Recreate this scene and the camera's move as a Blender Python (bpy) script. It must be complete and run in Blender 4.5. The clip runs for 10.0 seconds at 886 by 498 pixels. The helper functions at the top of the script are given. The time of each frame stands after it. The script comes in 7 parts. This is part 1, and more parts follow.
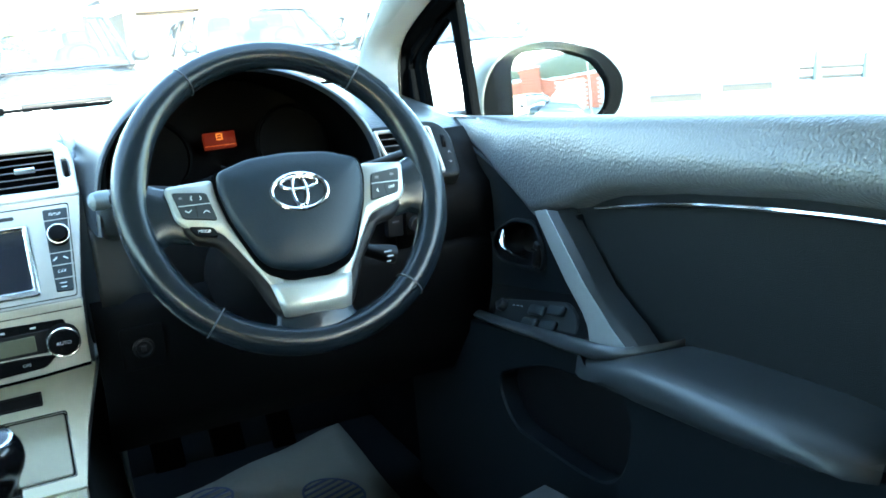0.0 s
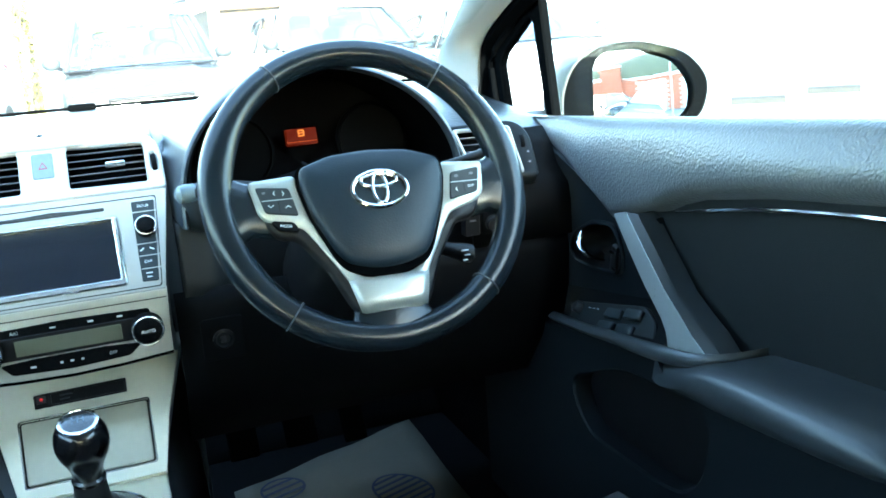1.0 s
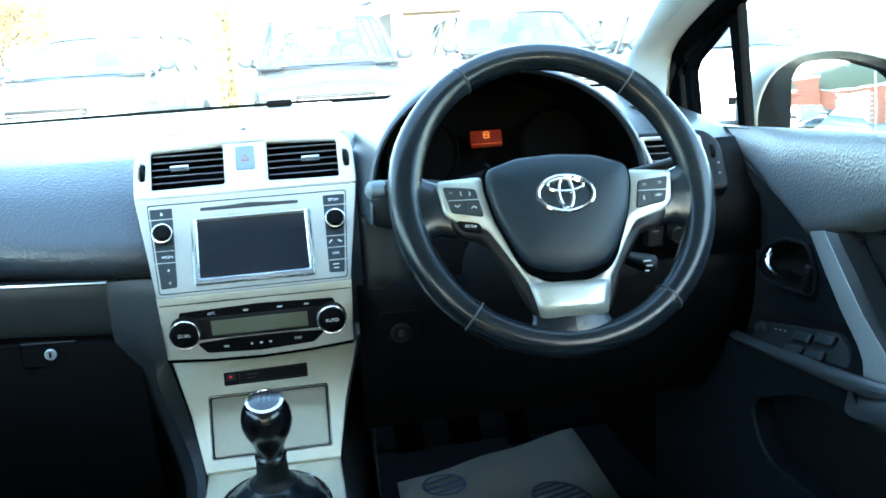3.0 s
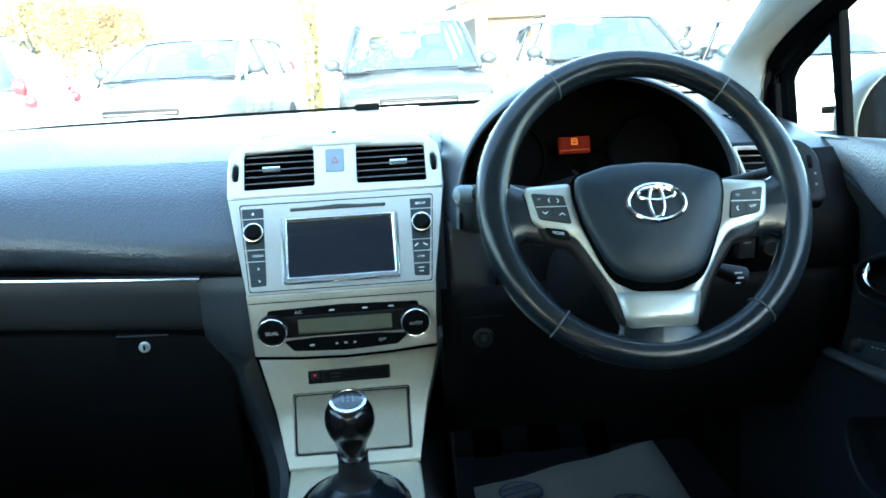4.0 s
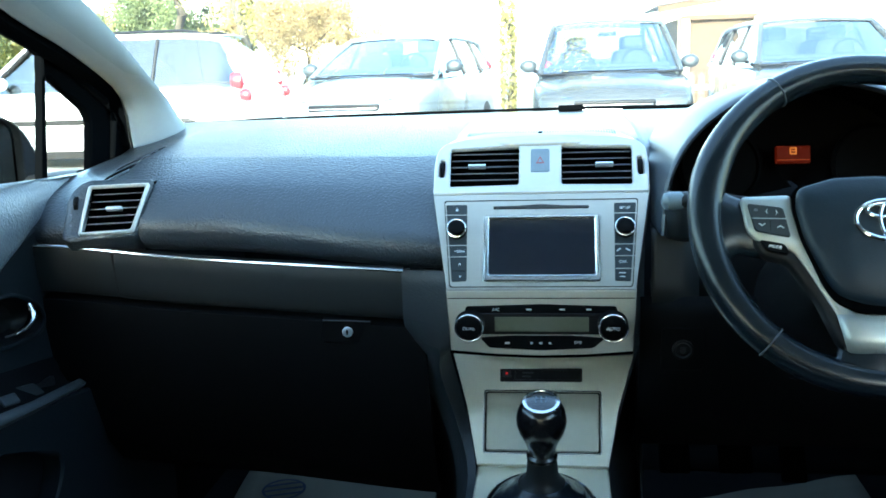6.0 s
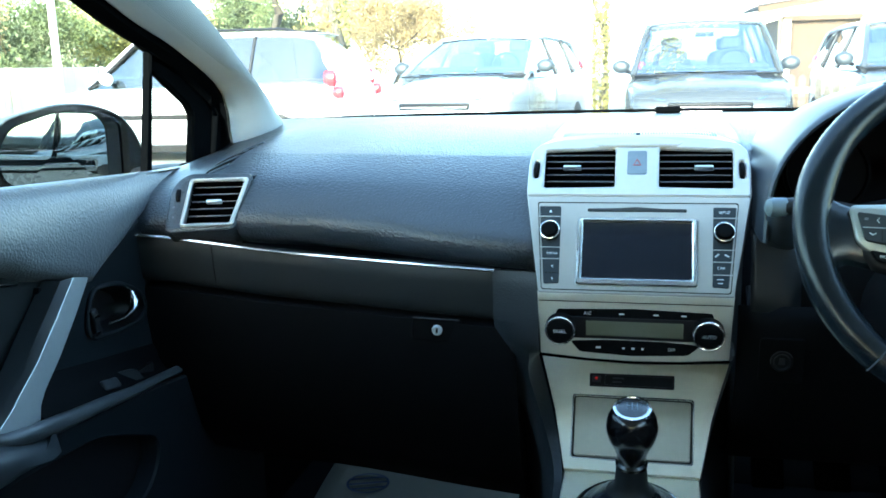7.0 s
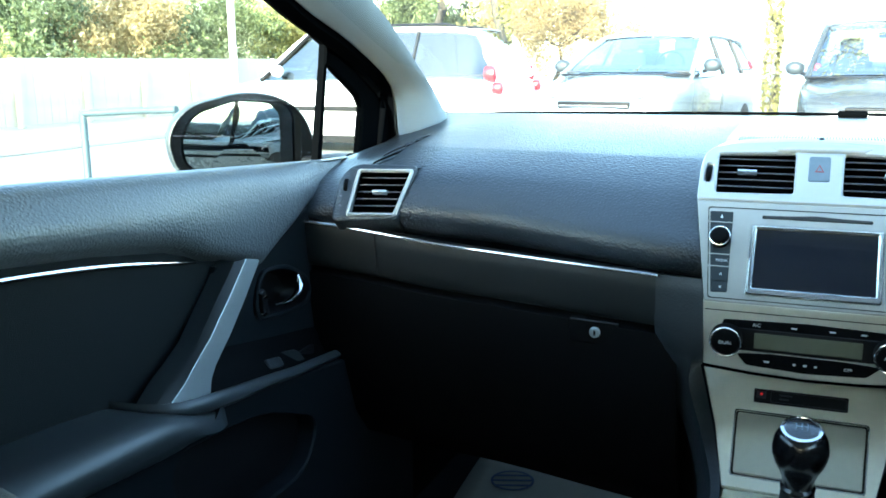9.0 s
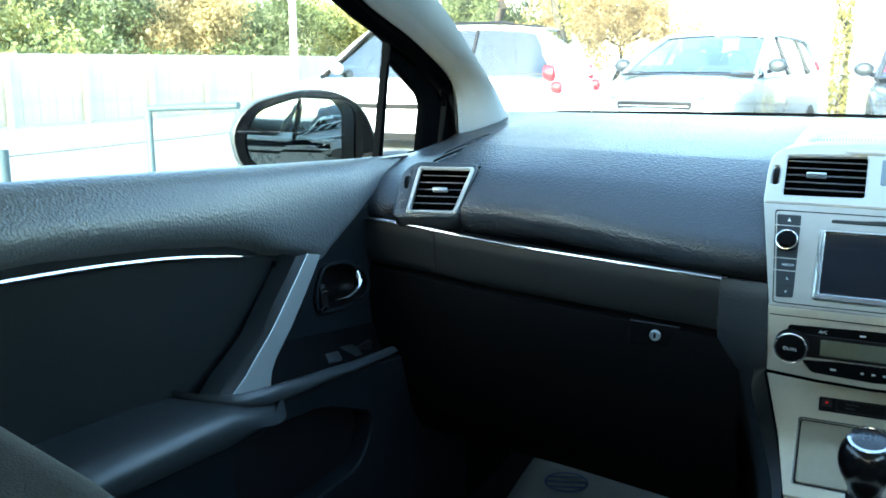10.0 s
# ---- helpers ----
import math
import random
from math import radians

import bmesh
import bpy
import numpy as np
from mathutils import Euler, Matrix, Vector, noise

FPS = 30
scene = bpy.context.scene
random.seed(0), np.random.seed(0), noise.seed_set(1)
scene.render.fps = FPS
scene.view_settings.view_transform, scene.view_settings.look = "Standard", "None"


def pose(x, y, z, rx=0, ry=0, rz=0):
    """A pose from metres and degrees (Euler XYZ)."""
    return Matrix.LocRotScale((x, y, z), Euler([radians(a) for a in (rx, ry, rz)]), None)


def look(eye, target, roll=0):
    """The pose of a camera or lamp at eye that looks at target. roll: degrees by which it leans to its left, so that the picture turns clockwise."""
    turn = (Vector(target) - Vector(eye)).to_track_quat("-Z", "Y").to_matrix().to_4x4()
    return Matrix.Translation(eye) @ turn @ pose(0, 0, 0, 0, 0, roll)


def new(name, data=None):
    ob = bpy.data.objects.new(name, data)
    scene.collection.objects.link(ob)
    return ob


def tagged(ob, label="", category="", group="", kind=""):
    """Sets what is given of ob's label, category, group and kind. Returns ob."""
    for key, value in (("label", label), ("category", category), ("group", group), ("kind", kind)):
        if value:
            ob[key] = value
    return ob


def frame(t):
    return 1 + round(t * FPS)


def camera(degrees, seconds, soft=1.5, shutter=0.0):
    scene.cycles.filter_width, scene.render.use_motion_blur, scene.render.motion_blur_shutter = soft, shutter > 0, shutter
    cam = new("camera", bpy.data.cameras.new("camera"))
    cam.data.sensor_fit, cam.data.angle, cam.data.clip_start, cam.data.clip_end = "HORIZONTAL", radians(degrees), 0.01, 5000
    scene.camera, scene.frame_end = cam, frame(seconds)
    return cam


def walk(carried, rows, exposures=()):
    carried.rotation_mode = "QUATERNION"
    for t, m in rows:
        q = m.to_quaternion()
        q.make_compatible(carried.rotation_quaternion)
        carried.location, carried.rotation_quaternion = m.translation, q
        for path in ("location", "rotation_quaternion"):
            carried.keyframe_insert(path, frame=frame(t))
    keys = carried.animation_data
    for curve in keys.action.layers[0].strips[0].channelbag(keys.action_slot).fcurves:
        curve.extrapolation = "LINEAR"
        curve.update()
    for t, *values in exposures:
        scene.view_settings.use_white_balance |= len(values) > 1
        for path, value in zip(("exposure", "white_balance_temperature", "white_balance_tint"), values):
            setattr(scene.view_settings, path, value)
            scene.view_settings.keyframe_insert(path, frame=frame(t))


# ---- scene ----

FOV = 52.47
PATH = [  # seconds, eye x, y, z, yaw, pitch, roll
    (0.0, 0.0811, 0.0027, 1.2123, -24.80, -14.10, -4.71),
    (0.5, 0.0788, 0.0052, 1.2132, -22.43, -14.01, -4.59),
    (1.0, 0.0755, 0.0075, 1.2134, -20.12, -13.83, -4.39),
    (1.5, 0.0717, 0.0098, 1.2132, -17.74, -13.67, -4.26),
    (2.0, 0.0664, 0.0112, 1.2131, -14.88, -13.43, -3.98),
    (2.5, 0.0613, 0.0129, 1.2134, -12.00, -13.18, -3.69),
    (4.0, 0.0475, 0.0149, 1.2154, -4.36, -12.29, -3.05),
    (4.5, 0.0425, 0.0159, 1.2152, -1.40, -12.11, -2.83),
    (5.0, 0.0373, 0.0161, 1.2151, 1.59, -11.94, -2.55),
    (5.5, 0.0310, 0.0154, 1.2154, 4.62, -11.81, -2.29),
    (7.0, 0.0150, 0.0183, 1.2156, 13.05, -11.59, -1.52),
    (7.5, 0.0115, 0.0194, 1.2157, 15.81, -11.53, -1.30),
    (8.0, 0.0060, 0.0211, 1.2151, 18.39, -11.54, -1.01),
    (8.5, 0.0021, 0.0212, 1.2148, 20.66, -11.58, -0.75),
    (9.0, -0.0017, 0.0217, 1.2146, 22.76, -11.64, -0.49),
    (9.5, -0.0054, 0.0201, 1.2146, 24.79, -11.70, -0.26),
    (10.0, -0.0079, 0.0194, 1.2142, 26.32, -11.72, -0.11),
]
EXPOSURE = 3.95
WHITE_TINT = -5
MIRROR_R, MIRROR_L = (-1, -4, 0), (46, -0.5, 10)
MIRROR_CURVE = 1.3
cam = camera(FOV, 10.0, soft=1.7)


def aim(x, y, z, yaw, pitch, roll):
    a, b = radians(yaw), radians(pitch)
    way = Vector((-math.sin(a) * math.cos(b), math.cos(a) * math.cos(b), math.sin(b)))
    return look((x, y, z), Vector((x, y, z)) + way, roll)


walk(cam, [(t, aim(*row)) for t, *row in PATH], exposures=[(t, EXPOSURE + k, kelvin, WHITE_TINT) for t, k, kelvin in ((0.0, 0.86, 6340), (2.5, 0.77, 6270), (4.0, 0.33, 6180), (5.0, 0.01, 6130), (7.5, -0.13, 6150), (10.0, -0.20, 6290))])

# ---- light ----
SUN_UP, SUN_TURN = 20, 180
world = bpy.data.worlds.new("sky")
scene.world = world
world.use_nodes = True
wn = world.node_tree.nodes
sky = wn.new("ShaderNodeTexSky")
sky.sky_type, sky.sun_disc = "NISHITA", False
sky.sun_elevation, sky.sun_rotation = radians(SUN_UP), radians(SUN_TURN)
wn["Background"].inputs["Strength"].default_value = 0.15
world.node_tree.links.new(sky.outputs[0], wn["Background"].inputs["Color"])
sun = new("sun", bpy.data.lights.new("sun", "SUN"))
sun.data.energy, sun.data.angle, sun.data.color = 2.0, radians(0.5), (1, 0.97, 0.92)
# a low sun straight behind the car: the roof shades the whole dashboard
sun.matrix_world = look((0, 0, 0), (-math.sin(radians(SUN_TURN)), -math.cos(radians(SUN_TURN)), -math.tan(radians(SUN_UP))))


# ---- materials ----
def material(name, color, rough=0.5, metal=0.0, spot=0.12, spot_size=9.0, grain=0.0, grain_size=500.0, coat=0.0,
             cells=False, brushed=False, spec=0.5, rough_spot=0.08, emit=None):
    """A surface with colour that varies at two scales, uneven gloss and a fine relief."""
    m = bpy.data.materials.new(name)
    m.use_nodes = True
    n, l = m.node_tree.nodes, m.node_tree.links
    b = n["Principled BSDF"]
    b.inputs["Metallic"].default_value = metal
    b.inputs["Specular IOR Level"].default_value = spec
    b.inputs["Coat Weight"].default_value = coat
    place = n.new("ShaderNodeTexCoord")
    big, fine = n.new("ShaderNodeTexNoise"), n.new("ShaderNodeTexNoise")
    big.inputs["Scale"].default_value, big.inputs["Detail"].default_value = spot_size, 4
    fine.inputs["Scale"].default_value, fine.inputs["Detail"].default_value = spot_size * 14, 3
    vary = n.new("ShaderNodeMix")
    vary.data_type, vary.inputs[0].default_value = "FLOAT", 0.4
    for tex in (big, fine):
        l.new(place.outputs["Object"], tex.inputs["Vector"])
    l.new(big.outputs[0], vary.inputs[2])
    l.new(fine.outputs[0], vary.inputs[3])
    ramp = n.new("ShaderNodeValToRGB")
    ramp.color_ramp.elements[0].position, ramp.color_ramp.elements[1].position = 0.3, 0.7
    ramp.color_ramp.elements[0].color = (*[c * (1 - spot) for c in color], 1)
    ramp.color_ramp.elements[1].color = (*[min(1, c * (1 + spot)) for c in color], 1)
    l.new(vary.outputs[0], ramp.inputs[0])
    l.new(ramp.outputs[0], b.inputs["Base Color"])
    gloss = n.new("ShaderNodeMapRange")
    gloss.inputs[3].default_value, gloss.inputs[4].default_value = max(0.02, rough - rough_spot), min(1, rough + rough_spot)
    l.new(vary.outputs[0], gloss.inputs[0])
    l.new(gloss.outputs[0], b.inputs["Roughness"])
    if grain:
        if cells:
            tex = n.new("ShaderNodeTexVoronoi")
            tex.feature = "SMOOTH_F1"
        else:
            tex = n.new("ShaderNodeTexNoise")
            tex.inputs["Detail"].default_value = 3
        tex.inputs["Scale"].default_value = grain_size
        source = place.outputs["Object"]
        if brushed:
            stretch = n.new("ShaderNodeMapping")
            stretch.inputs["Scale"].default_value = (0.03, 1, 1)
            l.new(source, stretch.inputs[0])
            source = stretch.outputs[0]
        elif cells:
            bend, add = n.new("ShaderNodeTexNoise"), n.new("ShaderNodeVectorMath")
            bend.inputs["Scale"].default_value = grain_size * 0.6
            scale = n.new("ShaderNodeVectorMath")
            scale.operation = "SCALE"
            scale.inputs["Scale"].default_value = 0.9 / grain_size
            l.new(source, bend.inputs["Vector"])
            l.new(bend.outputs["Color"], scale.inputs[0])
            l.new(source, add.inputs[0])
            l.new(scale.outputs[0], add.inputs[1])
            source = add.outputs[0]
        l.new(source, tex.inputs["Vector"])
        bump = n.new("ShaderNodeBump")
        bump.inputs["Distance"].default_value = grain
        l.new(tex.outputs[0], bump.inputs["Height"])
        l.new(bump.outputs[0], b.inputs["Normal"])
    if emit:
        b.inputs["Emission Color"].default_value = (*emit[0], 1)
        b.inputs["Emission Strength"].default_value = emit[1]
    return m


def glass(name, tint, gloss=0.03, dust=0.0, edge_shine=0.30, shine_least=0.006):
    m = bpy.data.materials.new(name)
    m.use_nodes = True
    n, l = m.node_tree.nodes, m.node_tree.links
    n.remove(n["Principled BSDF"])
    clear, shine, mix, edge = n.new("ShaderNodeBsdfTransparent"), n.new("ShaderNodeBsdfGlossy"), n.new("ShaderNodeMixShader"), n.new("ShaderNodeLayerWeight")
    clear.inputs[0].default_value = (*tint, 1)
    shine.inputs["Roughness"].default_value = gloss
    power, scale = n.new("ShaderNodeMath"), n.new("ShaderNodeMath")
    power.operation, power.inputs[1].default_value = "POWER", 5
    scale.operation, scale.inputs[1].default_value, scale.inputs[2].default_value = "MULTIPLY_ADD", edge_shine, shine_least
    l.new(edge.outputs["Facing"], power.inputs[0])
    l.new(power.outputs[0], scale.inputs[0])
    l.new(scale.outputs[0], mix.inputs[0])
    l.new(clear.outputs[0], mix.inputs[1])
    l.new(shine.outputs[0], mix.inputs[2])
    last = mix
    if dust:
        film, both = n.new("ShaderNodeBsdfTranslucent"), n.new("ShaderNodeMixShader")
        smear, place = n.new("ShaderNodeTexNoise"), n.new("ShaderNodeTexCoord")
        amount = n.new("ShaderNodeMapRange")
        smear.inputs["Scale"].default_value = 3
        amount.inputs[3].default_value, amount.inputs[4].default_value = dust * 0.6, dust * 1.4
        l.new(place.outputs["Object"], smear.inputs["Vector"])
        l.new(smear.outputs[0], amount.inputs[0])
        l.new(amount.outputs[0], both.inputs[0])
        l.new(mix.outputs[0], both.inputs[1])
        l.new(film.outputs[0], both.inputs[2])
        last = both
    l.new(last.outputs[0], n["Material Output"].inputs[0])
    return m


M_DASH = material("soft_grey_dash", (0.023, 0.029, 0.037), 0.37, grain=0.0011, grain_size=310, cells=True, spot=0.06, spec=0.5)
M_HOOD = material("smooth_grey_hood", (0.023, 0.029, 0.037), 0.38, grain=0.0002, grain_size=700, spot=0.06, spec=0.5)
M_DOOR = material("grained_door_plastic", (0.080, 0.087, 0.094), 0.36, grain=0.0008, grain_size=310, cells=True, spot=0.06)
M_WING = material("dark_grained_plastic", (0.0175, 0.0215, 0.0255), 0.45, grain=0.0003, grain_size=420, cells=True, spot=0.06, spec=0.3)
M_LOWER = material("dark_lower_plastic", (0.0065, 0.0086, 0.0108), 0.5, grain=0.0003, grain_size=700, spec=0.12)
M_BAND = material("smooth_ledge_band", (0.036, 0.041, 0.046), 0.36, grain=0.00012, grain_size=900, spot=0.06)
M_ARM = material("smooth_armrest_skin", (0.0225, 0.0265, 0.030), 0.40, grain=0.00012, grain_size=900, spot=0.10)
M_KEY = material("slate_grey_key", (0.018, 0.024, 0.028), 0.5, spec=0.3)
M_HAZARD = material("pale_slate_button", (0.13, 0.165, 0.19), 0.5)
# Near-black: the deep shade low on the dashboard is partly in this colour.
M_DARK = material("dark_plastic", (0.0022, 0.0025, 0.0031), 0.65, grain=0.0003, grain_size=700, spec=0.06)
M_TRIM = material("satin_dark_trim", (0.0120, 0.0145, 0.0160), 0.5, grain=0.0002, grain_size=800, spec=0.25)
M_BLACK = material("black_plastic", (0.006, 0.006, 0.007), 0.45, grain=0.0002, grain_size=900, spec=0.2)
M_GLOSSBLACK = material("gloss_black", (0.006, 0.006, 0.007), 0.22, coat=0.1, rough_spot=0.04)
M_FABRIC_DOOR = material("dark_door_fabric", (0.0058, 0.0076, 0.0086), 0.85, grain=0.0006, grain_size=900, spec=0.2)
M_BRIGHT = material("bright_silver_trim", (0.78, 0.79, 0.80), 0.16, 0.85, spot=0.02, rough_spot=0.04)
M_SILVER = material("silver_painted_plastic", (0.435, 0.43, 0.405), 0.36, 0.3, spot=0.03, grain=0.0001, grain_size=1500, rough_spot=0.04)
# M_BRUSHED, M_CLIMATE and M_FASCIA are one metal; each panel's light is in the colour.
M_BRUSHED = material("brushed_metal_brightened", (0.78, 0.745, 0.60), 0.36, 0.5, spot=0.04, grain=0.00015, grain_size=1300, brushed=True, rough_spot=0.04)
M_CLIMATE = material("brushed_metal_midtone", (0.60, 0.58, 0.50), 0.36, 0.5, spot=0.04, grain=0.00018, grain_size=1300, brushed=True, rough_spot=0.05)
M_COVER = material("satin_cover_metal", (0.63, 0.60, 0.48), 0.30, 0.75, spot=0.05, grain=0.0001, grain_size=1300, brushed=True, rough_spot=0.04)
M_FASCIA = material("brushed_metal_toned_down", (0.37, 0.362, 0.33), 0.36, 0.5, spot=0.04, grain=0.00018, grain_size=1300, brushed=True, rough_spot=0.05)
M_SPOKE = material("satin_spoke_paint", (0.38, 0.40, 0.38), 0.36, 0.6, spot=0.03, rough_spot=0.03)
M_HANDLE = material("satin_grey_handle", (0.46, 0.50, 0.51), 0.30, 0.6, spot=0.05)
M_CHROME = material("chrome", (0.56, 0.57, 0.60), 0.08, 1.0, spot=0.02, rough_spot=0.03)
M_LEATHER = material("black_leather", (0.0055, 0.0092, 0.0132), 0.25, spec=0.40, grain=0.00015, grain_size=520, cells=True, spot=0.05, rough_spot=0.02)
M_PAD = material("airbag_pad", (0.0095, 0.0165, 0.0245), 0.42, spec=0.24, grain=0.00014, grain_size=600, cells=True)
M_THREAD = material("grey_thread", (0.055, 0.056, 0.06), 0.6)
M_DIAL = material("smoked_dial", (0.0008, 0.0008, 0.0009), 0.6, spec=0.02)
M_SCREEN = material("unlit_screen", (0.010, 0.012, 0.018), 0.10, coat=0.3, spot=0.03, rough_spot=0.03)
M_BUTTON = material("grey_button", (0.024, 0.027, 0.031), 0.45, spec=0.3)
M_PRINT = material("pale_print", (0.62, 0.64, 0.66), 0.6)
M_LCD = material("unlit_lcd", (0.10, 0.105, 0.075), 0.25, spot=0.04)
M_AMBER = material("amber_display", (0.05, 0.006, 0.002), 0.4, emit=((1.0, 0.034, 0.002), 0.0030), spec=0.03)
M_AMBER_SIGN = material("lit_amber_sign", (0.2, 0.06, 0.02), 0.4, emit=((1.0, 0.26, 0.04), 0.042), spec=0.03)
M_AMBER_LINE = material("lit_amber_line", (0.2, 0.06, 0.02), 0.4, emit=((1.0, 0.10, 0.01), 0.016), spec=0.03)
M_RED_LAMP = material("red_lamp", (0.6, 0.02, 0.02), 0.3, emit=((1.0, 0.03, 0.03), 0.035))
M_RED_PRINT = material("dull_red_print", (0.22, 0.03, 0.03), 0.5)
# Paler than the black vanes: light on their edges is in this grey.
M_VANE = material("grey_vane", (0.11, 0.11, 0.125), 0.32)
M_PILLAR = material("pale_grey_pillar_trim", (0.255, 0.285, 0.29), 0.8, grain=0.0004, grain_size=900, spot=0.04)
M_RUBBER = material("black_rubber", (0.0016, 0.0019, 0.0022), 0.9, grain=0.0003, grain_size=600, spec=0.0)
M_HEAD = material("grey_headlining", (0.80, 0.80, 0.75), 0.9, grain=0.0005, grain_size=1200)
M_CARPET = material("black_carpet", (0.010, 0.0115, 0.013), 0.95, grain=0.003, grain_size=500, spec=0.1)
M_SEAT = material("grey_seat_fabric", (0.040, 0.041, 0.042), 0.9, grain=0.0008, grain_size=800, spec=0.15)
# Far below white paper: the footwell's shade is put into this colour.
M_PAPER = material("paper_mat", (0.22, 0.21, 0.17), 0.85, grain=0.0006, grain_size=60, spot=0.06)
M_INK = material("blue_print", (0.05, 0.07, 0.14), 0.8)
M_MIRROR = material("mirror_glass", (0.72, 0.75, 0.75), 0.02, 1.0, spot=0.0, rough_spot=0.0)
M_SHELL = material("slate_mirror_shell", (0.030, 0.037, 0.041), 0.45, grain=0.0002, grain_size=900)
M_OWN_PAINT = material("grey_car_paint", (0.06, 0.07, 0.075), 0.28, 0.4, coat=0.6)
M_GLASS = glass("clear_glass", (0.93, 0.96, 0.95))
M_WINDSCREEN = glass("dusty_windscreen", (0.93, 0.96, 0.95), dust=0.02)
# Both rear tints are assumed, to hold back light from behind the seats.
M_PRIVACY = glass("tinted_rear_glass", (0.60, 0.62, 0.62))
M_REAR = glass("dark_rear_screen", (0.09, 0.10, 0.10))
M_PARKED_GLASS = glass("reflecting_car_glass", (0.56, 0.66, 0.67), 0.02, 0.0, 0.50, 0.42)
M_TINTED_GLASS = glass("tinted_parked_glass", (0.14, 0.18, 0.20), 0.02, 0.0, 0.60, 0.16)
M_CABIN = material("dark_cabin_trim", (0.030, 0.034, 0.038), 0.7)
M_ASPHALT = material("asphalt", (0.20, 0.20, 0.195), 0.9, grain=0.006, grain_size=90, spot=0.25, spot_size=0.6)
M_KERB = material("concrete", (0.42, 0.41, 0.38), 0.9, grain=0.002, grain_size=60, spot=0.15, spot_size=2)
M_BARK = material("bark", (0.055, 0.045, 0.030), 0.9, grain=0.02, grain_size=22, spot=0.35)
# Strong wide spots put lit and shaded clumps into the leaf colour.
M_LEAF = material("yellow_green_leaves", (0.38, 0.35, 0.11), 0.6, spot=0.6, spot_size=0.9)
M_LEAF_DARK = material("green_leaves", (0.085, 0.105, 0.034), 0.6, spot=0.75, spot_size=0.8)
M_IVY = material("yellowing_ivy", (0.15, 0.135, 0.035), 0.6, spot=0.5, spot_size=1.5)
M_LEAF_DRY = material("dry_leaves", (0.30, 0.21, 0.085), 0.7, spot=0.4, spot_size=0.8)
M_FENCE = material("weathered_timber", (0.44, 0.405, 0.33), 0.85, grain=0.003, grain_size=30, spot=0.2, spot_size=3)
M_RAIL = material("galvanised_steel", (0.055, 0.085, 0.095), 0.55, 0.2)
M_PICKET = material("grey_brown_pickets", (0.11, 0.092, 0.068), 0.85, grain=0.003, grain_size=30, spot=0.35, spot_size=3)
M_TIMBER = material("brown_timber", (0.075, 0.048, 0.028), 0.85, grain=0.003, grain_size=30, spot=0.25, spot_size=3)
M_BRICK = material("red_brick", (0.42, 0.13, 0.08), 0.85, grain=0.002, grain_size=50, spot=0.25, spot_size=4)
M_MORTAR = material("mortar", (0.40, 0.37, 0.33), 0.95)
M_WHITE = material("white_paint", (0.78, 0.78, 0.76), 0.6, spot=0.04)
M_OLIVE = material("olive_roof_tiles", (0.11, 0.105, 0.065), 0.85, grain=0.004, grain_size=20, spot=0.2, spot_size=2)
M_ROOF = material("grey_slate", (0.16, 0.16, 0.17), 0.8, spot=0.2)
M_TYRE = material("tyre_rubber", (0.02, 0.02, 0.02), 0.85)


# ---- builders ----
def empty(name, label, category, at=(0, 0, 0), group="", kind=""):
    ob = new(name)
    ob.location = at
    ob.empty_display_size = 0.05
    return tagged(ob, label, category, group, kind)


def finish(bm, name, mat, sharp=38):
    me = bpy.data.meshes.new(name)
    bmesh.ops.recalc_face_normals(bm, faces=bm.faces)
    bm.to_mesh(me)
    bm.free()
    me.materials.append(mat)
    me.polygons.foreach_set("use_smooth", [True] * len(me.polygons))
    me.set_sharp_from_angle(angle=radians(sharp))
    return me


def part(name, bm, mat, parent=None, label="", sharp=38):
    ob = new(name, finish(bm, name, mat, sharp))
    if parent:
        ob.parent = parent
        up = parent
        shift = Vector()
        while up:
            shift += up.location
            up = up.parent
        ob.location = -shift
    if label:
        tagged(ob, label)
    return ob


def frame_at(o, u, v):
    """A pose with its x along u, its y along v and its z out of the face."""
    u, v = Vector(u).normalized(), Vector(v).normalized()
    n = u.cross(v).normalized()
    v = n.cross(u)
    return Matrix.Translation(o) @ Matrix((u, v, n)).transposed().to_4x4()


def round_corners(pts, r, seg=4):
    out, k = [], len(pts)
    for i, p in enumerate(pts):
        p, a, b = Vector(p), Vector(pts[i - 1]), Vector(pts[(i + 1) % k])
        rr = r[i] if isinstance(r, (list, tuple)) else r
        da, db = (a - p), (b - p)
        rr = min(rr, da.length * 0.49, db.length * 0.49)
        s, e = p + da.normalized() * rr, p + db.normalized() * rr
        for j in range(seg + 1):
            t = j / seg
            out.append((s * (1 - t) ** 2 + p * 2 * t * (1 - t) + e * t * t))
    return out


def rect(w, h, x=0, y=0, r=0.0, seg=4):
    pts = [(x - w / 2, y - h / 2), (x + w / 2, y - h / 2), (x + w / 2, y + h / 2), (x - w / 2, y + h / 2)]
    return round_corners(pts, r, seg) if r else [Vector(p) for p in pts]


def oval(a, b, x=0, y=0, seg=32):
    return [Vector((x + a * math.cos(2 * math.pi * i / seg), y + b * math.sin(2 * math.pi * i / seg))) for i in range(seg)]


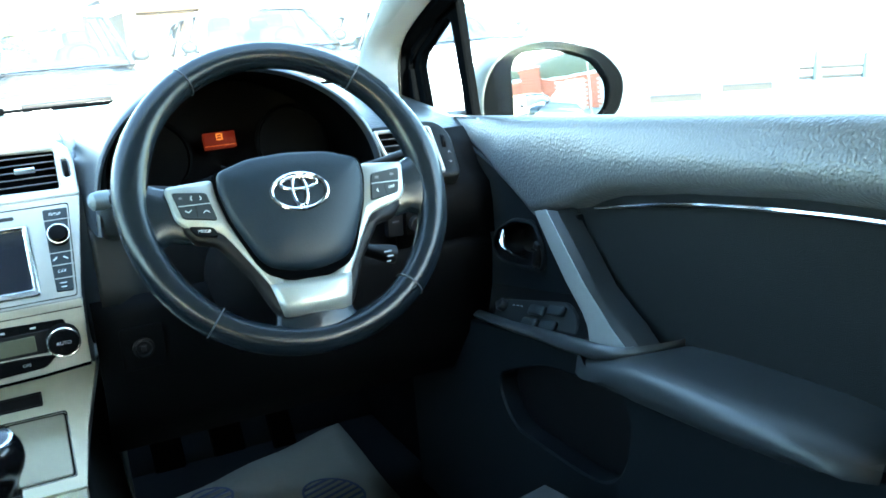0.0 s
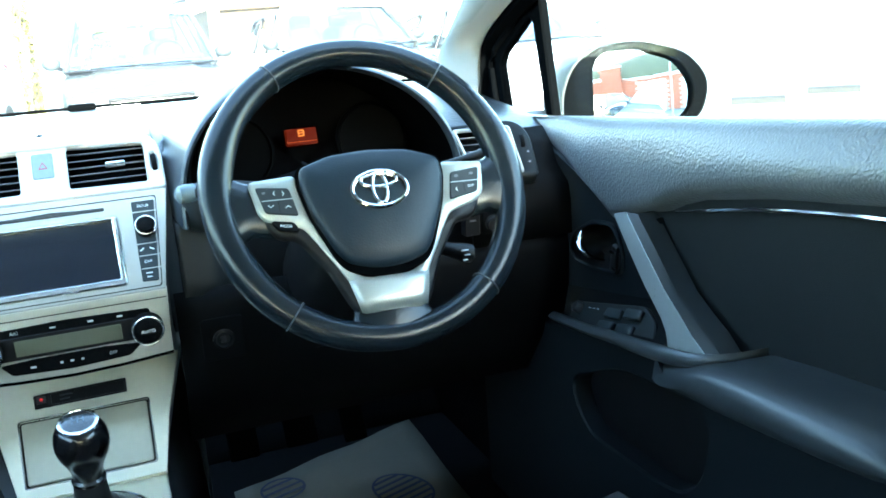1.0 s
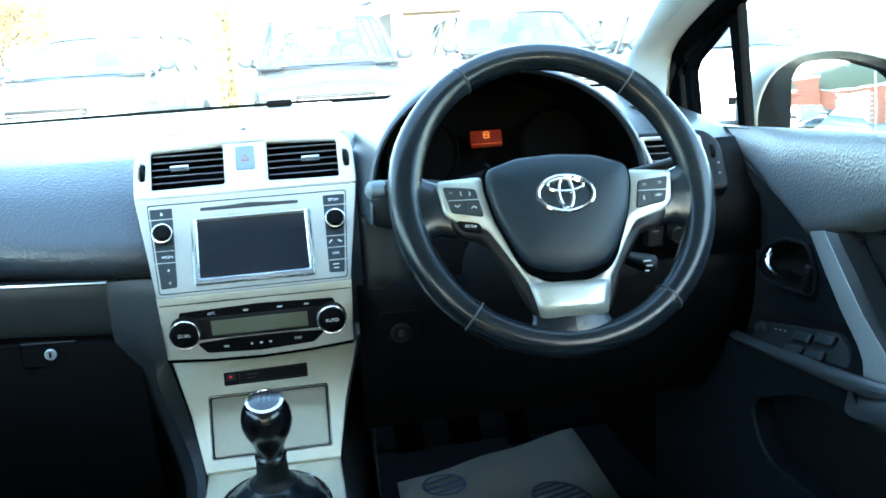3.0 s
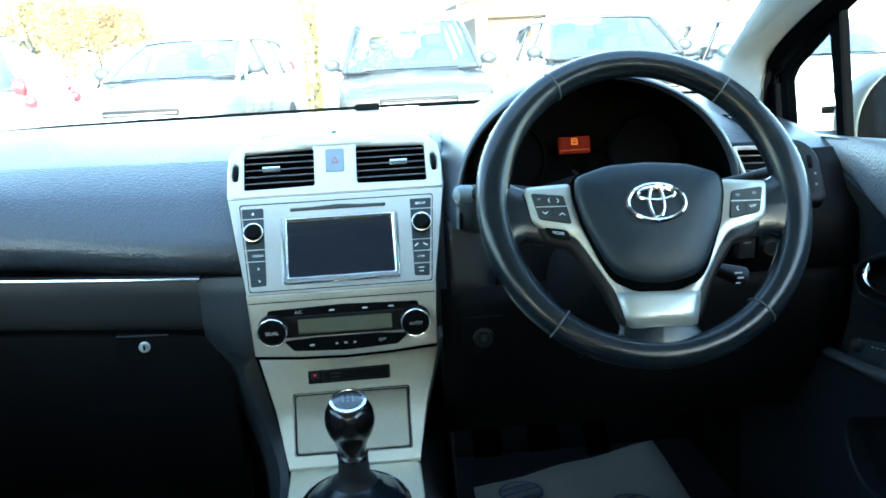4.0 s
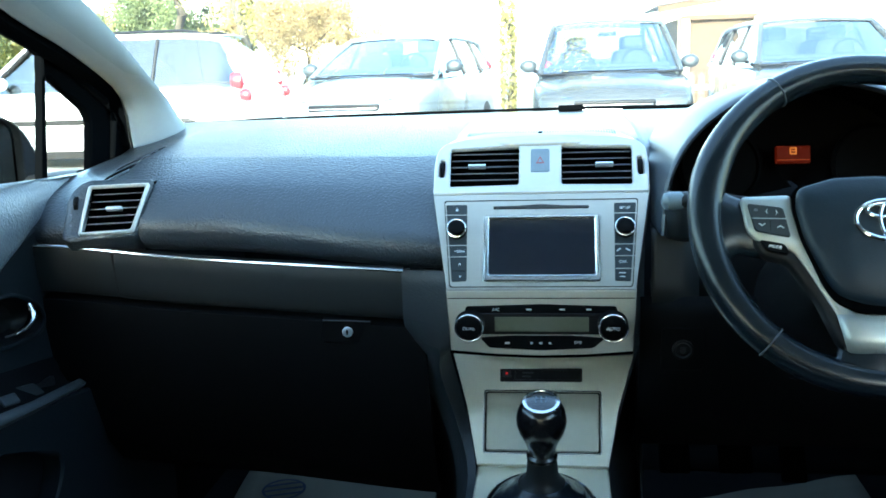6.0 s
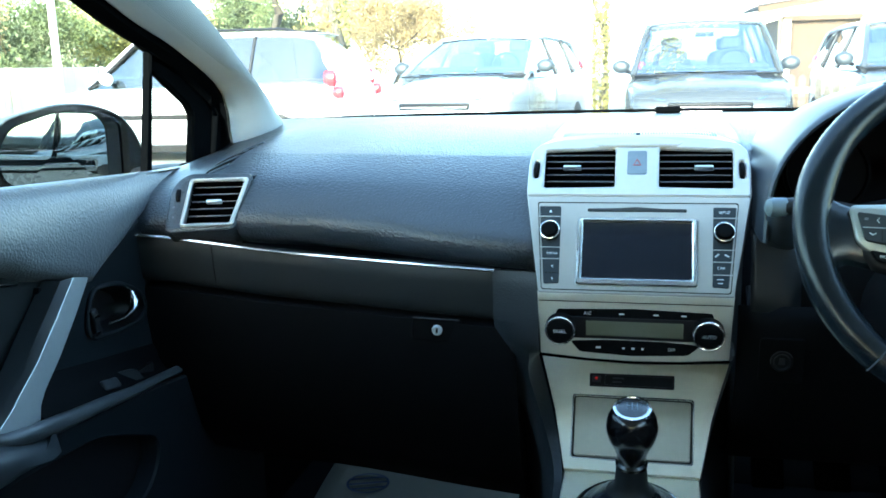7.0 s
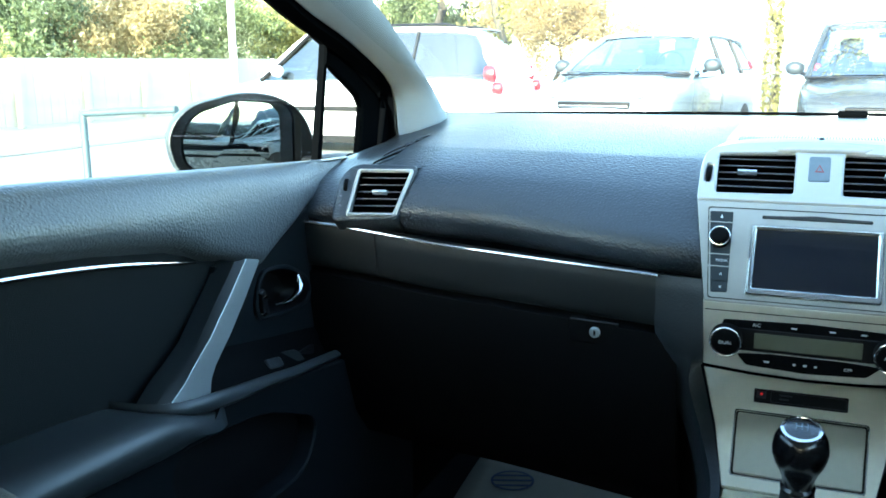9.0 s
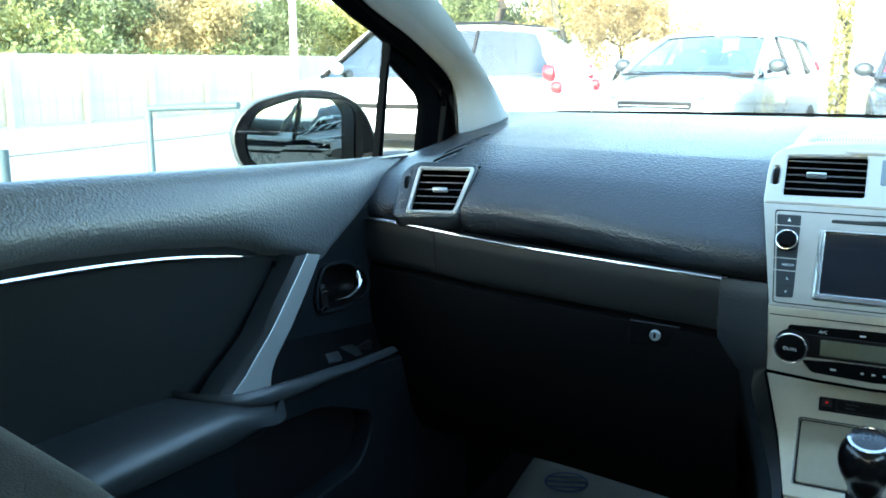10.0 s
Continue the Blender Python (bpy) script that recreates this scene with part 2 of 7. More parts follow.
def shrink(loop, d):
    """The loop moved inwards by d."""
    k, out = len(loop), []
    area = sum(loop[i - 1].x * loop[i].y - loop[i].x * loop[i - 1].y for i in range(k))
    sign = 1 if area > 0 else -1
    for i in range(k):
        a, b = loop[i] - loop[i - 1], loop[(i + 1) % k] - loop[i]
        a = a.normalized() if a.length > 1e-9 else b.normalized()
        b = b.normalized() if b.length > 1e-9 else a
        n = Vector((-a.y - b.y, a.x + b.x)) * sign
        n = n.normalized() if n.length > 1e-6 else Vector((-a.y, a.x)) * sign
        c = max(0.4, n.dot(Vector((-a.y, a.x)) * sign))
        out.append(loop[i] + n * d / c)
    return out


def plate(bm, outer, m, depth, holes=(), chamfer=0.0008, back=False, bulge=0.0):
    """A slab with a chamfered front at z = 0 of m, and holes that go through it."""
    from mathutils.geometry import tessellate_polygon
    loops = [[Vector(p) for p in outer]] + [[Vector(p) for p in h] for h in holes]
    front = [shrink(loops[0], chamfer)] + [shrink(h, -chamfer) for h in loops[1:]]
    verts = []

    def ring(loop, z):
        return [bm.verts.new(m @ Vector((p.x, p.y, z))) for p in loop]
    flat = []
    for loop, top in zip(loops, front):
        a, b, c = ring(top, 0), ring(loop, -chamfer), ring(loop, -depth)
        flat += a
        for r, s in ((a, b), (b, c)):
            for i in range(len(r)):
                bm.faces.new((r[i - 1], r[i], s[i], s[i - 1]))
        verts.append(c)
    for t in tessellate_polygon([[Vector((p.x, p.y, 0)) for p in loop] for loop in front]):
        try:
            bm.faces.new([flat[i] for i in t])
        except ValueError:
            pass
    if back and not holes:
        bm.faces.new(verts[0])
    return bm


def slab(outer, m, depth, holes=(), chamfer=0.0008):
    return plate(bmesh.new(), outer, m, depth, holes, chamfer, back=True)


def box(bm, m, size, bevel=0.002, seg=2):
    made = bmesh.ops.create_cube(bm, size=1, matrix=m @ Matrix.Diagonal((*size, 1)))
    if bevel:
        edges = {e for v in made["verts"] for e in v.link_edges}
        bmesh.ops.bevel(bm, geom=list(edges), offset=bevel, segments=seg, affect="EDGES", profile=0.5)
    return bm


def block(m, size, bevel=0.002, seg=2):
    return box(bmesh.new(), m, size, bevel, seg)


def tube(bm, path, radius, seg=10, closed=False, squash=1.0, up=(0, 0, 1)):
    path = [Vector(p) for p in path]
    k, rings = len(path), []
    for i, p in enumerate(path):
        a = path[i - 1] if closed or i else path[i]
        b = path[(i + 1) % k] if closed or i < k - 1 else path[i]
        way = (b - a).normalized()
        side = way.cross(Vector(up))
        side = side.normalized() if side.length > 1e-4 else way.orthogonal().normalized()
        top = side.cross(way)
        r = radius[i] if isinstance(radius, (list, tuple)) else radius
        rings.append([bm.verts.new(p + side * r * math.cos(2 * math.pi * j / seg) + top * r * squash * math.sin(2 * math.pi * j / seg)) for j in range(seg)])
    for i in range(k if closed else k - 1):
        a, b = rings[i], rings[(i + 1) % k]
        for j in range(seg):
            bm.faces.new((a[j - 1], a[j], b[j], b[j - 1]))
    if not closed:
        bm.faces.new(rings[0]), bm.faces.new(list(reversed(rings[-1])))
    return bm


def lathe(bm, profile, m, seg=32):
    """profile: (radius, height) from bottom to top, turned about the z of m."""
    rings = []
    for r, h in profile:
        rings.append([bm.verts.new(m @ Vector((r * math.cos(2 * math.pi * j / seg), r * math.sin(2 * math.pi * j / seg), h))) for j in range(seg)])
    for a, b in zip(rings, rings[1:]):
        for j in range(seg):
            bm.faces.new((a[j - 1], a[j], b[j], b[j - 1]))
    bm.faces.new(list(reversed(rings[0]))), bm.faces.new(rings[-1])
    return bm


def grid(bm, rows, closed=False, caps=False):
    made = [[bm.verts.new(Vector(p)) for p in row] for row in rows]
    for a, b in zip(made, made[1:]):
        for j in range(0 if closed else 1, len(a)):
            quad = [a[j - 1], a[j], b[j], b[j - 1]]
            bm.faces.new(quad)
    if caps:
        bm.faces.new(list(reversed(made[0]))), bm.faces.new(made[-1])
    return bm


def thick(ob, t=0.004, offset=-1):
    s = ob.modifiers.new("thickness", "SOLIDIFY")
    s.thickness, s.offset = t, offset
    return ob


def ease(a, b, x):
    t = min(1, max(0, (x - a) / (b - a)))
    return t * t * (3 - 2 * t)


def lerp(points, x):
    """Straight lines through (x, value) points."""
    if x <= points[0][0]:
        return points[0][1]
    for (a, u), (b, v) in zip(points, points[1:]):
        if x <= b:
            return u + (v - u) * (x - a) / (b - a)
    return points[-1][1]


def curve(points, n):
    """n points along a smooth line through the given ones."""
    pts = [Vector(p) for p in points]
    pts = [2 * pts[0] - pts[1]] + pts + [2 * pts[-1] - pts[-2]]
    out = []
    for i in range(n):
        s = i / (n - 1) * (len(pts) - 3)
        k = min(int(s), len(pts) - 4)
        t = s - k
        a, b, c, d = pts[k:k + 4]
        out.append(0.5 * (2 * b + (c - a) * t + (2 * a - 5 * b + 4 * c - d) * t * t + (3 * b - a - 3 * c + d) * t ** 3))
    return out


def even(points, n):
    """n points at even steps along the smooth line through the given ones."""
    fine = curve(points, 200)
    run = [0.0]
    for a, b in zip(fine, fine[1:]):
        run.append(run[-1] + (b - a).length)
    out, k = [], 0
    for i in range(n):
        want = run[-1] * i / (n - 1)
        while k < len(run) - 2 and run[k + 1] < want:
            k += 1
        t = (want - run[k]) / max(1e-9, run[k + 1] - run[k])
        out.append(fine[k].lerp(fine[k + 1], t))
    return out


def lettering(name, words, m, size, parent, mat=None, shear=0.0):
    """Raised print of the built-in font, centred on m."""
    data = bpy.data.curves.new(name, "FONT")
    data.body, data.size, data.align_x, data.align_y, data.extrude, data.shear = words, size, "CENTER", "CENTER", 0.0001, shear
    temp = new(name, data)
    me = bpy.data.meshes.new_from_object(temp.evaluated_get(bpy.context.evaluated_depsgraph_get()))
    bpy.data.objects.remove(temp)
    me.transform(m)
    me.materials.clear()
    me.materials.append(mat or M_PRINT)
    ob = new(name, me)
    ob.parent = parent
    up, shift = parent, Vector()
    while up:
        shift += up.location
        up = up.parent
    ob.location = -shift
    return ob


def at(m, x, y, z=0.0):
    return m @ Matrix.Translation((x, y, z))


def tri(s, x, y, turn):
    return [Vector((x + s * math.cos(turn + a), y + s * math.sin(turn + a))) for a in (0, 2.3, 4.0)]


# ---- cabin shell ----
def sides(z0, z1, y0, y1, x, name, mat, label):
    for s in (-1, 1):
        ob = part(name, block(pose(s * x, (y0 + y1) / 2, (z0 + z1) / 2), (0.03, y1 - y0, z1 - z0), 0.004), mat)
        tagged(ob, label, "panel", kind="structure")


floor = part("floor", block(pose(0, 0.2, 0.305), (1.44, 3.7, 0.07), 0.004), M_CARPET)
tagged(floor, "black carpeted car floor", "floor", kind="structure")
bm = grid(bmesh.new(), [[(x, y, z) for x in (-0.72, -0.3, 0.3, 0.72)] for y, z in ((1.86, 0.335), (1.90, 0.36), (1.99, 0.52), (2.05, 0.75), (2.05, 1.08))])
thick(tagged(part("firewall", bm, M_CARPET), "black carpeted footwell bulkhead", "bulkhead", kind="structure"), 0.01)
sides(0.30, 1.03, 1.26, 2.05, 0.735, "kick_panel", M_DARK, "dark plastic footwell side panel")
sides(0.30, 1.10, -1.65, -0.26, 0.745, "rear_side_panel", M_FABRIC_DOOR, "dark rear side trim panel")
# Out of view; added to help keep direct sun off the pillars.
header = part("windscreen_header", tube(bmesh.new(), [(x, 0.90 - 0.03 * (x / 0.6) ** 2, 1.395 - 0.03 * (x / 0.6) ** 2) for x in np.linspace(-0.66, 0.66, 9)], 0.035, 10), M_HEAD)
tagged(header, "pale grey trim along the windscreen header", "roof rail", kind="structure")
# Out of view; added to close the back of the cabin against the sun.
bulk = part("rear_bulkhead", block(pose(0, -1.66, 0.68), (1.5, 0.04, 0.82), 0.01), M_FABRIC_DOOR)
tagged(bulk, "assumed dark panel closing the cabin behind", "panel", kind="structure")
rows = []
for y, z in ((0.86, 1.375), (0.80, 1.385), (0.5, 1.405), (0.0, 1.415), (-0.6, 1.41), (-1.1, 1.38), (-1.35, 1.33)):
    rows.append([(x, y, z - 0.05 * abs(x / 0.62) ** 4) for x in np.linspace(-0.64, 0.64, 13)])
ceiling = thick(part("ceiling", grid(bmesh.new(), rows), M_HEAD), 0.02, 1)
tagged(ceiling, "pale grey cloth headlining under the roof", "ceiling", kind="structure")
rows = []
for y, z in ((0.90, 1.405), (0.5, 1.445), (0.0, 1.46), (-0.6, 1.45), (-1.1, 1.42), (-1.45, 1.36)):
    rows.append([(x, y, z - 0.07 * abs(x / 0.70) ** 4) for x in np.linspace(-0.72, 0.72, 13)])
tagged(thick(part("roof", grid(bmesh.new(), rows), M_OWN_PAINT), 0.004, 1), "dark grey painted steel car roof", "roof", kind="structure")
rows = []
for y, z in ((2.12, 1.045), (2.5, 1.00), (2.9, 0.93), (3.2, 0.82), (3.35, 0.66)):
    rows.append([(x, y - 0.12 * (x / 0.8) ** 2, z - 0.10 * abs(x / 0.82) ** 3) for x in np.linspace(-0.84, 0.84, 15)])
tagged(thick(part("bonnet", grid(bmesh.new(), rows), M_OWN_PAINT), 0.004), "dark grey painted car bonnet", "bonnet", kind="structure")
for s in (-1, 1):
    wing = part("wing", block(pose(s * 0.86, 2.45, 0.62), (0.06, 1.7, 0.62), 0.02, 3), M_OWN_PAINT)
    tagged(wing, "dark grey painted front wing", "wing", kind="structure")
    # Unseen rail, sized to block direct sun from the pillar trim.
    rail = part("cant_rail", tube(bmesh.new(), [(s * 0.665, 1.06, 1.355), (s * 0.69, 0.95, 1.375), (s * 0.70, 0.5, 1.40), (s * 0.70, -0.6, 1.40), (s * 0.67, -1.35, 1.37)], 0.05, 10), M_PILLAR)
    tagged(rail, "pale grey roof side rail trim", "roof rail", kind="structure")
    b_post = part("b_pillar", tube(bmesh.new(), [(s * 0.73, -0.24, 0.4), (s * 0.735, -0.26, 1.1), (s * 0.66, -0.38, 1.38)], [0.07, 0.06, 0.05], 10), M_PILLAR)
    tagged(b_post, "pale grey centre pillar trim", "pillar", kind="structure")
    c_post = part("c_pillar", tube(bmesh.new(), [(s * 0.73, -1.66, 1.05), (s * 0.60, -1.30, 1.36)], [0.14, 0.08], 10), M_PILLAR)
    tagged(c_post, "pale grey rear pillar trim", "pillar", kind="structure")

# Unseen panels added to stop light leaking in round the trim.
for s in (-1, 1):
    liner = part("light_stop_side", block(pose(s * 0.787, 0.2, 0.66), (0.012, 3.8, 0.76), 0), M_BLACK)
    tagged(liner, "added dark panel behind the trim, stopping stray light", "panel", kind="structure")
    top = part("light_stop_cap", block(pose(s * 0.80, 1.79, 1.022), (0.17, 0.64, 0.03), 0.004), M_BLACK)
    tagged(top, "added black panel beside the dashboard end, stopping stray light", "panel", kind="structure")
    sill = part("sill", block(pose(s * 0.76, 0.2, 0.29), (0.12, 3.8, 0.06), 0.01), M_OWN_PAINT)
    tagged(sill, "dark grey painted door sill", "sill", kind="structure")
# Assumed rear glass, out of view, tinted to cut light from behind.
for s in (-1, 1):
    rows = [[(s * 0.745, y, 1.09), (s * 0.70, y, 1.25), (s * 0.655, y, 1.375)] for y in (-0.30, -0.8, -1.45)]
    tagged(part("rear_side_pane", grid(bmesh.new(), rows), M_PRIVACY), "assumed rear side window, tinted to cut light from behind", "window", kind="structure")
rows = [[(x, -1.66 + 0.33 * t, 1.08 + 0.27 * t) for x in np.linspace(-0.68 + 0.1 * t, 0.68 - 0.1 * t, 5)] for t in (0, 0.5, 1)]
tagged(part("rear_pane", grid(bmesh.new(), rows), M_REAR), "assumed rear window, tinted to cut light from behind", "window", kind="structure")
# Added behind the dashboard to keep stray light out.
dash_bulk = part("light_stop_front", block(pose(0, 2.075, 0.68), (1.6, 0.02, 0.82), 0), M_BLACK)
tagged(dash_bulk, "added dark panel behind the dashboard, stopping stray light", "panel", kind="structure")

# windscreen with its black cowl strip
wind = empty("window_1", "clear laminated windscreen above the dashboard", "windscreen", (0, 1.9, 1.12), kind="structure")
rows = []
for k in range(9):
    t = k / 8
    rows.append([((0.735 - 0.13 * t) * x, 1.96 - 1.07 * t - (0.13 - 0.05 * t) * x * x, 1.112 + 0.29 * t) for x in np.linspace(-1, 1, 17)])
pane = part("pane", grid(bmesh.new(), rows), M_WINDSCREEN, wind)
pane.visible_shadow = False
low = [((0.735) * x, 1.915 - 0.12 * x * x, 1.1135 - 0.002 * x * x) for x in np.linspace(-1, 1, 25)]
part("cowl_seal", tube(bmesh.new(), low, 0.0030, 8), M_RUBBER, wind, "black rubber windscreen seal")
sensor = empty("sensor_box", "small dark grey plastic box at the windscreen base", "sensor", (0.05, 1.88, 1.112))
part("housing", block(pose(0.050, 1.850, 1.1175), (0.050, 0.026, 0.012), 0.004, 3), M_RUBBER, sensor)
for s in (-1, 1):
    wiper = empty("wiper", "black windscreen wiper resting at the glass base", "wiper", (s * 0.3, 1.98, 1.10))
    x0, x1 = (-0.72, -0.25) if s < 0 else (0.16, 0.62)
    part("blade", tube(bmesh.new(), [(x, 1.985 - 0.13 * (x / 0.735) ** 2, 1.103) for x in np.linspace(x0, x1, 9)], 0.006, 6), M_RUBBER, wiper)


# ---- front pillars, door frames and side glass ----
for s in (-1, 1):
    inner = even([(s * 0.722, 1.76, 1.085), (s * 0.712, 1.735, 1.110), (s * 0.690, 1.555, 1.194), (s * 0.66, 1.312, 1.309), (s * 0.615, 0.98, 1.41)], 22)
    outer = even([(s * 0.738, 1.60, 1.035), (s * 0.736, 1.565, 1.07), (s * 0.732, 1.545, 1.150), (s * 0.727, 1.50, 1.195), (s * 0.715, 1.34, 1.256), (s * 0.70, 1.172, 1.303), (s * 0.66, 0.88, 1.40)], 22)
    rows = []
    for a, b in zip(inner, outer):
        c = a * 0.62 + b * 0.38 + Vector((-s * 0.026, -0.010, 0.004))
        lift = c - (a * 0.62 + b * 0.38)
        rows.append([a + Vector((s * 0.03, 0.03, 0)), a, a * 0.84 + b * 0.16 + lift * 0.72, c, a * 0.36 + b * 0.64 + lift * 0.80, a * 0.14 + b * 0.86 + lift * 0.36, b, b + Vector((s * 0.006, 0.006, 0))])
    post = part("a_pillar", grid(bmesh.new(), rows), M_PILLAR, sharp=60)
    tagged(thick(post, 0.003, 1), "pale grey moulded windscreen pillar trim", "pillar", kind="structure")

    liner = part("pillar_seal", tube(bmesh.new(), [p + Vector((s * 0.030, 0.022, 0.0)) for p in outer[1:]], 0.024, 8), M_RUBBER)
    tagged(liner, "black rubber seal along the pillar", "seal", kind="structure")
    dframe = empty("door_frame", "black rubber sealed door window frame", "window frame", (s * 0.76, 1.3, 1.06), kind="structure")
    m = frame_at((s * 0.757, 0, 0), (0, -s, 0), (0, 0, 1))
    L = lambda pts: [Vector((-s * y, z)) for y, z in pts]
    edge = L([(1.66, 1.02), (1.65, 1.10), (1.61, 1.20), (1.52, 1.255), (1.36, 1.315), (1.20, 1.37), (0.88, 1.46), (0.76, 1.46), (1.08, 1.362), (1.21, 1.307), (1.337, 1.247), (1.302, 1.04), (1.302, 1.02)])
    front = 1.0 if s > 0 else 0.974
    hole = round_corners(L([(1.478 * front, 1.04), (1.500 * front, 1.140), (1.485 * front, 1.160), (1.380 * front, 1.218), (1.366 * front, 1.212), (1.328 * front, 1.04)]), 0.006, 3)
    part("frame", plate(bmesh.new(), edge, m, 0.014, [hole], 0.003), M_RUBBER, dframe)
    lip = L([(1.585, 1.05), (1.58, 1.13), (1.55, 1.19), (1.48, 1.232), (1.34, 1.283), (1.15, 1.352), (0.85, 1.435)])
    part("seal", tube(bmesh.new(), [m @ Vector((p.x, p.y, 0.006)) for p in lip], 0.009, 8), M_RUBBER, dframe, "black rubber door seal")
    lip = L([(1.51, 1.05), (1.53, 1.135), (1.51, 1.168), (1.39, 1.232), (1.23, 1.307), (0.87, 1.425)])
    part("seal", tube(bmesh.new(), [m @ Vector((p.x, p.y, 0.004)) for p in lip], 0.006, 8), M_RUBBER, dframe)
    quarter = part("quarter_pane", slab(L([(1.50, 1.03), (1.52, 1.145), (1.36, 1.215), (1.31, 1.03)]), at(m, 0, 0, -0.02), 0.004), M_GLASS)
    tagged(quarter, "clear triangular quarter light pane", "window", kind="structure").visible_shadow = False
    side = part("side_pane", slab(L([(1.32, 1.03), (1.36, 1.245), (1.1, 1.33), (0.8, 1.40), (-0.2, 1.40), (-0.2, 1.08)]), at(m, 0, 0, -0.024), 0.004), M_GLASS)
    tagged(side, "clear front side window pane", "window", kind="structure").visible_shadow = False


# ---- doors ----
TOP = [(-0.26, 1.128), (0.5, 1.109), (1.265, 1.064), (1.47, 1.057)]
EDGE = [(-0.26, 1.035), (0.45, 1.028), (0.606, 1.022), (0.765, 1.006), (0.9, 0.985), (0.95, 0.966), (1.02, 0.953), (1.06, 0.940), (1.075, 0.949), (1.131, 0.977), (1.18, 0.998), (1.231, 1.014), (1.29, 1.033), (1.344, 1.045), (1.47, 1.056)]


def car_door(s, driver):
    kind = "driver" if driver else "passenger"
    door = empty("door_1" if driver else "door_2", "dark grained %s door trim with satin pull handle" % kind, "car door", (s * 0.75, 0.6, 0.4), kind="structure")
    m = frame_at((s * 0.0, 0, 0), (0, -s, 0), (0, 0, 1))
    L = lambda pts: [Vector((-s * y, z)) for y, z in pts]
    F = lambda x: frame_at((s * x, 0, 0), (0, -s, 0), (0, 0, 1))
    rows = []
    for y in [1.47, 1.43, 1.38, 1.33, 1.28, 1.235, 1.19, 1.15, 1.115, 1.085, 1.06, 1.04, 1.02, 0.985, 0.95, 0.92, 0.88, 0.82, 0.765, 0.69, 0.606, 0.52, 0.42, 0.3, 0.15, 0, -0.26]:
        zt, zb = lerp(TOP, y), lerp(EDGE, y)
        k = min(1, (zt - zb) / 0.085)
        roll = ease(1.06, 0.88, y)
        sec = [(0.760, zt - 0.012), (0.753, zt - 0.002), (0.744, zt), (0.738, zt - 0.0025 * k), (0.745 - 0.014 * k, zt - 0.008 * k), (0.745 - 0.0205 * k, zt - 0.016 * k), (0.745 - 0.026 * k, zt - 0.028 * k), (0.745 - 0.033 * k, 0.5 * (zt + zb) + k * (0.010 * roll - 0.004)),
               (0.745 - 0.037 * k, zb + k * (0.020 + 0.013 * roll)), (0.745 - 0.035 * k, zb + k * (0.010 + 0.012 * roll)), (0.745 - k * (0.030 - 0.008 * roll), zb + k * (0.004 + 0.008 * roll)), (0.745 - k * (0.020 - 0.012 * roll), zb + 0.003 * k), (0.742, zb)]
        rows.append([(s * x, y, z) for x, z in sec])
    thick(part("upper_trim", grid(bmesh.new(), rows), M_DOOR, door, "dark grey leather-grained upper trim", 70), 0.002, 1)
    # fabric inset behind the pull handle
    inset = L([(1.01, 0.955), (0.94, 0.985), (0.765, 1.012), (0.606, 1.028), (0.45, 1.034), (-0.26, 1.04), (-0.26, 0.80), (0.90, 0.80)])
    part("inset", slab(inset, F(0.733), 0.01), M_FABRIC_DOOR, door, "black cloth door insert")
    strip = curve([(s * 0.732, 0.940, 0.967), (s * 0.731, 0.925, 0.970), (s * 0.729, 0.802, 0.9925), (s * 0.729, 0.695, 1.006), (s * 0.729, 0.593, 1.0145), (s * 0.729, 0.48, 1.020), (s * 0.729, 0.2, 1.026), (s * 0.729, -0.25, 1.03)], 40)
    part("chrome_strip", tube(bmesh.new(), strip, [0.0012 + 0.0020 * ease(0, 16, i) for i in range(40)], 8), M_CHROME, door, "thin chrome strip")
    # front panel with the handle cup
    cup = round_corners(L([(1.068, 0.929), (1.125, 0.925), (1.180, 0.899), (1.195, 0.872), (1.180, 0.855), (1.120, 0.855), (1.052, 0.862), (1.048, 0.890)]), 0.016, 4)
    face = L([(1.47, 1.054), (1.344, 1.044), (1.231, 1.014), (1.131, 0.976), (1.06, 0.938), (1.02, 0.951), (0.97, 0.955), (0.90, 0.83), (0.86, 0.77), (1.0, 0.735), (1.47, 0.70)])
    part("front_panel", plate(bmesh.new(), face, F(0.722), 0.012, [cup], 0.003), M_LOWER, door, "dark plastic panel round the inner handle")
    ring = [F(0.719) @ Vector((p.x, p.y, 0)) for p in cup]
    handle = part("handle_cup", tube(bmesh.new(), ring, 0.0035, 8, closed=True, up=(1, 0, 0)), M_LOWER, door)
    bowl = bmesh.new()
    c = Vector((-s * 1.115, 0.890))
    rings = [[F(0.722) @ Vector((c.x + (p.x - c.x) * k, c.y + (p.y - c.y) * k, -d)) for p in cup + cup[:1]] for k, d in ((1, 0), (0.95, 0.02), (0.75, 0.034), (0.3, 0.038), (0.02, 0.038))]
    part("bowl", grid(bowl, rings), M_BLACK, handle)
    lever = curve([(s * 0.720, 1.163, 0.902), (s * 0.715, 1.159, 0.889), (s * 0.713, 1.148, 0.878), (s * 0.714, 1.125, 0.872), (s * 0.720, 1.098, 0.872)], 16)
    part("lever", tube(bmesh.new(), lever, [0.002 + 0.0045 * math.sin(math.pi * min(1, (i + 3) / 16)) for i in range(16)], 10, squash=0.7), M_CHROME, handle, "chrome inner door lever")
    part("lock_lever", block(pose(s * 0.716, 1.062, 0.884, 14, 0, 0), (0.010, 0.014, 0.040), 0.004, 3), M_BLACK, handle, "black lock lever")
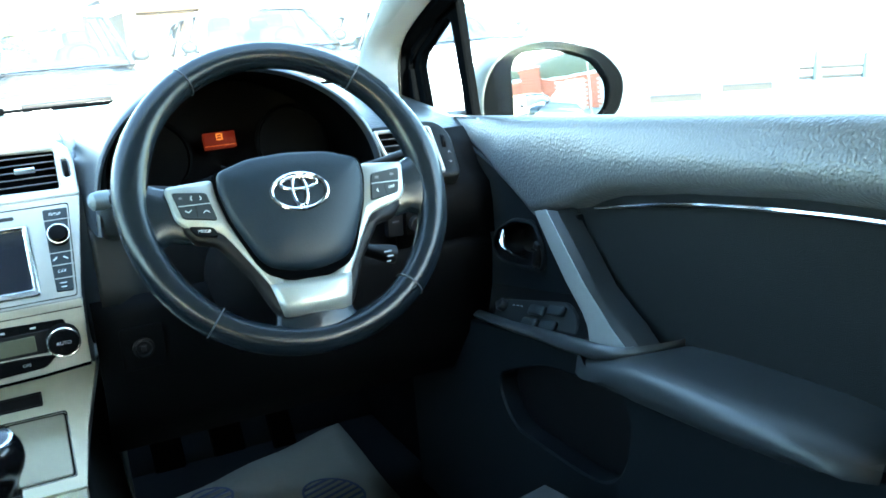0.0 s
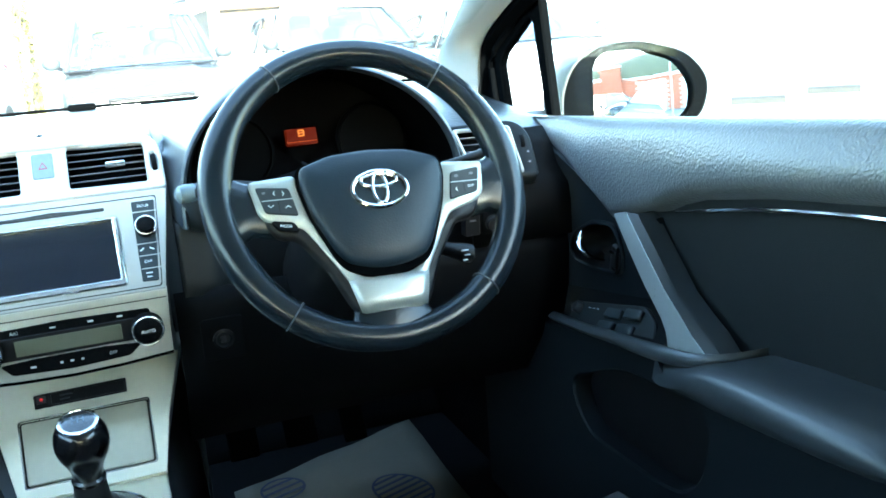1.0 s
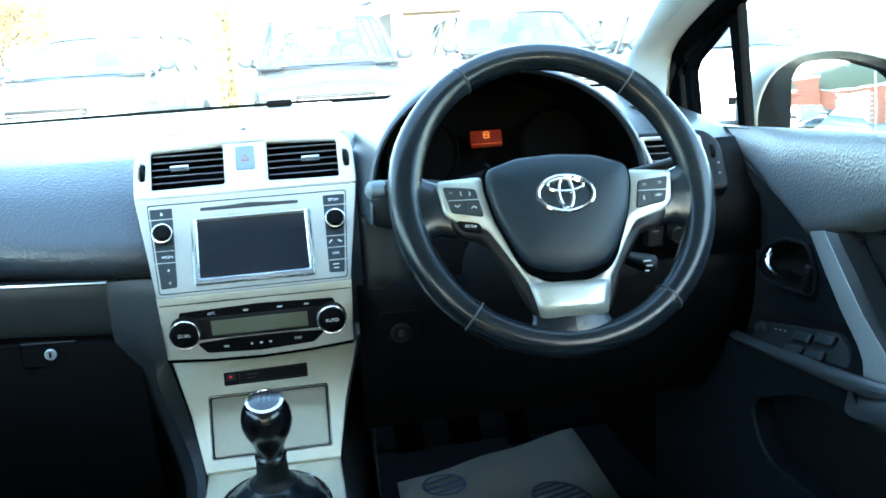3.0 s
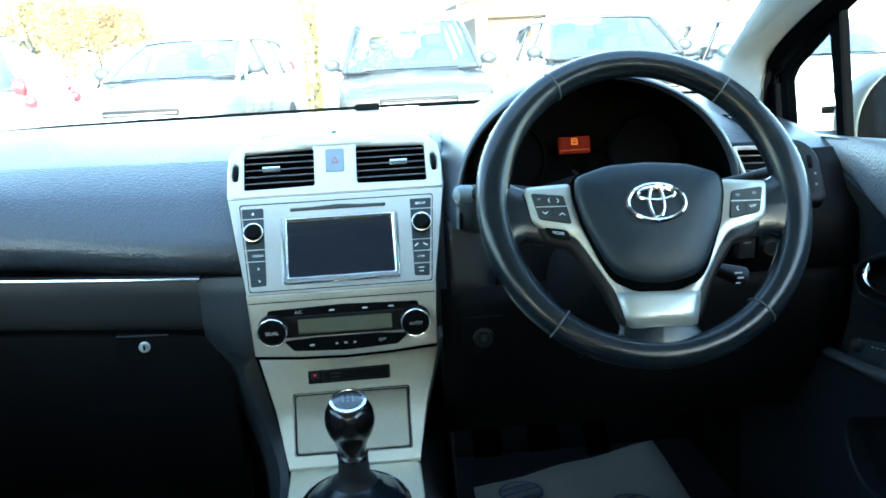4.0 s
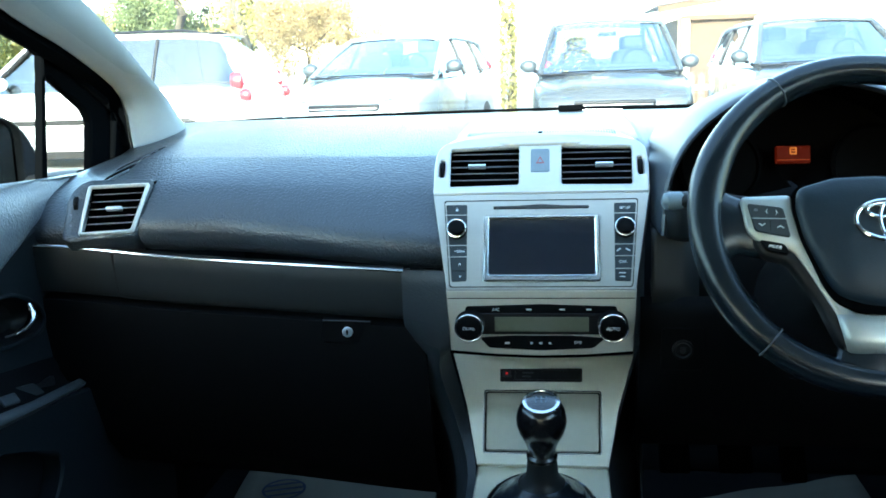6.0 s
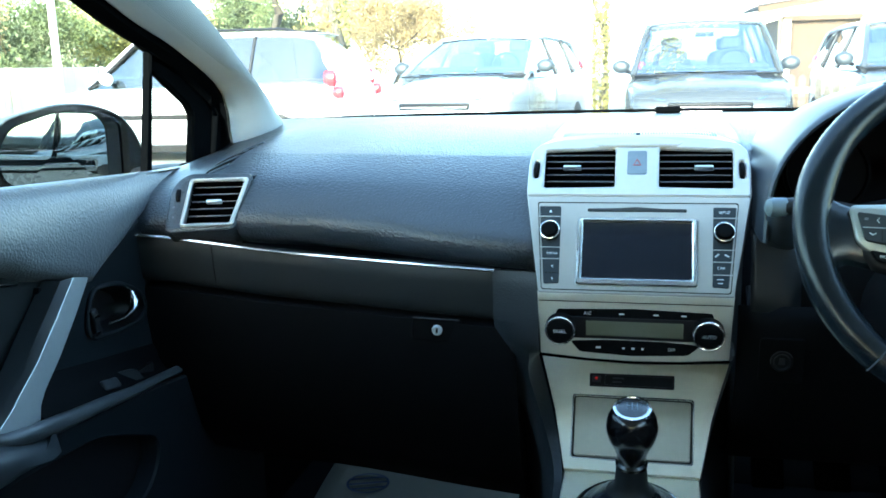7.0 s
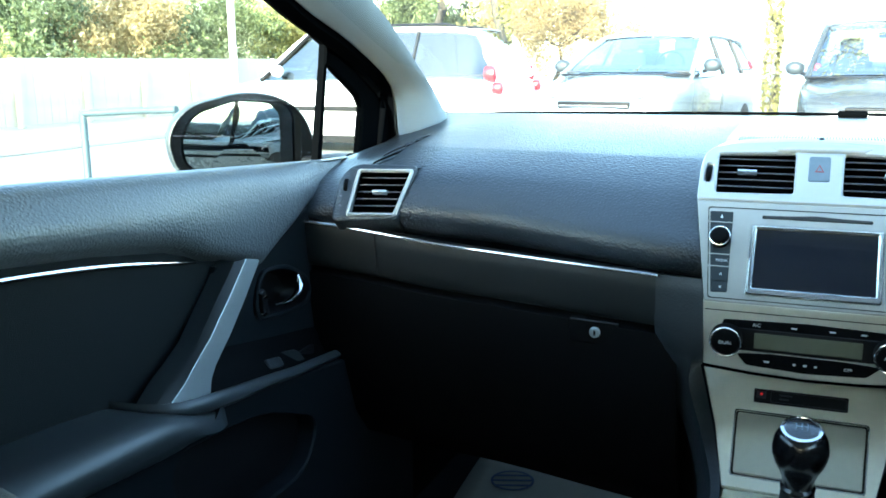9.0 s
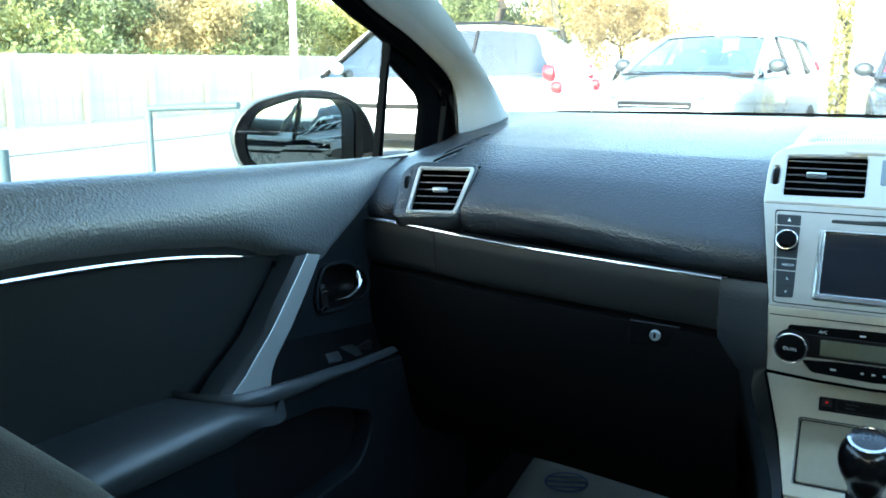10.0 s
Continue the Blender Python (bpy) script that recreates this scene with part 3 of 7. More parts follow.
    for y, z in ((1.060, 0.893), (1.057, 0.870)):
        part("lock_edge", block(pose(s * 0.711, y, z), (0.004, 0.013, 0.004), 0.0015, 2), M_CHROME, handle)
    # pull handle: a pale front facet and a dark back facet that meet in a crease
    rows, rear = [], []
    for x, yc, zc, yf, zf, xr, yr, zr in ((0.691, 0.991, 0.9645, 1.030, 0.9555, 0.701, 0.979, 0.9625), (0.690, 0.986, 0.960, 1.025, 0.951, 0.700, 0.974, 0.958), (0.686, 0.941, 0.921, 0.986, 0.913, 0.697, 0.929, 0.919), (0.681, 0.895, 0.885, 0.945, 0.878, 0.692, 0.880, 0.878),
                                         (0.676, 0.851, 0.859, 0.903, 0.848, 0.690, 0.845, 0.859), (0.674, 0.833, 0.847, 0.890, 0.834, 0.688, 0.817, 0.846), (0.672, 0.802, 0.831, 0.884, 0.818, 0.684, 0.790, 0.831), (0.672, 0.790, 0.823, 0.884, 0.806, 0.684, 0.775, 0.823)):
        rows.append([(s * (x + 0.030), yf - 0.004, zf), (s * (x + 0.010), yf, zf), (s * (x + 0.004), yf - 0.002, zf), (s * (x + 0.001), yc * 0.45 + yf * 0.55, zc * 0.45 + zf * 0.55), (s * x, yc, zc)])
        rear.append([(s * (x + 0.0006), yc, zc), (s * (x * 0.5 + xr * 0.5), yc * 0.5 + yr * 0.5, zc * 0.5 + zr * 0.5), (s * xr, yr, zr), (s * (xr + 0.030), yr + 0.004, zr)])
    # Thin pale tube draws the highlight along the handle's crease.
    part("crease_highlight", tube(bmesh.new(), [r[-1] for r in rows], 0.0007, 6), M_HANDLE, door)
    part("pull_handle", grid(bmesh.new(), rows), M_HANDLE, door, "satin silver-grey pull handle", 24)
    part("handle_back", grid(bmesh.new(), rear), M_ARM, door, "dark back of the pull handle", 24)
    # ledge and armrest
    ledge, arm = [], []
    def section(y, xin, zt, zb):
        return [(s * x, y, z) for x, z in ((0.735, zt - 0.002), (xin + 0.035, zt), (xin + 0.012, zt - 0.004), (xin + 0.003, zt - 0.011), (xin, zt - 0.022), (xin + 0.006, zb + 0.010), (xin + 0.02, zb), (0.735, zb))]
    for y, xin, zu, zl in ((1.42, 0.704, 0.742, 0.736), (1.30, 0.690, 0.758, 0.750), (1.18, 0.674, 0.777, 0.767), (1.07, 0.662, 0.793, 0.782), (0.988, 0.658, 0.8065, 0.7935), (0.930, 0.655, 0.815, 0.799), (0.880, 0.652, 0.8235, 0.806), (0.845, 0.652, 0.828, 0.812), (0.815, 0.656, 0.832, 0.818), (0.792, 0.668, 0.836, 0.824), (0.779, 0.690, 0.838, 0.829), (0.773, 0.715, 0.839, 0.831), (0.771, 0.732, 0.840, 0.833)):
        ledge.append([(s * x, y, z) for x, z in ((min(0.737, xin + 0.016), zu - 0.010), (min(0.736, xin + 0.013), zu - 0.001), (min(0.735, xin + 0.008), zu), (xin + 0.001, zu - 0.005), (xin, zl + 0.003), (xin + 0.004, zl - 0.002), (min(0.735, xin + 0.018), zl - 0.010), (0.737, zl - 0.035))])
    tray = [[(s * x, y, z) for x, z in ((xin + 0.011, zu - 0.006), (xin + 0.030, zu - 0.004), (0.716, zu + 0.022), (0.724, zu + 0.040))] for y, xin, zu in ((1.42, 0.704, 0.742), (1.30, 0.690, 0.758), (1.18, 0.674, 0.777), (1.07, 0.662, 0.793), (0.988, 0.658, 0.8065), (0.930, 0.655, 0.815), (0.890, 0.652, 0.822))]
    part("ledge_tray", grid(bmesh.new(), tray), M_DARK, door, "dark recessed tray above the ledge", 50)
    part("ledge", grid(bmesh.new(), ledge, caps=True), M_BAND, door, "smooth grey ledge under the pull handle", 50)
    for row in ((0.885, 0.655, 0.8010, 0.7990), (0.872, 0.649, 0.8035, 0.7960), (0.860, 0.644, 0.8055, 0.7925), (0.845, 0.639, 0.809, 0.7890), (0.82, 0.634, 0.8165, 0.7860), (0.79, 0.631, 0.8265, 0.7850), (0.76, 0.630, 0.835, 0.7865), (0.70, 0.627, 0.842, 0.793), (0.6, 0.624, 0.849, 0.803), (0.54, 0.626, 0.851, 0.809), (0.50, 0.631, 0.849, 0.815), (0.475, 0.643, 0.844, 0.820), (0.460, 0.668, 0.838, 0.824)):
        arm.append(section(*row))
    part("armrest", grid(bmesh.new(), arm, caps=True), M_ARM, door, "padded dark grey armrest", 60)
    # lower panel with its pocket
    low = L([(1.47, 0.726), (1.30, 0.745), (1.07, 0.778), (0.93, 0.795), (0.86, 0.803), (0.42, 0.815), (-0.26, 0.82), (-0.26, 0.36), (1.47, 0.36)])
    hole = round_corners(L([(1.135, 0.690), (0.99, 0.752), (0.82, 0.765), (0.80, 0.74), (0.815, 0.67), (0.85, 0.635), (0.90, 0.625), (1.09, 0.622)]), 0.04, 5)
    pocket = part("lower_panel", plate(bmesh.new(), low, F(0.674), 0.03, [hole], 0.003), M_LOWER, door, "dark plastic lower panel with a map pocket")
    part("pocket", block(pose(s * 0.715, 0.97, 0.69), (0.02, 0.42, 0.2), 0.004), M_BLACK, pocket)
    if driver:
        sw = frame_at((s * 0.694, 1.035, 0.806), (0, -0.985, 0.17), (0.62, 0.05, 0.78))
        panel = part("switch_panel", slab(round_corners([(-0.125, -0.014), (0.075, -0.030), (0.118, -0.026), (0.098, 0.006), (0.06, 0.026), (-0.115, 0.018)], 0.008), sw, 0.016, chamfer=0.002), M_TRIM, door, "black window switch panel")
        for i, (x, y) in enumerate(((0.0, 0.006), (0.048, 0.010), (-0.004, -0.014), (0.044, -0.013))):
            part("window_switch", block(at(sw, x, y, 0.003), (0.038, 0.015, 0.008), 0.003, 3), M_KEY, panel)
        part("mirror_knob", lathe(bmesh.new(), [(0.009, 0), (0.009, 0.008), (0.007, 0.011), (0.002, 0.0115)], at(sw, -0.10, 0.006), 18), M_BUTTON, panel, "small mirror adjuster knob")
        for i in range(3):
            part("mark", slab(rect(0.006, 0.0012, -0.075 + 0.012 * i, 0.010), at(sw, 0, 0, 0.0004), 0.0004, chamfer=0.0001), M_PRINT, panel)
    else:
        sw = frame_at((s * 0.700, 1.035, 0.800), (0, 0.985, -0.17), (-0.62, 0.05, 0.78))
        panel = part("switch_panel", slab(round_corners([(-0.10, -0.026), (0.11, -0.014), (0.10, 0.016), (-0.085, 0.022)], 0.008), sw, 0.016, chamfer=0.002), M_TRIM, door, "black window switch panel")
        part("window_switch", block(at(sw, 0.02, 0.0, 0.003), (0.036, 0.016, 0.008), 0.003, 3), M_BUTTON, panel)
    # cap along the window sill, added to stop light leaking in, then the outer skin
    rows = [[(s * x, y, lerp(TOP, y) + dz) for x, dz in ((0.752, -0.010), (0.775, -0.008), (0.79, -0.012), (0.825, -0.03))] for y in (1.50, 1.2, 0.8, 0.4, 0.0, -0.27)]
    thick(part("sill_cap", grid(bmesh.new(), rows), M_RUBBER, door, "added black cap closing the window sill gap", 50), 0.004)
    part("outer_skin", slab(L([(1.50, 1.04), (-0.26, 1.09), (-0.26, 0.32), (1.42, 0.32)]), frame_at((s * 0.80, 0, 0), (0, -s, 0), (0, 0, 1)), 0.02, chamfer=0.004), M_OWN_PAINT, door, "dark grey painted outer skin")


car_door(1, True)
car_door(-1, False)


# ---- wing mirrors ----
def wing_mirror(s, turn, tilt, swing):
    """A door mirror whose head is turned towards the driver by turn degrees, and its glass by swing more."""
    thing = empty("wing_mirror", "dark slate door mirror with bright convex glass", "wing mirror", (s * 0.80, 1.40, 1.06))
    eye, mid = Vector((0, 0, 1.21)), Vector((s * 0.945, 1.36, 1.09))
    u = Vector((math.cos(radians(turn)), math.sin(radians(turn)), 0))
    m = frame_at(mid, u, (0, 0, 1))
    out = Vector((u.y, -u.x, 0))

    def on_head(points):
        loop = []
        for x, z in points:
            ray = Vector((x, 1.36, z)) - eye
            hit = eye + ray * ((mid - eye).dot(out) / ray.dot(out)) - mid
            loop.append(Vector((hit.dot(u), hit.z)))
        return loop
    far, near = (0.0, 0.0) if s > 0 else (0.014, 0.034)
    outline = round_corners(on_head([(s * 0.800, 1.020), (s * 0.799, 1.090), (s * 0.822, 1.138), (s * 0.868, 1.164), (s * 0.945, 1.171), (s * (1.055 + far), 1.143), (s * (1.104 + far), 1.088), (s * (1.086 + far), 1.028), (s * (1.05 + far), 1.012)]), [0.02, 0.03, 0.03, 0.04, 0.05, 0.05, 0.03, 0.03, 0.02], 5)
    inner = round_corners(on_head([(s * (0.866 - near), 1.026), (s * (0.864 - near), 1.132), (s * (0.885 - near), 1.151), (s * 0.955, 1.153), (s * (1.035 + far), 1.127), (s * (1.066 + far), 1.083), (s * (1.058 + far), 1.040), (s * (1.03 + far), 1.024)]), 0.02, 5)
    c = sum(inner, Vector((0, 0))) / len(inner)
    rings = [[m @ Vector((c.x + (p.x - c.x) * k, c.y + (p.y - c.y) * k, -0.045)) for p in inner + inner[:1]] for k in (0.5, 1.02)]
    rings += [[m @ Vector((c.x + (p.x - c.x) * 1.02, c.y + (p.y - c.y) * 1.02, d)) for p in inner + inner[:1]] for d in (-0.004, 0.002)]
    part("face", grid(bmesh.new(), rings), M_RUBBER, thing, "black recess round the glass", 60)
    part("face_ring", plate(bmesh.new(), [p * 0.985 for p in outline], at(m, 0, 0, 0.004), 0.006, [[c + (p - c) * 1.02 for p in inner]], 0.002), M_RUBBER, thing)
    rings = [[m @ Vector((p.x * k, p.y * k, d)) for p in outline + outline[:1]] for k, d in ((0.97, 0.004), (0.99, 0.003), (1.0, -0.002), (1.01, -0.02), (0.98, -0.06), (0.88, -0.10), (0.66, -0.13), (0.3, -0.145), (0.01, -0.148))]
    part("housing", grid(bmesh.new(), rings), M_SHELL, thing, "black plastic mirror housing", 70)
    part("foot", tube(bmesh.new(), [(s * 0.76, 1.42, 1.045), (s * 0.80, 1.43, 1.045), (s * 0.86, 1.43, 1.04)], [0.03, 0.026, 0.022], 10, squash=0.6), M_BLACK, thing)
    gl = at(m, c.x, c.y, -0.004 - 0.0010 * swing) @ pose(0, 0, 0, tilt, 0, 0) @ pose(0, 0, 0, 0, swing, 0)
    dome = [[gl @ Vector(((p.x - c.x) * k, (p.y - c.y) * k, -((p - c).length * k) ** 2 / (2 * MIRROR_CURVE))) for p in inner + inner[:1]] for k in (1.0, 0.85, 0.7, 0.55, 0.4, 0.25, 0.12, 0.01)]
    part("mirror_glass", grid(bmesh.new(), dome), M_MIRROR, thing, "convex mirror glass", 80)
    if s < 0:
        for line in ([(-0.977, 1.133), (-0.938, 1.166)], [(-0.927, 1.167), (-0.870, 1.099), (-0.910, 1.070)], [(-1.098, 1.090), (-1.04, 1.0905)], [(-1.025, 1.091), (-0.96, 1.0905)], [(-0.945, 1.0905), (-0.867, 1.0912)]):
            part("film_edge", tube(bmesh.new(), [m @ Vector((p.x, p.y, 0.0055)) for p in on_head(line)], 0.0003, 6, up=(0.3, 1, 0.2)), M_VANE, thing, "pale edge of a film over the glass")


wing_mirror(1, *MIRROR_R)
wing_mirror(-1, *MIRROR_L)


# ---- dashboard ----
dash = empty("dashboard", "dark grey soft-grained right-hand-drive dashboard", "dashboard", (0, 1.5, 0.9))
PROFILE = [(1.95, 1.107), (1.88, 1.111), (1.75, 1.112), (1.62, 1.109), (1.52, 1.102), (1.44, 1.0925), (1.38, 1.0835), (1.352, 1.0795), (1.348, 1.0785), (1.33, 1.0725), (1.31, 1.0655), (1.29, 1.057), (1.276, 1.050), (1.26, 1.041), (1.238, 1.020), (1.224, 0.998), (1.217, 0.984), (1.2185, 0.971), (1.223, 0.961), (1.230, 0.952), (1.240, 0.945), (1.26, 0.939)]


def rise(x):
    """The lower edge of the passenger's side climbs towards the door."""
    return 0.028 * (-x - 0.185) / 0.45


def dash_point(x, y, z):
    low = min(1, max(0, (1.12 - z) / 0.16))
    z += rise(x) * low
    end = ease(0.60, 0.71, abs(x)) * (1 - ease(1.50, 1.74, y))
    z -= 0.034 * end * (1 - 0.6 * low)
    y -= 0.10 * ease(1.7, 1.95, y) * (x / 0.74) ** 2
    y -= 0.042 * ease(-0.48, -0.15, x) * ease(1.08, 0.95, z)
    y -= 0.018 * ease(0.42, 0.58, abs(x)) * (1 - ease(1.25, 1.36, y))
    # a well for the end vent
    rim = 0.567 - 0.011 * min(1, max(0, (z - 1.0) / 0.064))
    well = ease(rim - 0.001, rim + 0.0015, abs(x)) * (1 - ease(0.648, 0.658, abs(x))) * (1 - ease(1.237, 1.252, y))
    y += 0.085 * well
    return (x, y, z)


rows = [[dash_point(x, y, z) for y, z in PROFILE] for x in sorted(set(np.linspace(-0.742, -0.125, 40)) | {-0.660, -0.654, -0.648} | {-0.575 + 0.00125 * i for i in range(19)})]
thick(part("passenger_top", grid(bmesh.new(), rows), M_DASH, dash, "dark grey grained passenger side", 70), 0.004, -1)

def dash_skin(x, y, lift):
    """A point of the dashboard's top near its ends, raised by lift."""
    if x < 0:
        p = dash_point(x, y, lerp(sorted((a, b) for a, b in PROFILE if a > 1.25), y))
    else:
        end = ease(0.60, 0.71, x) * (1 - ease(1.50, 1.74, y))
        p = (x, y, lerp([(1.25, 1.06), (1.34, 1.085), (1.5, 1.105), (1.75, 1.112)], y) - 0.022 * end)
    return Vector((p[0], p[1], p[2] + lift))


# middle and driver's side, with the hood over the instruments
HOOD_X, HOOD_Z, HOOD_A, HOOD_B = 0.352, 1.022, 0.194, 0.157


rows = []
for x in np.linspace(0.137, 0.742, 44):
    row = []
    for y, z in ((1.95, 1.106), (1.88, 1.110), (1.75, 1.111), (1.62, 1.110), (1.52, 1.107), (1.44, 1.101), (1.38, 1.094), (1.34, 1.087), (1.30, 1.075), (1.285, 1.06), (1.28, 1.04)):
        side = ease(0.53, 0.57, x)
        if 0.155 < x < 0.55 and y < 1.36:
            y = 1.36 - 0.02 * (1.36 - y)
        z = z * (1 - side) + side * lerp([(1.27, 1.062), (1.34, 1.083), (1.5, 1.104), (1.75, 1.111), (1.95, 1.106)], y)
        end = ease(0.60, 0.71, x) * (1 - ease(1.50, 1.74, y))
        row.append((x, y - 0.10 * ease(1.7, 1.95, y) * (x / 0.74) ** 2, z - 0.022 * end))
    rows.append(row)
thick(part("driver_top", grid(bmesh.new(), rows), M_DASH, dash, "dark grey grained driver's side", 60), 0.004, -1)

# the hood over the instruments flares back from its lip into the dashboard
FLARE = [(-14, (0.566, 1.225, 0.985)), (0, (0.570, 1.262, 1.052)), (15, (0.574, 1.315, 1.074)), (30, (0.566, 1.42, 1.093)), (45, (0.530, 1.52, 1.104)), (60, (0.47, 1.60, 1.108)), (90, (0.352, 1.66, 1.1095)),
         (120, (0.235, 1.60, 1.108)), (135, (0.178, 1.52, 1.104)), (150, (0.152, 1.42, 1.096)), (165, (0.1475, 1.29, 1.072)), (180, (0.1465, 1.225, 1.035)), (194, (0.1450, 1.203, 0.985)), (208, (0.1440, 1.192, 0.925))]


def hood_lip(deg):
    a = radians(deg)
    if deg > 180:
        return Vector((HOOD_X - HOOD_A + 0.0003 * (180 - deg), 0, HOOD_Z - 0.0038 * (deg - 180)))
    if deg < 0:
        return Vector((HOOD_X + HOOD_A + 0.0001 * deg, 0, HOOD_Z + 0.0030 * deg))
    return Vector((HOOD_X + HOOD_A * math.cos(a), 0, HOOD_Z + HOOD_B * math.sin(a)))


rows, throat = [], []
for deg in np.linspace(-14, 189, 69):
    lip = hood_lip(deg)
    lip.y = 1.186 + 0.20 * (lip.z - 1.04)
    side = hood_lip(deg + 1) - hood_lip(deg - 1)
    outward = Vector((side.z, 0, -side.x)).normalized()
    far = Vector([lerp([(a, p[i]) for a, p in FLARE], deg) for i in range(3)]) - Vector((0, 0, 0.006 if 20 < deg < 160 else 0))
    bend = lip + outward * (0.004 + 0.020 * ease(0, 30, deg) * (1 - ease(120, 165, deg))) + Vector((0, 0.36 * (far.y - lip.y), 0))
    row = [lip - outward * 0.008 + Vector((0, 0.012, 0)), lip - outward * 0.0065 + Vector((0, 0.003, 0)), lip - outward * 0.003 - Vector((0, 0.001, 0)), lip + Vector((0, 0.002, 0))]
    for k in (0.06, 0.13, 0.22, 0.33, 0.45, 0.58, 0.72, 0.86, 1.0):
        row.append(lip * (1 - k) ** 2 + bend * 2 * k * (1 - k) + far * k * k)
    rows.append(row)
    throat.append(row[0])
part("instrument_hood", grid(bmesh.new(), rows), M_HOOD, dash, "smooth dark grey hood over the instruments", 60)

rows = [[(x, y - 0.10 * ease(1.7, 1.95, y) * (x / 0.74) ** 2, z) for y, z in ((1.95, 1.107), (1.88, 1.111), (1.75, 1.112), (1.62, 1.111), (1.5, 1.109), (1.4, 1.106), (1.33, 1.10), (1.30, 1.085))] for x in np.linspace(-0.127, 0.139, 12)]
thick(part("centre_top", grid(bmesh.new(), rows), M_DASH, dash, "dark grey grained top behind the vents", 60), 0.004, -1)

# fascia round the instruments, with its opening
fas = frame_at((0, 1.186, 1.04), (1, 0, 0), (0, 0.20, 1))
part("instrument_fascia", slab([(0.153, -0.16), (0.560, -0.16), (0.556, -0.040), (0.156, -0.040)], at(fas, 0, 0, -0.034), 0.02, chamfer=0.003), M_DARK, dash, "black fascia below the instruments", 50)
rows = [[(x, y, z - 0.010 * ease(0.16, 0.20, x)) for x in (0.1445, 0.152, 0.164, 0.182, 0.205)] for y, z in ((1.212, 0.998), (1.196, 0.992), (1.192, 0.982), (1.188, 0.955), (1.182, 0.925), (1.178, 0.898), (1.19, 0.888))]
thick(part("side_panel", grid(bmesh.new(), rows), M_TRIM, dash, "dark grey panel beside the steering column", 60), 0.003, -1)
middle = Vector((HOOD_X, 1.19, 1.03))
rings = []
for k, back in ((1.0, 0.0), (0.985, 0.006), (0.95, 0.05), (0.90, 0.12), (0.4, 0.125), (0.02, 0.125)):
    rings.append([Vector((middle.x + (p.x - middle.x) * k, p.y + back, middle.z + (p.z - middle.z) * k)) for p in throat])
binnacle = part("binnacle", grid(bmesh.new(), rings), M_DIAL, dash, "black instrument binnacle", 50)
dial = frame_at((0, 1.308, 1.066), (1, 0, 0), (0, 0.25, 1))
for x in (0.250, 0.455):
    part("dial", lathe(bmesh.new(), [(0.056, 0), (0.056, 0.006), (0.052, 0.008), (0.050, 0.003), (0.004, 0.002)], at(dial, x, -0.005, -0.012), 40), M_DIAL, binnacle, "unlit black dial")
show = part("message_display", slab(rect(0.046, 0.024, 0.346, 0.008, 0.002), at(dial, 0, 0, 0.004), 0.006), M_AMBER, binnacle, "dim amber message display")
for x, y, w, h in ((0, 0.0100, 0.007, 0.0018), (0, 0.0062, 0.008, 0.0014), (0, 0.0020, 0.009, 0.0020), (-0.0038, 0.006, 0.0017, 0.009), (0.0038, 0.006, 0.0017, 0.009), (0, -0.0065, 0.044, 0.0010)):
    part("lit_sign", slab(rect(w, h, 0.346 + x, 0.007 + y), at(dial, 0, 0, 0.0046), 0.0008, chamfer=0.0001), M_AMBER_SIGN if w < 0.04 else M_AMBER_LINE, show)

rows = [[(x, y, z) for x in np.linspace(0.552, 0.712, 6)] for y, z in ((1.26, 1.052), (1.235, 1.03), (1.218, 1.00), (1.20, 0.985), (1.185, 0.975), (1.18, 0.95), (1.18, 0.90))]
# The dark colour also holds the shade under the vent.
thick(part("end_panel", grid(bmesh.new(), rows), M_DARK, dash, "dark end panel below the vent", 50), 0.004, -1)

# lower dash on the driver's side
rows = []
for y, z in ((1.184, 0.905), (1.178, 0.88), (1.185, 0.82), (1.215, 0.74), (1.28, 0.66), (1.40, 0.62), (1.7, 0.60)):
    rows.append([(x, y, z) for x in np.linspace(0.13, 0.705, 12)])
# Footwell shade is put into this panel's near-black colour.
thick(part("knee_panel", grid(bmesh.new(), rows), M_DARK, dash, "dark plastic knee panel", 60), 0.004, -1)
m = frame_at((0.185, 1.176, 0.835), (1, 0, 0), (0, -0.1, 1))
sock = part("socket_panel", slab(rect(0.055, 0.06, 0, 0, 0.006), m, 0.008), M_DARK, dash, "small black socket panel")
part("socket", lathe(bmesh.new(), [(0.014, 0), (0.014, 0.003), (0.011, 0.004), (0.009, 0.001)], at(m, 0, 0), 20), M_BLACK, sock)
part("mark", slab(rect(0.007, 0.009, 0, 0, 0.001), at(m, 0, 0, 0.003), 0.001, chamfer=0.0001), M_BUTTON, sock)
m = frame_at((0.547, 1.164, 0.938), (1, 0, 0), (0, -0.12, 1))
key = part("dash_switch", slab(rect(0.024, 0.034, 0, 0, 0.003), m, 0.014, chamfer=0.0015), M_BLACK, dash, "small dark dash switch")
part("mark", slab(rect(0.010, 0.0025, 0, 0.006), at(m, 0, 0, 0.0006), 0.0006, chamfer=0.0001), M_VANE, key)
m = frame_at((0.579, 1.164, 0.936), (1, 0, 0), (0, -0.12, 1))
dimmer = part("dimmer_panel", slab(rect(0.030, 0.036, 0, 0, 0.004), at(m, 0, 0, -0.004), 0.012, chamfer=0.0015), M_DARK, dash, "dark panel round the mirror adjuster")
part("adjuster", lathe(bmesh.new(), [(0.0115, -0.004), (0.0115, 0.004), (0.0098, 0.0058), (0.0085, 0.0045), (0.003, 0.0045)], m, 24), M_BLACK, dimmer, "round mirror adjuster")

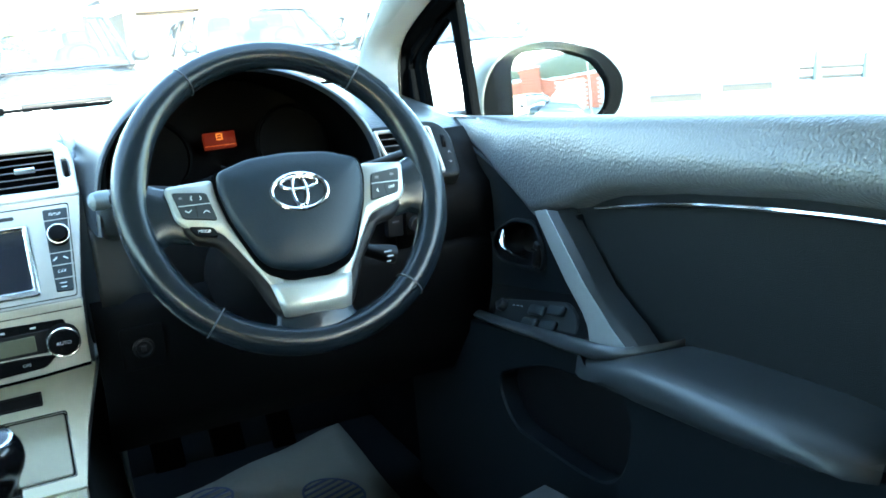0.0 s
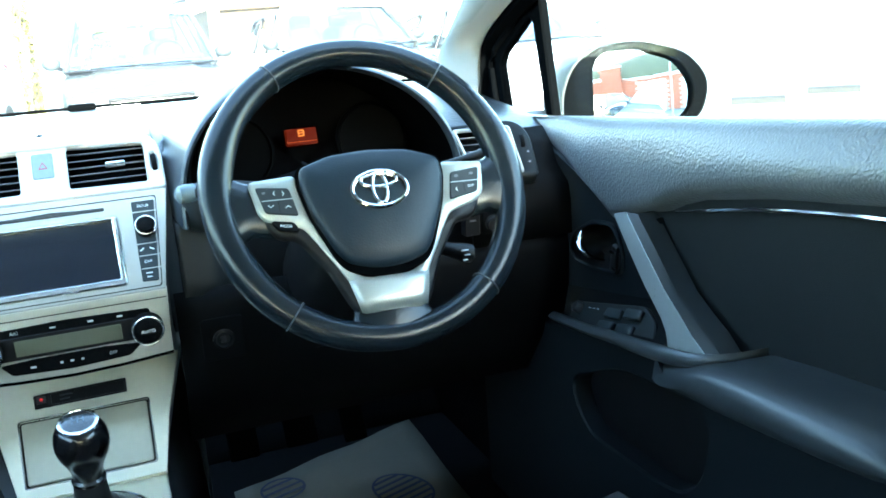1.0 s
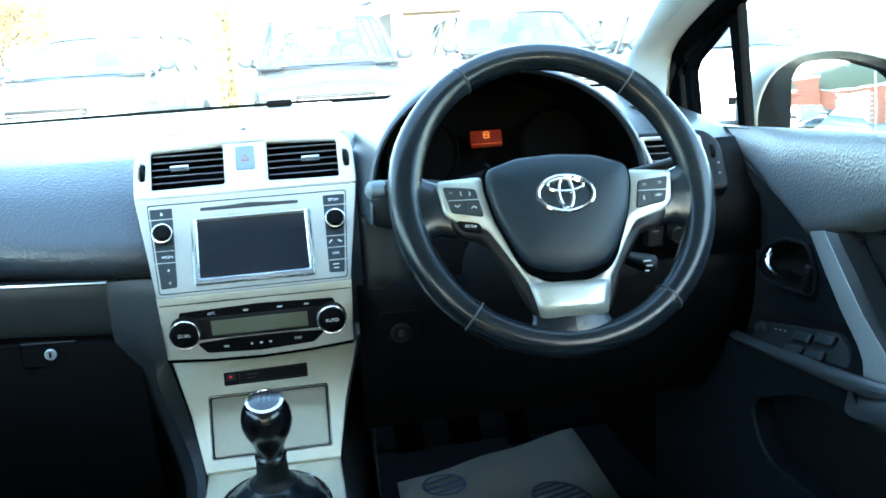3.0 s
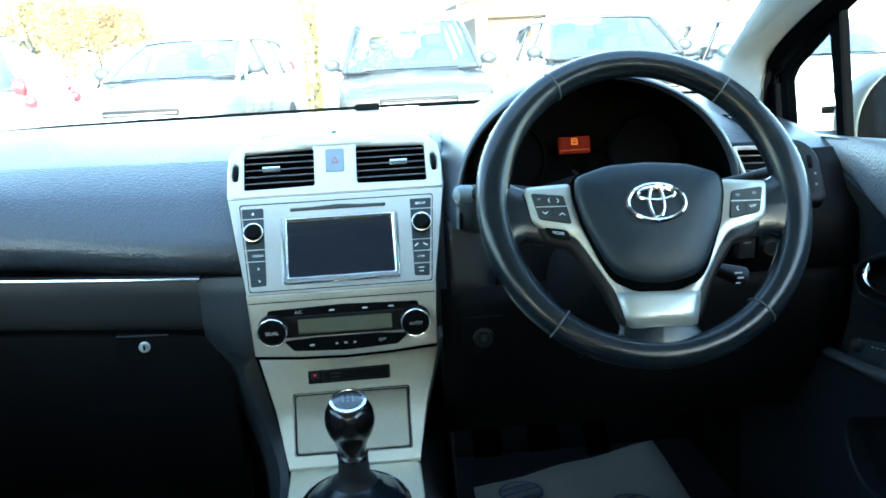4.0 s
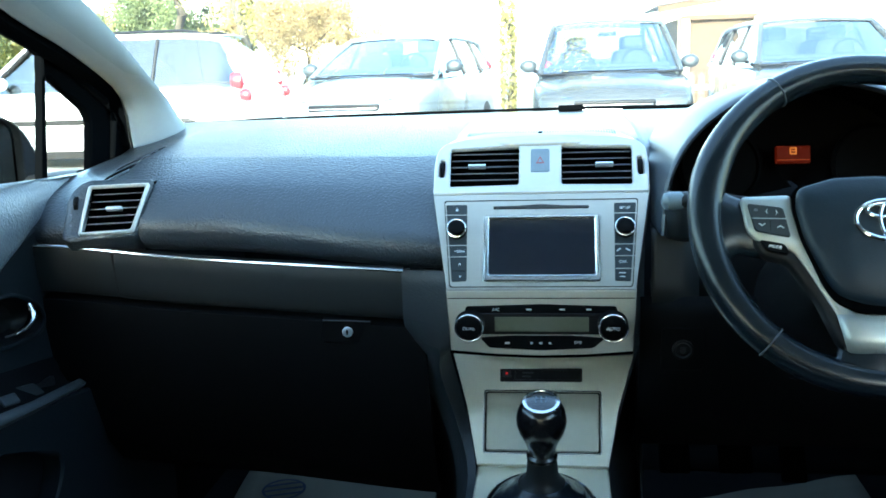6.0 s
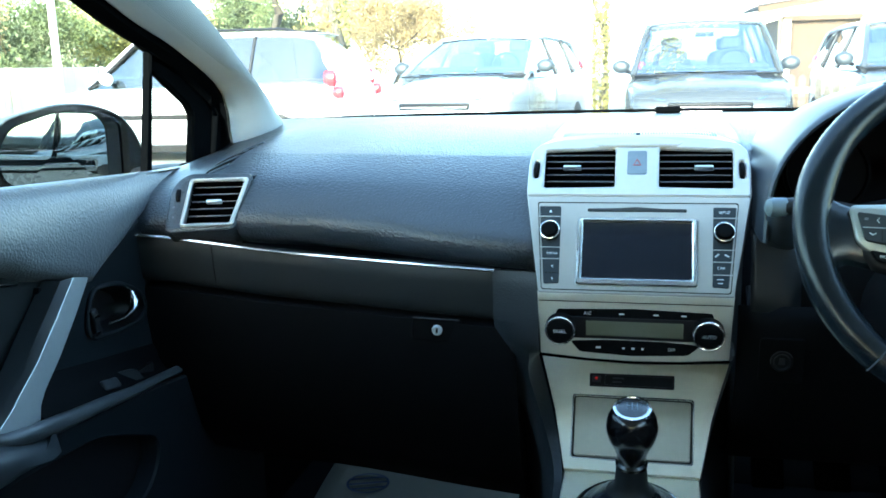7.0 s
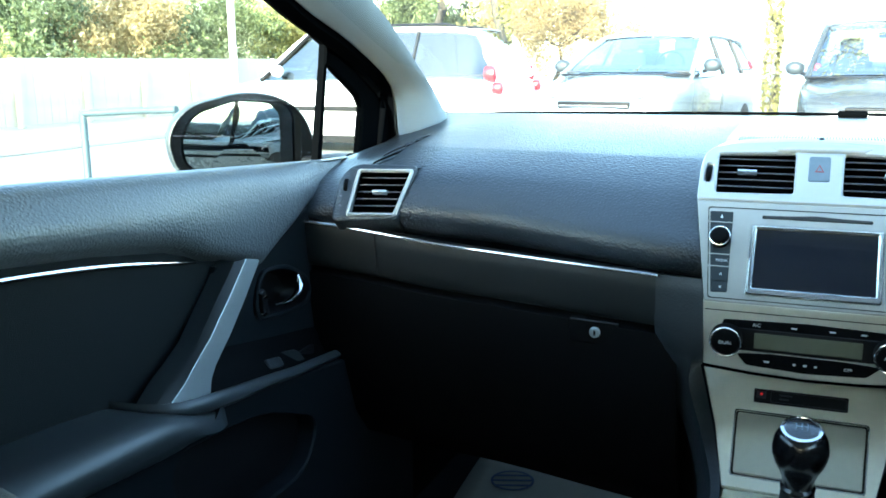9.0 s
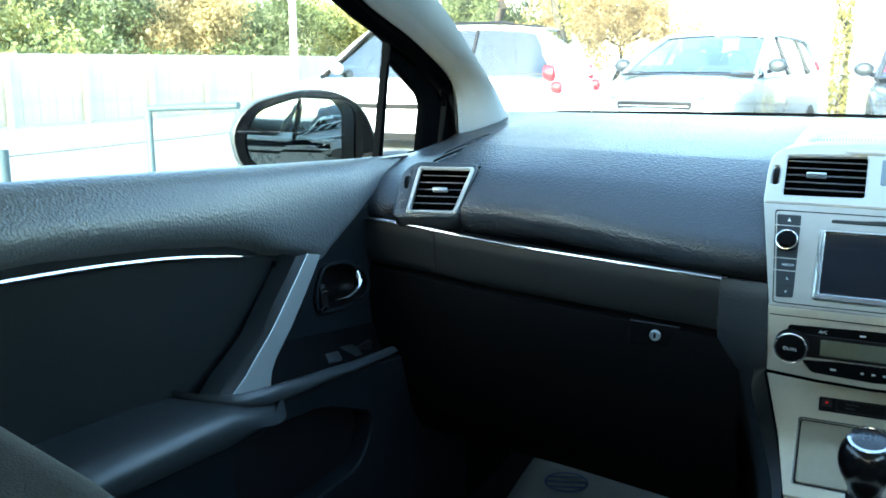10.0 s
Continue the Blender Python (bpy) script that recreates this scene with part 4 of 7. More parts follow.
# passenger's chrome strip, glove box panel and lid

def ledge(x, dy, dz):
    """A point of the ledge under the passenger's dashboard, dy behind and dz above its chrome strip."""
    near, far = 1.165 + 0.03 * ease(-0.45, -0.70, x), 1.206 - 0.042 * ease(-0.48, -0.15, x) - 0.016 * ease(0.42, 0.58, -x)
    k = (far - 0.017) / (near - 0.017)
    return (max(-0.738, 0.03 + (x - 0.03) * k), far + dy, 1.2155 - (1.2155 - 0.946 - rise(x)) * k + dz)


part("chrome_strip", tube(bmesh.new(), [ledge(x, 0, 0) for x in np.linspace(-0.182, -0.732, 26)], 0.0022, 8), M_BRIGHT, dash, "thin chrome strip along the dashboard")
rows = [[ledge(x, dy, dz) for x in np.linspace(-0.185, -0.735, 28)] for dy, dz in ((0.03, -0.001), (0.004, -0.001), (0.002, -0.004), (0.003, -0.022), (0.006, -0.052), (0.009, -0.066), (0.013, -0.071), (0.05, -0.073))]
part("trim_panel", grid(bmesh.new(), rows), M_TRIM, dash, "smooth dark trim panel above the glove box", 50)
part("panel_seam", tube(bmesh.new(), [ledge(-0.600, dy, dz) for dy, dz in ((0.0015, -0.005), (0.0025, -0.022), (0.0055, -0.052), (0.008, -0.064))], 0.0009, 6, up=(1, 0, 0)), M_BLACK, dash)
lid_rows = []
for dz, dy in ((0.0, 0.06), (0.0, 0.018), (-0.004, 0.011), (-0.05, 0.010), (-0.15, 0.028), (-0.24, 0.06), (-0.29, 0.10), (-0.31, 0.18), (-0.32, 0.5)):
    lid_rows.append([ledge(x, dy, dz - 0.078) for x in np.linspace(-0.155, -0.735, 22)])
# Near-black colour stands in for shade low on the passenger's side.
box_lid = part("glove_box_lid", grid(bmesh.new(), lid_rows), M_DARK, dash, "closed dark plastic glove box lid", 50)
m = frame_at((-0.268, 1.183, 0.855), (1, 0, -0.03), (0, -0.05, 1))
part("latch", slab(rect(0.070, 0.034, 0, 0, 0.004), m, 0.012, chamfer=0.002), M_DARK, box_lid, "black glove box latch")
part("latch_edge", slab(rect(0.066, 0.0016, 0, 0.0165), at(m, 0, 0, 0.001), 0.002, chamfer=0.0004), M_BUTTON, box_lid)
part("lock", lathe(bmesh.new(), [(0.0074, 0), (0.0074, 0.003), (0.0062, 0.0042), (0.003, 0.0040)], at(m, 0.002, 0.001), 24), M_HANDLE, box_lid, "round chrome key lock")
part("key_slot", slab(rect(0.0030, 0.007, 0.002, 0.001), at(m, 0, 0, 0.0046), 0.0006, chamfer=0.0001), M_BLACK, box_lid)
for i in range(5):
    part("mark", slab(rect(0.006, 0.0022, -0.538 + i * 0.0075, 0), frame_at((0, 1.2135, 0.992), (1, 0, -0.02), (0, 0.42, 1)), 0.0006, chamfer=0.0001), M_DARK, dash)


# ---- air vents at the dashboard's ends ----
def end_vent(s):
    thing = empty("air_vent", "rectangular air vent with a satin chrome surround", "air vent", (s * 0.6, 1.21, 1.03), "dashboard end vents")
    m = frame_at((0.598 if s > 0 else -0.6015, 1.205, 1.031 if s > 0 else 1.0258), (1, s * -0.26, 0), (0, 0.56, 0.83))
    L = lambda pts: [Vector((s * -x, y)) for x, y in pts]
    ring_o = round_corners(L([(-0.046, -0.037), (0.030, -0.037), (0.052, 0.040), (-0.034, 0.040)]), 0.006)
    ring_i = round_corners(L([(-0.0405, -0.032), (0.0255, -0.032), (0.0455, 0.0355), (-0.030, 0.0355)]), 0.004)
    part("surround", plate(bmesh.new(), ring_o, at(m, 0, 0, 0.006), 0.014, [ring_i], 0.002), M_SILVER, thing, "satin chrome surround")
    pod = round_corners(L([(-0.068, -0.046), (0.0325, -0.0415), (0.0565, 0.0480), (-0.042, 0.051), (-0.062, 0.028)]), [0.014, 0.008, 0.008, 0.022, 0.03], 6)
    # The driver's pod gets a darker colour in place of the shade on it.
    pod_part = part("pod", plate(bmesh.new(), pod, at(m, 0, 0, 0.002), 0.06, [[p * 1.03 for p in ring_i]], 0.003), M_DASH if s < 0 else M_LOWER, thing, "dark grey vent pod", 75)
    part("duct_wall", plate(bmesh.new(), [p * 1.028 for p in ring_i], at(m, 0, 0, 0.001), 0.05, [ring_i], 0.0004), M_RUBBER, thing)
    part("duct", slab([p * 1.02 for p in ring_i], at(m, 0, 0, -0.045), 0.004), M_RUBBER, thing)
    # Thin pale bars stand in for light on the edges of black vanes.
    for i in range(6):
        y = -0.026 + i * 0.0115
        x0, x1 = -0.039 + 0.15 * (y + 0.032), 0.026 + 0.29 * (y + 0.032)
        part("vane", block(at(m, s * -(x0 + x1) / 2, y, -0.010) @ pose(0, 0, 0, 27), ((x1 - x0), 0.0014, 0.006), 0.0004, 1), M_VANE, thing)
    part("slider", block(at(m, s * -0.002, 0.003, 0.001), (0.022, 0.0045, 0.010), 0.0015, 2), M_HANDLE, thing, "silver vane slider")
    part("thumbwheel", lathe(bmesh.new(), [(0.011, -0.003), (0.012, -0.002), (0.012, 0.002), (0.011, 0.003)], at(m, s * 0.050, 0.014, -0.004) @ pose(0, 0, 0, 0, 90, 0), 24), M_DARK, pod_part)
    for y in (-0.004, -0.020):
        part("mark", slab(rect(0.003, 0.003, s * 0.056, y), at(m, 0, 0, 0.0024), 0.0006, chamfer=0.0001), M_VANE, pod_part)
    demist = empty("demister_vent", "small black slotted demister vent", "air vent", (s * 0.65, 1.38, 1.07), "demister vents")
    patch = [[dash_skin(s * (0.637 + 0.017 * a), y - 0.014 * a, 0.0015) for a in (-1, -0.5, 0, 0.5, 1)] for y in np.linspace(1.292, 1.420, 12)]
    thick(part("grille", grid(bmesh.new(), patch), M_RUBBER, demist, "black slotted grille"), 0.004, -1)
    for y in np.linspace(1.292, 1.420, 5):
        bar = [[dash_skin(s * (0.637 + 0.0185 * a), y + k - 0.014 * a, 0.0021) for a in (-1, -0.5, 0, 0.5, 1)] for k in (-0.005, 0, 0.005)]
        thick(part("fin", grid(bmesh.new(), bar), M_DASH, demist), 0.002, -1)


end_vent(-1)
end_vent(1)


# ---- centre stack ----
stack = empty("centre_stack", "silver centre stack with vents, audio and climate panels", "centre console", (0, 1.2, 0.9))
SV = frame_at((0, 1.213, 1.040), (1, 0, 0), (0, 0.062, 0.060))
SA = frame_at((0, 1.145, 0.925), (1, 0, 0), (0, 0.068, 0.115))
SC = frame_at((0, 1.155, 0.833), (1, 0, 0), (0, -0.010, 0.092))
SL = frame_at((0, 1.155, 0.700), (1, 0, 0), (0, 0.050, 0.060))
vent_hole = [round_corners([(s * 0.0285, 0.0165), (s * 0.1225, 0.0145), (s * 0.1245, 0.0795), (s * 0.0290, 0.0835)], 0.004) for s in (-1, 1)]
slot_hole = [rect(0.007, 0.030, s * 0.1345, 0.046, 0.003) for s in (-1, 1)]
top_edge = [(-0.1445, 0.001), (0.1445, 0.001), (0.1455, 0.055), (0.1430, 0.078), (0.132, 0.092), (0.105, 0.099), (0.05, 0.1035), (-0.05, 0.1035), (-0.105, 0.099), (-0.132, 0.092), (-0.1430, 0.078), (-0.1455, 0.055)]
bezel = part("vent_bezel", plate(bmesh.new(), round_corners(top_edge, 0.006, 3), SV, 0.006, vent_hole + slot_hole, 0.002), M_SILVER, stack, "silver bezel round the centre vents")
for s, hole in zip((-1, 1), vent_hole):
    cx = s * 0.0765
    vent = part("centre_vent", slab([Vector((cx + (p.x - cx) * 1.02, p.y)) for p in hole], at(SV, 0, 0, -0.040), 0.004), M_RUBBER, stack, "black centre air vent")
    part("vent_wall", plate(bmesh.new(), [Vector((cx + (p.x - cx) * 1.03, 0.049 + (p.y - 0.049) * 1.04)) for p in hole], at(SV, 0, 0, -0.003), 0.04, [hole], 0.0005), M_RUBBER, vent)
    # Pale bars again draw the lit front edges of the vanes.
    for i in range(6):
        part("vane", block(at(SV, cx, 0.0205 + 0.0115 * i, -0.010) @ pose(0, 0, 0, 37), (0.0935, 0.0014, 0.006), 0.0004, 1), M_VANE, vent)
    part("slider", block(at(SV, cx + s * 0.010, 0.0495, -0.002), (0.024, 0.0034, 0.009), 0.0012, 2), M_HANDLE, vent, "silver vane slider")
    part("thumbwheel", lathe(bmesh.new(), [(0.0135, -0.0028), (0.0145, -0.002), (0.0145, 0.002), (0.0135, 0.0028)], at(SV, s * 0.1345, 0.046, -0.010) @ pose(0, 0, 0, 0, 90, 0), 28), M_DARK, stack)
part("hazard_button", slab(rect(0.0265, 0.0425, 0, 0.0570, 0.004), at(SV, 0, 0, 0.001), 0.006, chamfer=0.0015), M_HAZARD, stack, "pale slate hazard warning button")
part("hazard_mark", plate(bmesh.new(), tri(0.0075, 0, 0.056, math.pi / 2), at(SV, 0, 0, 0.0013), 0.0006, [tri(0.0048, 0, 0.056, math.pi / 2)], 0.0001), M_RED_PRINT, stack, "red warning triangle")
for i in range(56):
    a = -0.104 + 0.0038 * i
    y = 1.300 + 0.010 * (a / 0.11) ** 2
    part("speaker_rib", block(pose(a, y + 0.016, 1.1155 - 0.010 * abs(a / 0.128) ** 4, 4), (0.0016, 0.030, 0.002), 0.0004, 1), M_HAZARD, bezel)
part("sunlight_sensor", lathe(bmesh.new(), [(0.004, 0), (0.004, 0.003), (0.002, 0.0045)], pose(0.0, 1.300, 1.1115), 14), M_BLACK, stack)
hood_rows = []
for y, z, w in ((1.30, 1.1135, 0.128), (1.35, 1.1165, 0.112), (1.45, 1.1160, 0.085), (1.56, 1.112, 0.06)):
    hood_rows.append([(w * x, y + 0.012 * x * x, z - 0.012 * abs(x) ** 4) for x in np.linspace(-1, 1, 15)])
thick(part("stack_hood", grid(bmesh.new(), hood_rows), M_DASH, stack, "grained hood over the centre vents", 60), 0.004, -1)
bezel_rows = [[(w * x, y + 0.012 * x * x, z + 0.001 - 0.012 * abs(x) ** 4) for x in np.linspace(-1, 1, 15)] for y, z, w in ((1.272, 1.098, 0.138), (1.278, 1.105, 0.137), (1.285, 1.109, 0.134), (1.30, 1.1135, 0.129), (1.338, 1.1162, 0.116))]
thick(part("bezel_top", grid(bmesh.new(), bezel_rows), M_SILVER, stack, "rounded silver top edge of the bezel", 60), 0.004, -1)

# audio panel
side_edge = [(-0.1215, -0.001), (0.1215, -0.001), (0.1435, 0.133), (-0.1435, 0.133)]
screen_hole = rect(0.152, 0.092, 0.002, 0.0565, 0.004)
# Darker copy of the brushed metal, for how light falls on this panel.
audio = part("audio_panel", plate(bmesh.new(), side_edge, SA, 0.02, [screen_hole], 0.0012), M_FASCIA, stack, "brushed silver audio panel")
line = [(-0.118, 0.003), (0.118, 0.003), (0.1285, 0.1245), (-0.1285, 0.1245)]
part("panel_groove", plate(bmesh.new(), round_corners(line, 0.004), at(SA, 0, 0, 0.0006), 0.001, [round_corners([(x * 0.9915, 0.0012 + y * 0.981) for x, y in line], 0.004)], 0.0002), M_DARK, audio)
part("screen_frame", plate(bmesh.new(), rect(0.152, 0.092, 0.002, 0.0565, 0.005), at(SA, 0, 0, 0.003), 0.012, [rect(0.138, 0.0775, 0.002, 0.0585, 0.002)], 0.002), M_BRIGHT, audio, "bright silver screen frame")
part("screen", slab(rect(0.142, 0.081, 0.002, 0.0585), at(SA, 0, 0, -0.001), 0.004), M_SCREEN, audio, "unlit dark touch screen")
part("disc_slot", slab(round_corners([(-0.062, 0.1112), (0.064, 0.1112), (0.064, 0.1158), (0.032, 0.1163), (0.001, 0.1183), (-0.030, 0.1163), (-0.062, 0.1158)], 0.0012), at(SA, 0, 0, 0.001), 0.004), M_GLOSSBLACK, audio, "black disc slot")
for s in (-1, 1):
    keys = [(s * 0.0955, 0.0115), (s * 0.1150, 0.0105), (s * 0.1255, 0.1185), (s * 0.0970, 0.1185)]
    column = part("key_column", slab(round_corners(keys, 0.002), at(SA, 0, 0, 0.0012), 0.005), M_KEY, audio, "dark grey column of audio keys")
    for y in (0.1035, 0.0605, 0.0445, 0.0275)[:3 if s < 0 else 4]:
        w = 0.0225 + 0.09 * (y - 0.0115)
        part("key_line", slab(rect(w, 0.0011, s * (0.0962 + w / 2), y), at(SA, 0, 0, 0.0018), 0.0007, chamfer=0.0002), M_SILVER, column)
    knob = at(SA, s * 0.110, 0.0825, 0.0012)
    part("volume_knob", lathe(bmesh.new(), [(0.0108, 0), (0.0104, 0.0105), (0.0096, 0.0122), (0.0085, 0.0128), (0.002, 0.0128)], knob, 36), M_DARK, column, "round dark audio knob")
    part("knob_ring", tube(bmesh.new(), [knob @ Vector((0.0120 * math.cos(t), 0.0120 * math.sin(t), 0.0075)) for t in np.linspace(0, 2 * math.pi, 40, endpoint=False)], 0.0012, 8, closed=True, up=SA.to_3x3() @ Vector((0, 0, 1))), M_BRIGHT, column, "bright ring")
    part("knob_skirt", lathe(bmesh.new(), [(0.0130, 0), (0.0126, 0.0072), (0.0106, 0.0078)], knob, 36), M_DARK, column)
    if s < 0:
        part("mark", slab(tri(0.0026, -0.1105, 0.111, math.pi / 2), at(SA, 0, 0, 0.0018), 0.0006, chamfer=0.0001), M_PRINT, column)
        lettering("lettering", "MEDIA", at(SA, -0.1055, 0.0520, 0.0014), 0.0048, column)
        part("key_gap", slab(rect(0.020, 0.0008, -0.1050, 0.0255), at(SA, 0, 0, 0.0016), 0.0006, chamfer=0.0001), M_BLACK, column)
        lettering("lettering", "^", at(SA, -0.105, 0.033, 0.0014), 0.008, column)
        lettering("lettering", "v", at(SA, -0.104, 0.018, 0.0014), 0.007, column)
    else:
        lettering("lettering", "SETUP", at(SA, 0.1105, 0.1110, 0.0014), 0.0050, column)
        lettering("lettering", "CAR", at(SA, 0.1060, 0.0365, 0.0014), 0.0050, column)
        part("mark", block(at(SA, 0.1010, 0.0530, 0.0016) @ pose(0, 0, 0, 0, 0, 40), (0.006, 0.0016, 0.0006), 0), M_PRINT, column)
        part("mark", block(at(SA, 0.1130, 0.0530, 0.0016) @ pose(0, 0, 0, 0, 0, -30), (0.006, 0.0016, 0.0006), 0), M_PRINT, column)
        part("mark", block(at(SA, 0.1050, 0.0215, 0.0016), (0.008, 0.0011, 0.0006), 0), M_PRINT, column)
        part("mark", block(at(SA, 0.1050, 0.0165, 0.0016), (0.006, 0.0011, 0.0006), 0), M_PRINT, column)

# climate panel
climate_edge = [(-0.1195, 0.006), (-0.06, 0.001), (0, -0.001), (0.06, 0.001), (0.1195, 0.006), (0.1225, 0.0915), (-0.1225, 0.0915)]
# Mid tone of the brushed metal; the panel's light is in the colour.
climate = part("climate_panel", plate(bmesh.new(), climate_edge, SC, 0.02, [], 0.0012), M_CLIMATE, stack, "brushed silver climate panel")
part("shadow_gap", slab(rect(0.240, 0.0012, 0, 0.0805), at(SC, 0, 0, 0.0005), 0.001, chamfer=0.0002), M_DARK, climate)
gap = [(-0.1205, 0.007), (-0.06, 0.0022), (0, 0.0002), (0.06, 0.0022), (0.1205, 0.007), (0.1195, 0.0015), (0.06, -0.0030), (0, -0.0050), (-0.06, -0.0030), (-0.1195, 0.0015)]
part("lower_gap", slab(gap, at(SC, 0, 0, -0.0008), 0.012, chamfer=0.0003), M_RUBBER, climate, "dark gap under the climate panel")
strip_top = part("key_strip", slab(round_corners([(-0.100, 0.0585), (0.100, 0.0575), (0.097, 0.0695), (0, 0.0725), (-0.097, 0.0695)], 0.003), at(SC, 0, 0, 0.001), 0.004), M_DARK, climate, "dark strip of climate keys")
body = part("display_body", slab(round_corners([(-0.083, 0.030), (0.084, 0.030), (0.084, 0.060), (-0.083, 0.060)], 0.003), at(SC, 0, 0, 0.0018), 0.005), M_BLACK, climate, "black climate display surround")
part("display", slab(rect(0.122, 0.0205, 0.001, 0.0448, 0.001), at(SC, 0, 0, 0.0024), 0.002, chamfer=0.0003), M_LCD, body, "unlit olive display")
keys = part("lower_keys", slab(round_corners([(-0.080, 0.0255), (-0.068, 0.0110), (0, 0.0075), (0.068, 0.0110), (0.084, 0.0255), (0.04, 0.0285), (-0.04, 0.0285)], 0.004), at(SC, 0, 0, 0.0024), 0.005), M_DARK, climate, "dark curved row of climate keys")
lettering("lettering", "A/C", at(SC, -0.058, 0.0650, 0.0013), 0.0058, strip_top)
for x in (-0.015, 0.028, 0.062):
    part("mark", block(at(SC, x, 0.0652, 0.0014), (0.0065, 0.0018, 0.0006), 0), M_PRINT, strip_top)
for x, w in ((-0.044, 0.008), (-0.012, 0.004), (0.0, 0.005), (0.012, 0.004)):
    part("mark", block(at(SC, x, 0.0185, 0.0027), (w * 0.8, 0.0022, 0.0006), 0), M_PRINT, keys)
lettering("lettering", "OFF", at(SC, 0.048, 0.0190, 0.0027), 0.0055, keys)
for s, word in ((-1, "DUAL"), (1, "AUTO")):
    m = at(SC, s * 0.0925, 0.0450, 0.001)
    dial_knob = part("climate_knob", lathe(bmesh.new(), [(0.0172, 0), (0.0168, 0.0150), (0.0160, 0.0165), (0.0150, 0.0170), (0.0040, 0.0170), (0.001, 0.0170)], m, 44), M_DARK, climate, "black climate knob lettered %s" % word)
    part("knob_body", lathe(bmesh.new(), [(0.0196, 0), (0.0194, 0.0135), (0.0170, 0.0145)], m, 44), M_DARK, dial_knob)
    part("knob_ring", tube(bmesh.new(), [m @ Vector((0.0183 * math.cos(t), 0.0183 * math.sin(t), 0.0146)) for t in np.linspace(0, 2 * math.pi, 48, endpoint=False)], 0.0012, 8, closed=True, up=SC.to_3x3() @ Vector((0, 0, 1))), M_BRIGHT, dial_knob, "bright knob ring")
    lettering("lettering", word, at(m, 0, 0, 0.0172), 0.0062, dial_knob)

# lower console face
low_edge = [(-0.088, -0.022), (0.088, -0.022), (0.104, 0.058), (0.128, 0.140), (0.128, 0.150), (-0.128, 0.150), (-0.128, 0.140), (-0.104, 0.058)]
cover_hole = round_corners([(-0.0785, -0.0050), (0.0775, -0.0050), (0.0795, 0.0815), (-0.0795, 0.0815)], 0.004)
# Brightest copy of the brushed metal, lifted in place of light.
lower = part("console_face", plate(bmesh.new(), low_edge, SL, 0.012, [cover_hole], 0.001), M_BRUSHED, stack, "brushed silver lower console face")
part("cover_line", plate(bmesh.new(), round_corners([(-0.0805, -0.0068), (0.0795, -0.0068), (0.0815, 0.0832), (-0.0815, 0.0832)], 0.005), at(SL, 0, 0, 0.0006), 0.001, [cover_hole], 0.0003), M_BRIGHT, lower, "bright line round the tray cover")
part("cover_gap", slab([p * 1.03 for p in cover_hole], at(SL, 0, 0, -0.003), 0.004), M_BLACK, lower)
part("tray_cover", slab(round_corners([(-0.0762, -0.0026), (0.0752, -0.0026), (0.0772, 0.0790), (-0.0772, 0.0790)], 0.004), at(SL, 0, 0, 0.0004), 0.003, chamfer=0.0012), M_COVER, lower, "darker satin tray cover")
slot = part("indicator_slot", slab(round_corners([(-0.059, 0.0952), (0.055, 0.0958), (0.0555, 0.1160), (-0.0595, 0.1145)], 0.002), at(SL, 0, 0, 0.0008), 0.004), M_BLACK, lower, "black indicator strip")
part("belt_lamp", slab(rect(0.012, 0.010, -0.0500, 0.1065, 0.001), at(SL, 0, 0, 0.0014), 0.0008, chamfer=0.0002), M_BUTTON, slot)
part("lamp_spot", lathe(bmesh.new(), [(0.0019, 0), (0.0019, 0.0004), (0.0008, 0.0006)], at(SL, -0.0500, 0.1070, 0.0014), 14), M_RED_LAMP, slot, "lit red warning lamp")
part("frame_line", plate(bmesh.new(), rect(0.092, 0.0155, 0.0075, 0.1055, 0.001), at(SL, 0, 0, 0.0013), 0.0007, [rect(0.0905, 0.0140, 0.0075, 0.1055, 0.001)], 0.0001), M_BUTTON, slot)
for w, y in ((0.016, 0.1085), (0.012, 0.1030)):
    part("mark", block(at(SL, -0.028 + w / 2, y, 0.0012), (w, 0.0022, 0.0006), 0), M_BUTTON, slot)

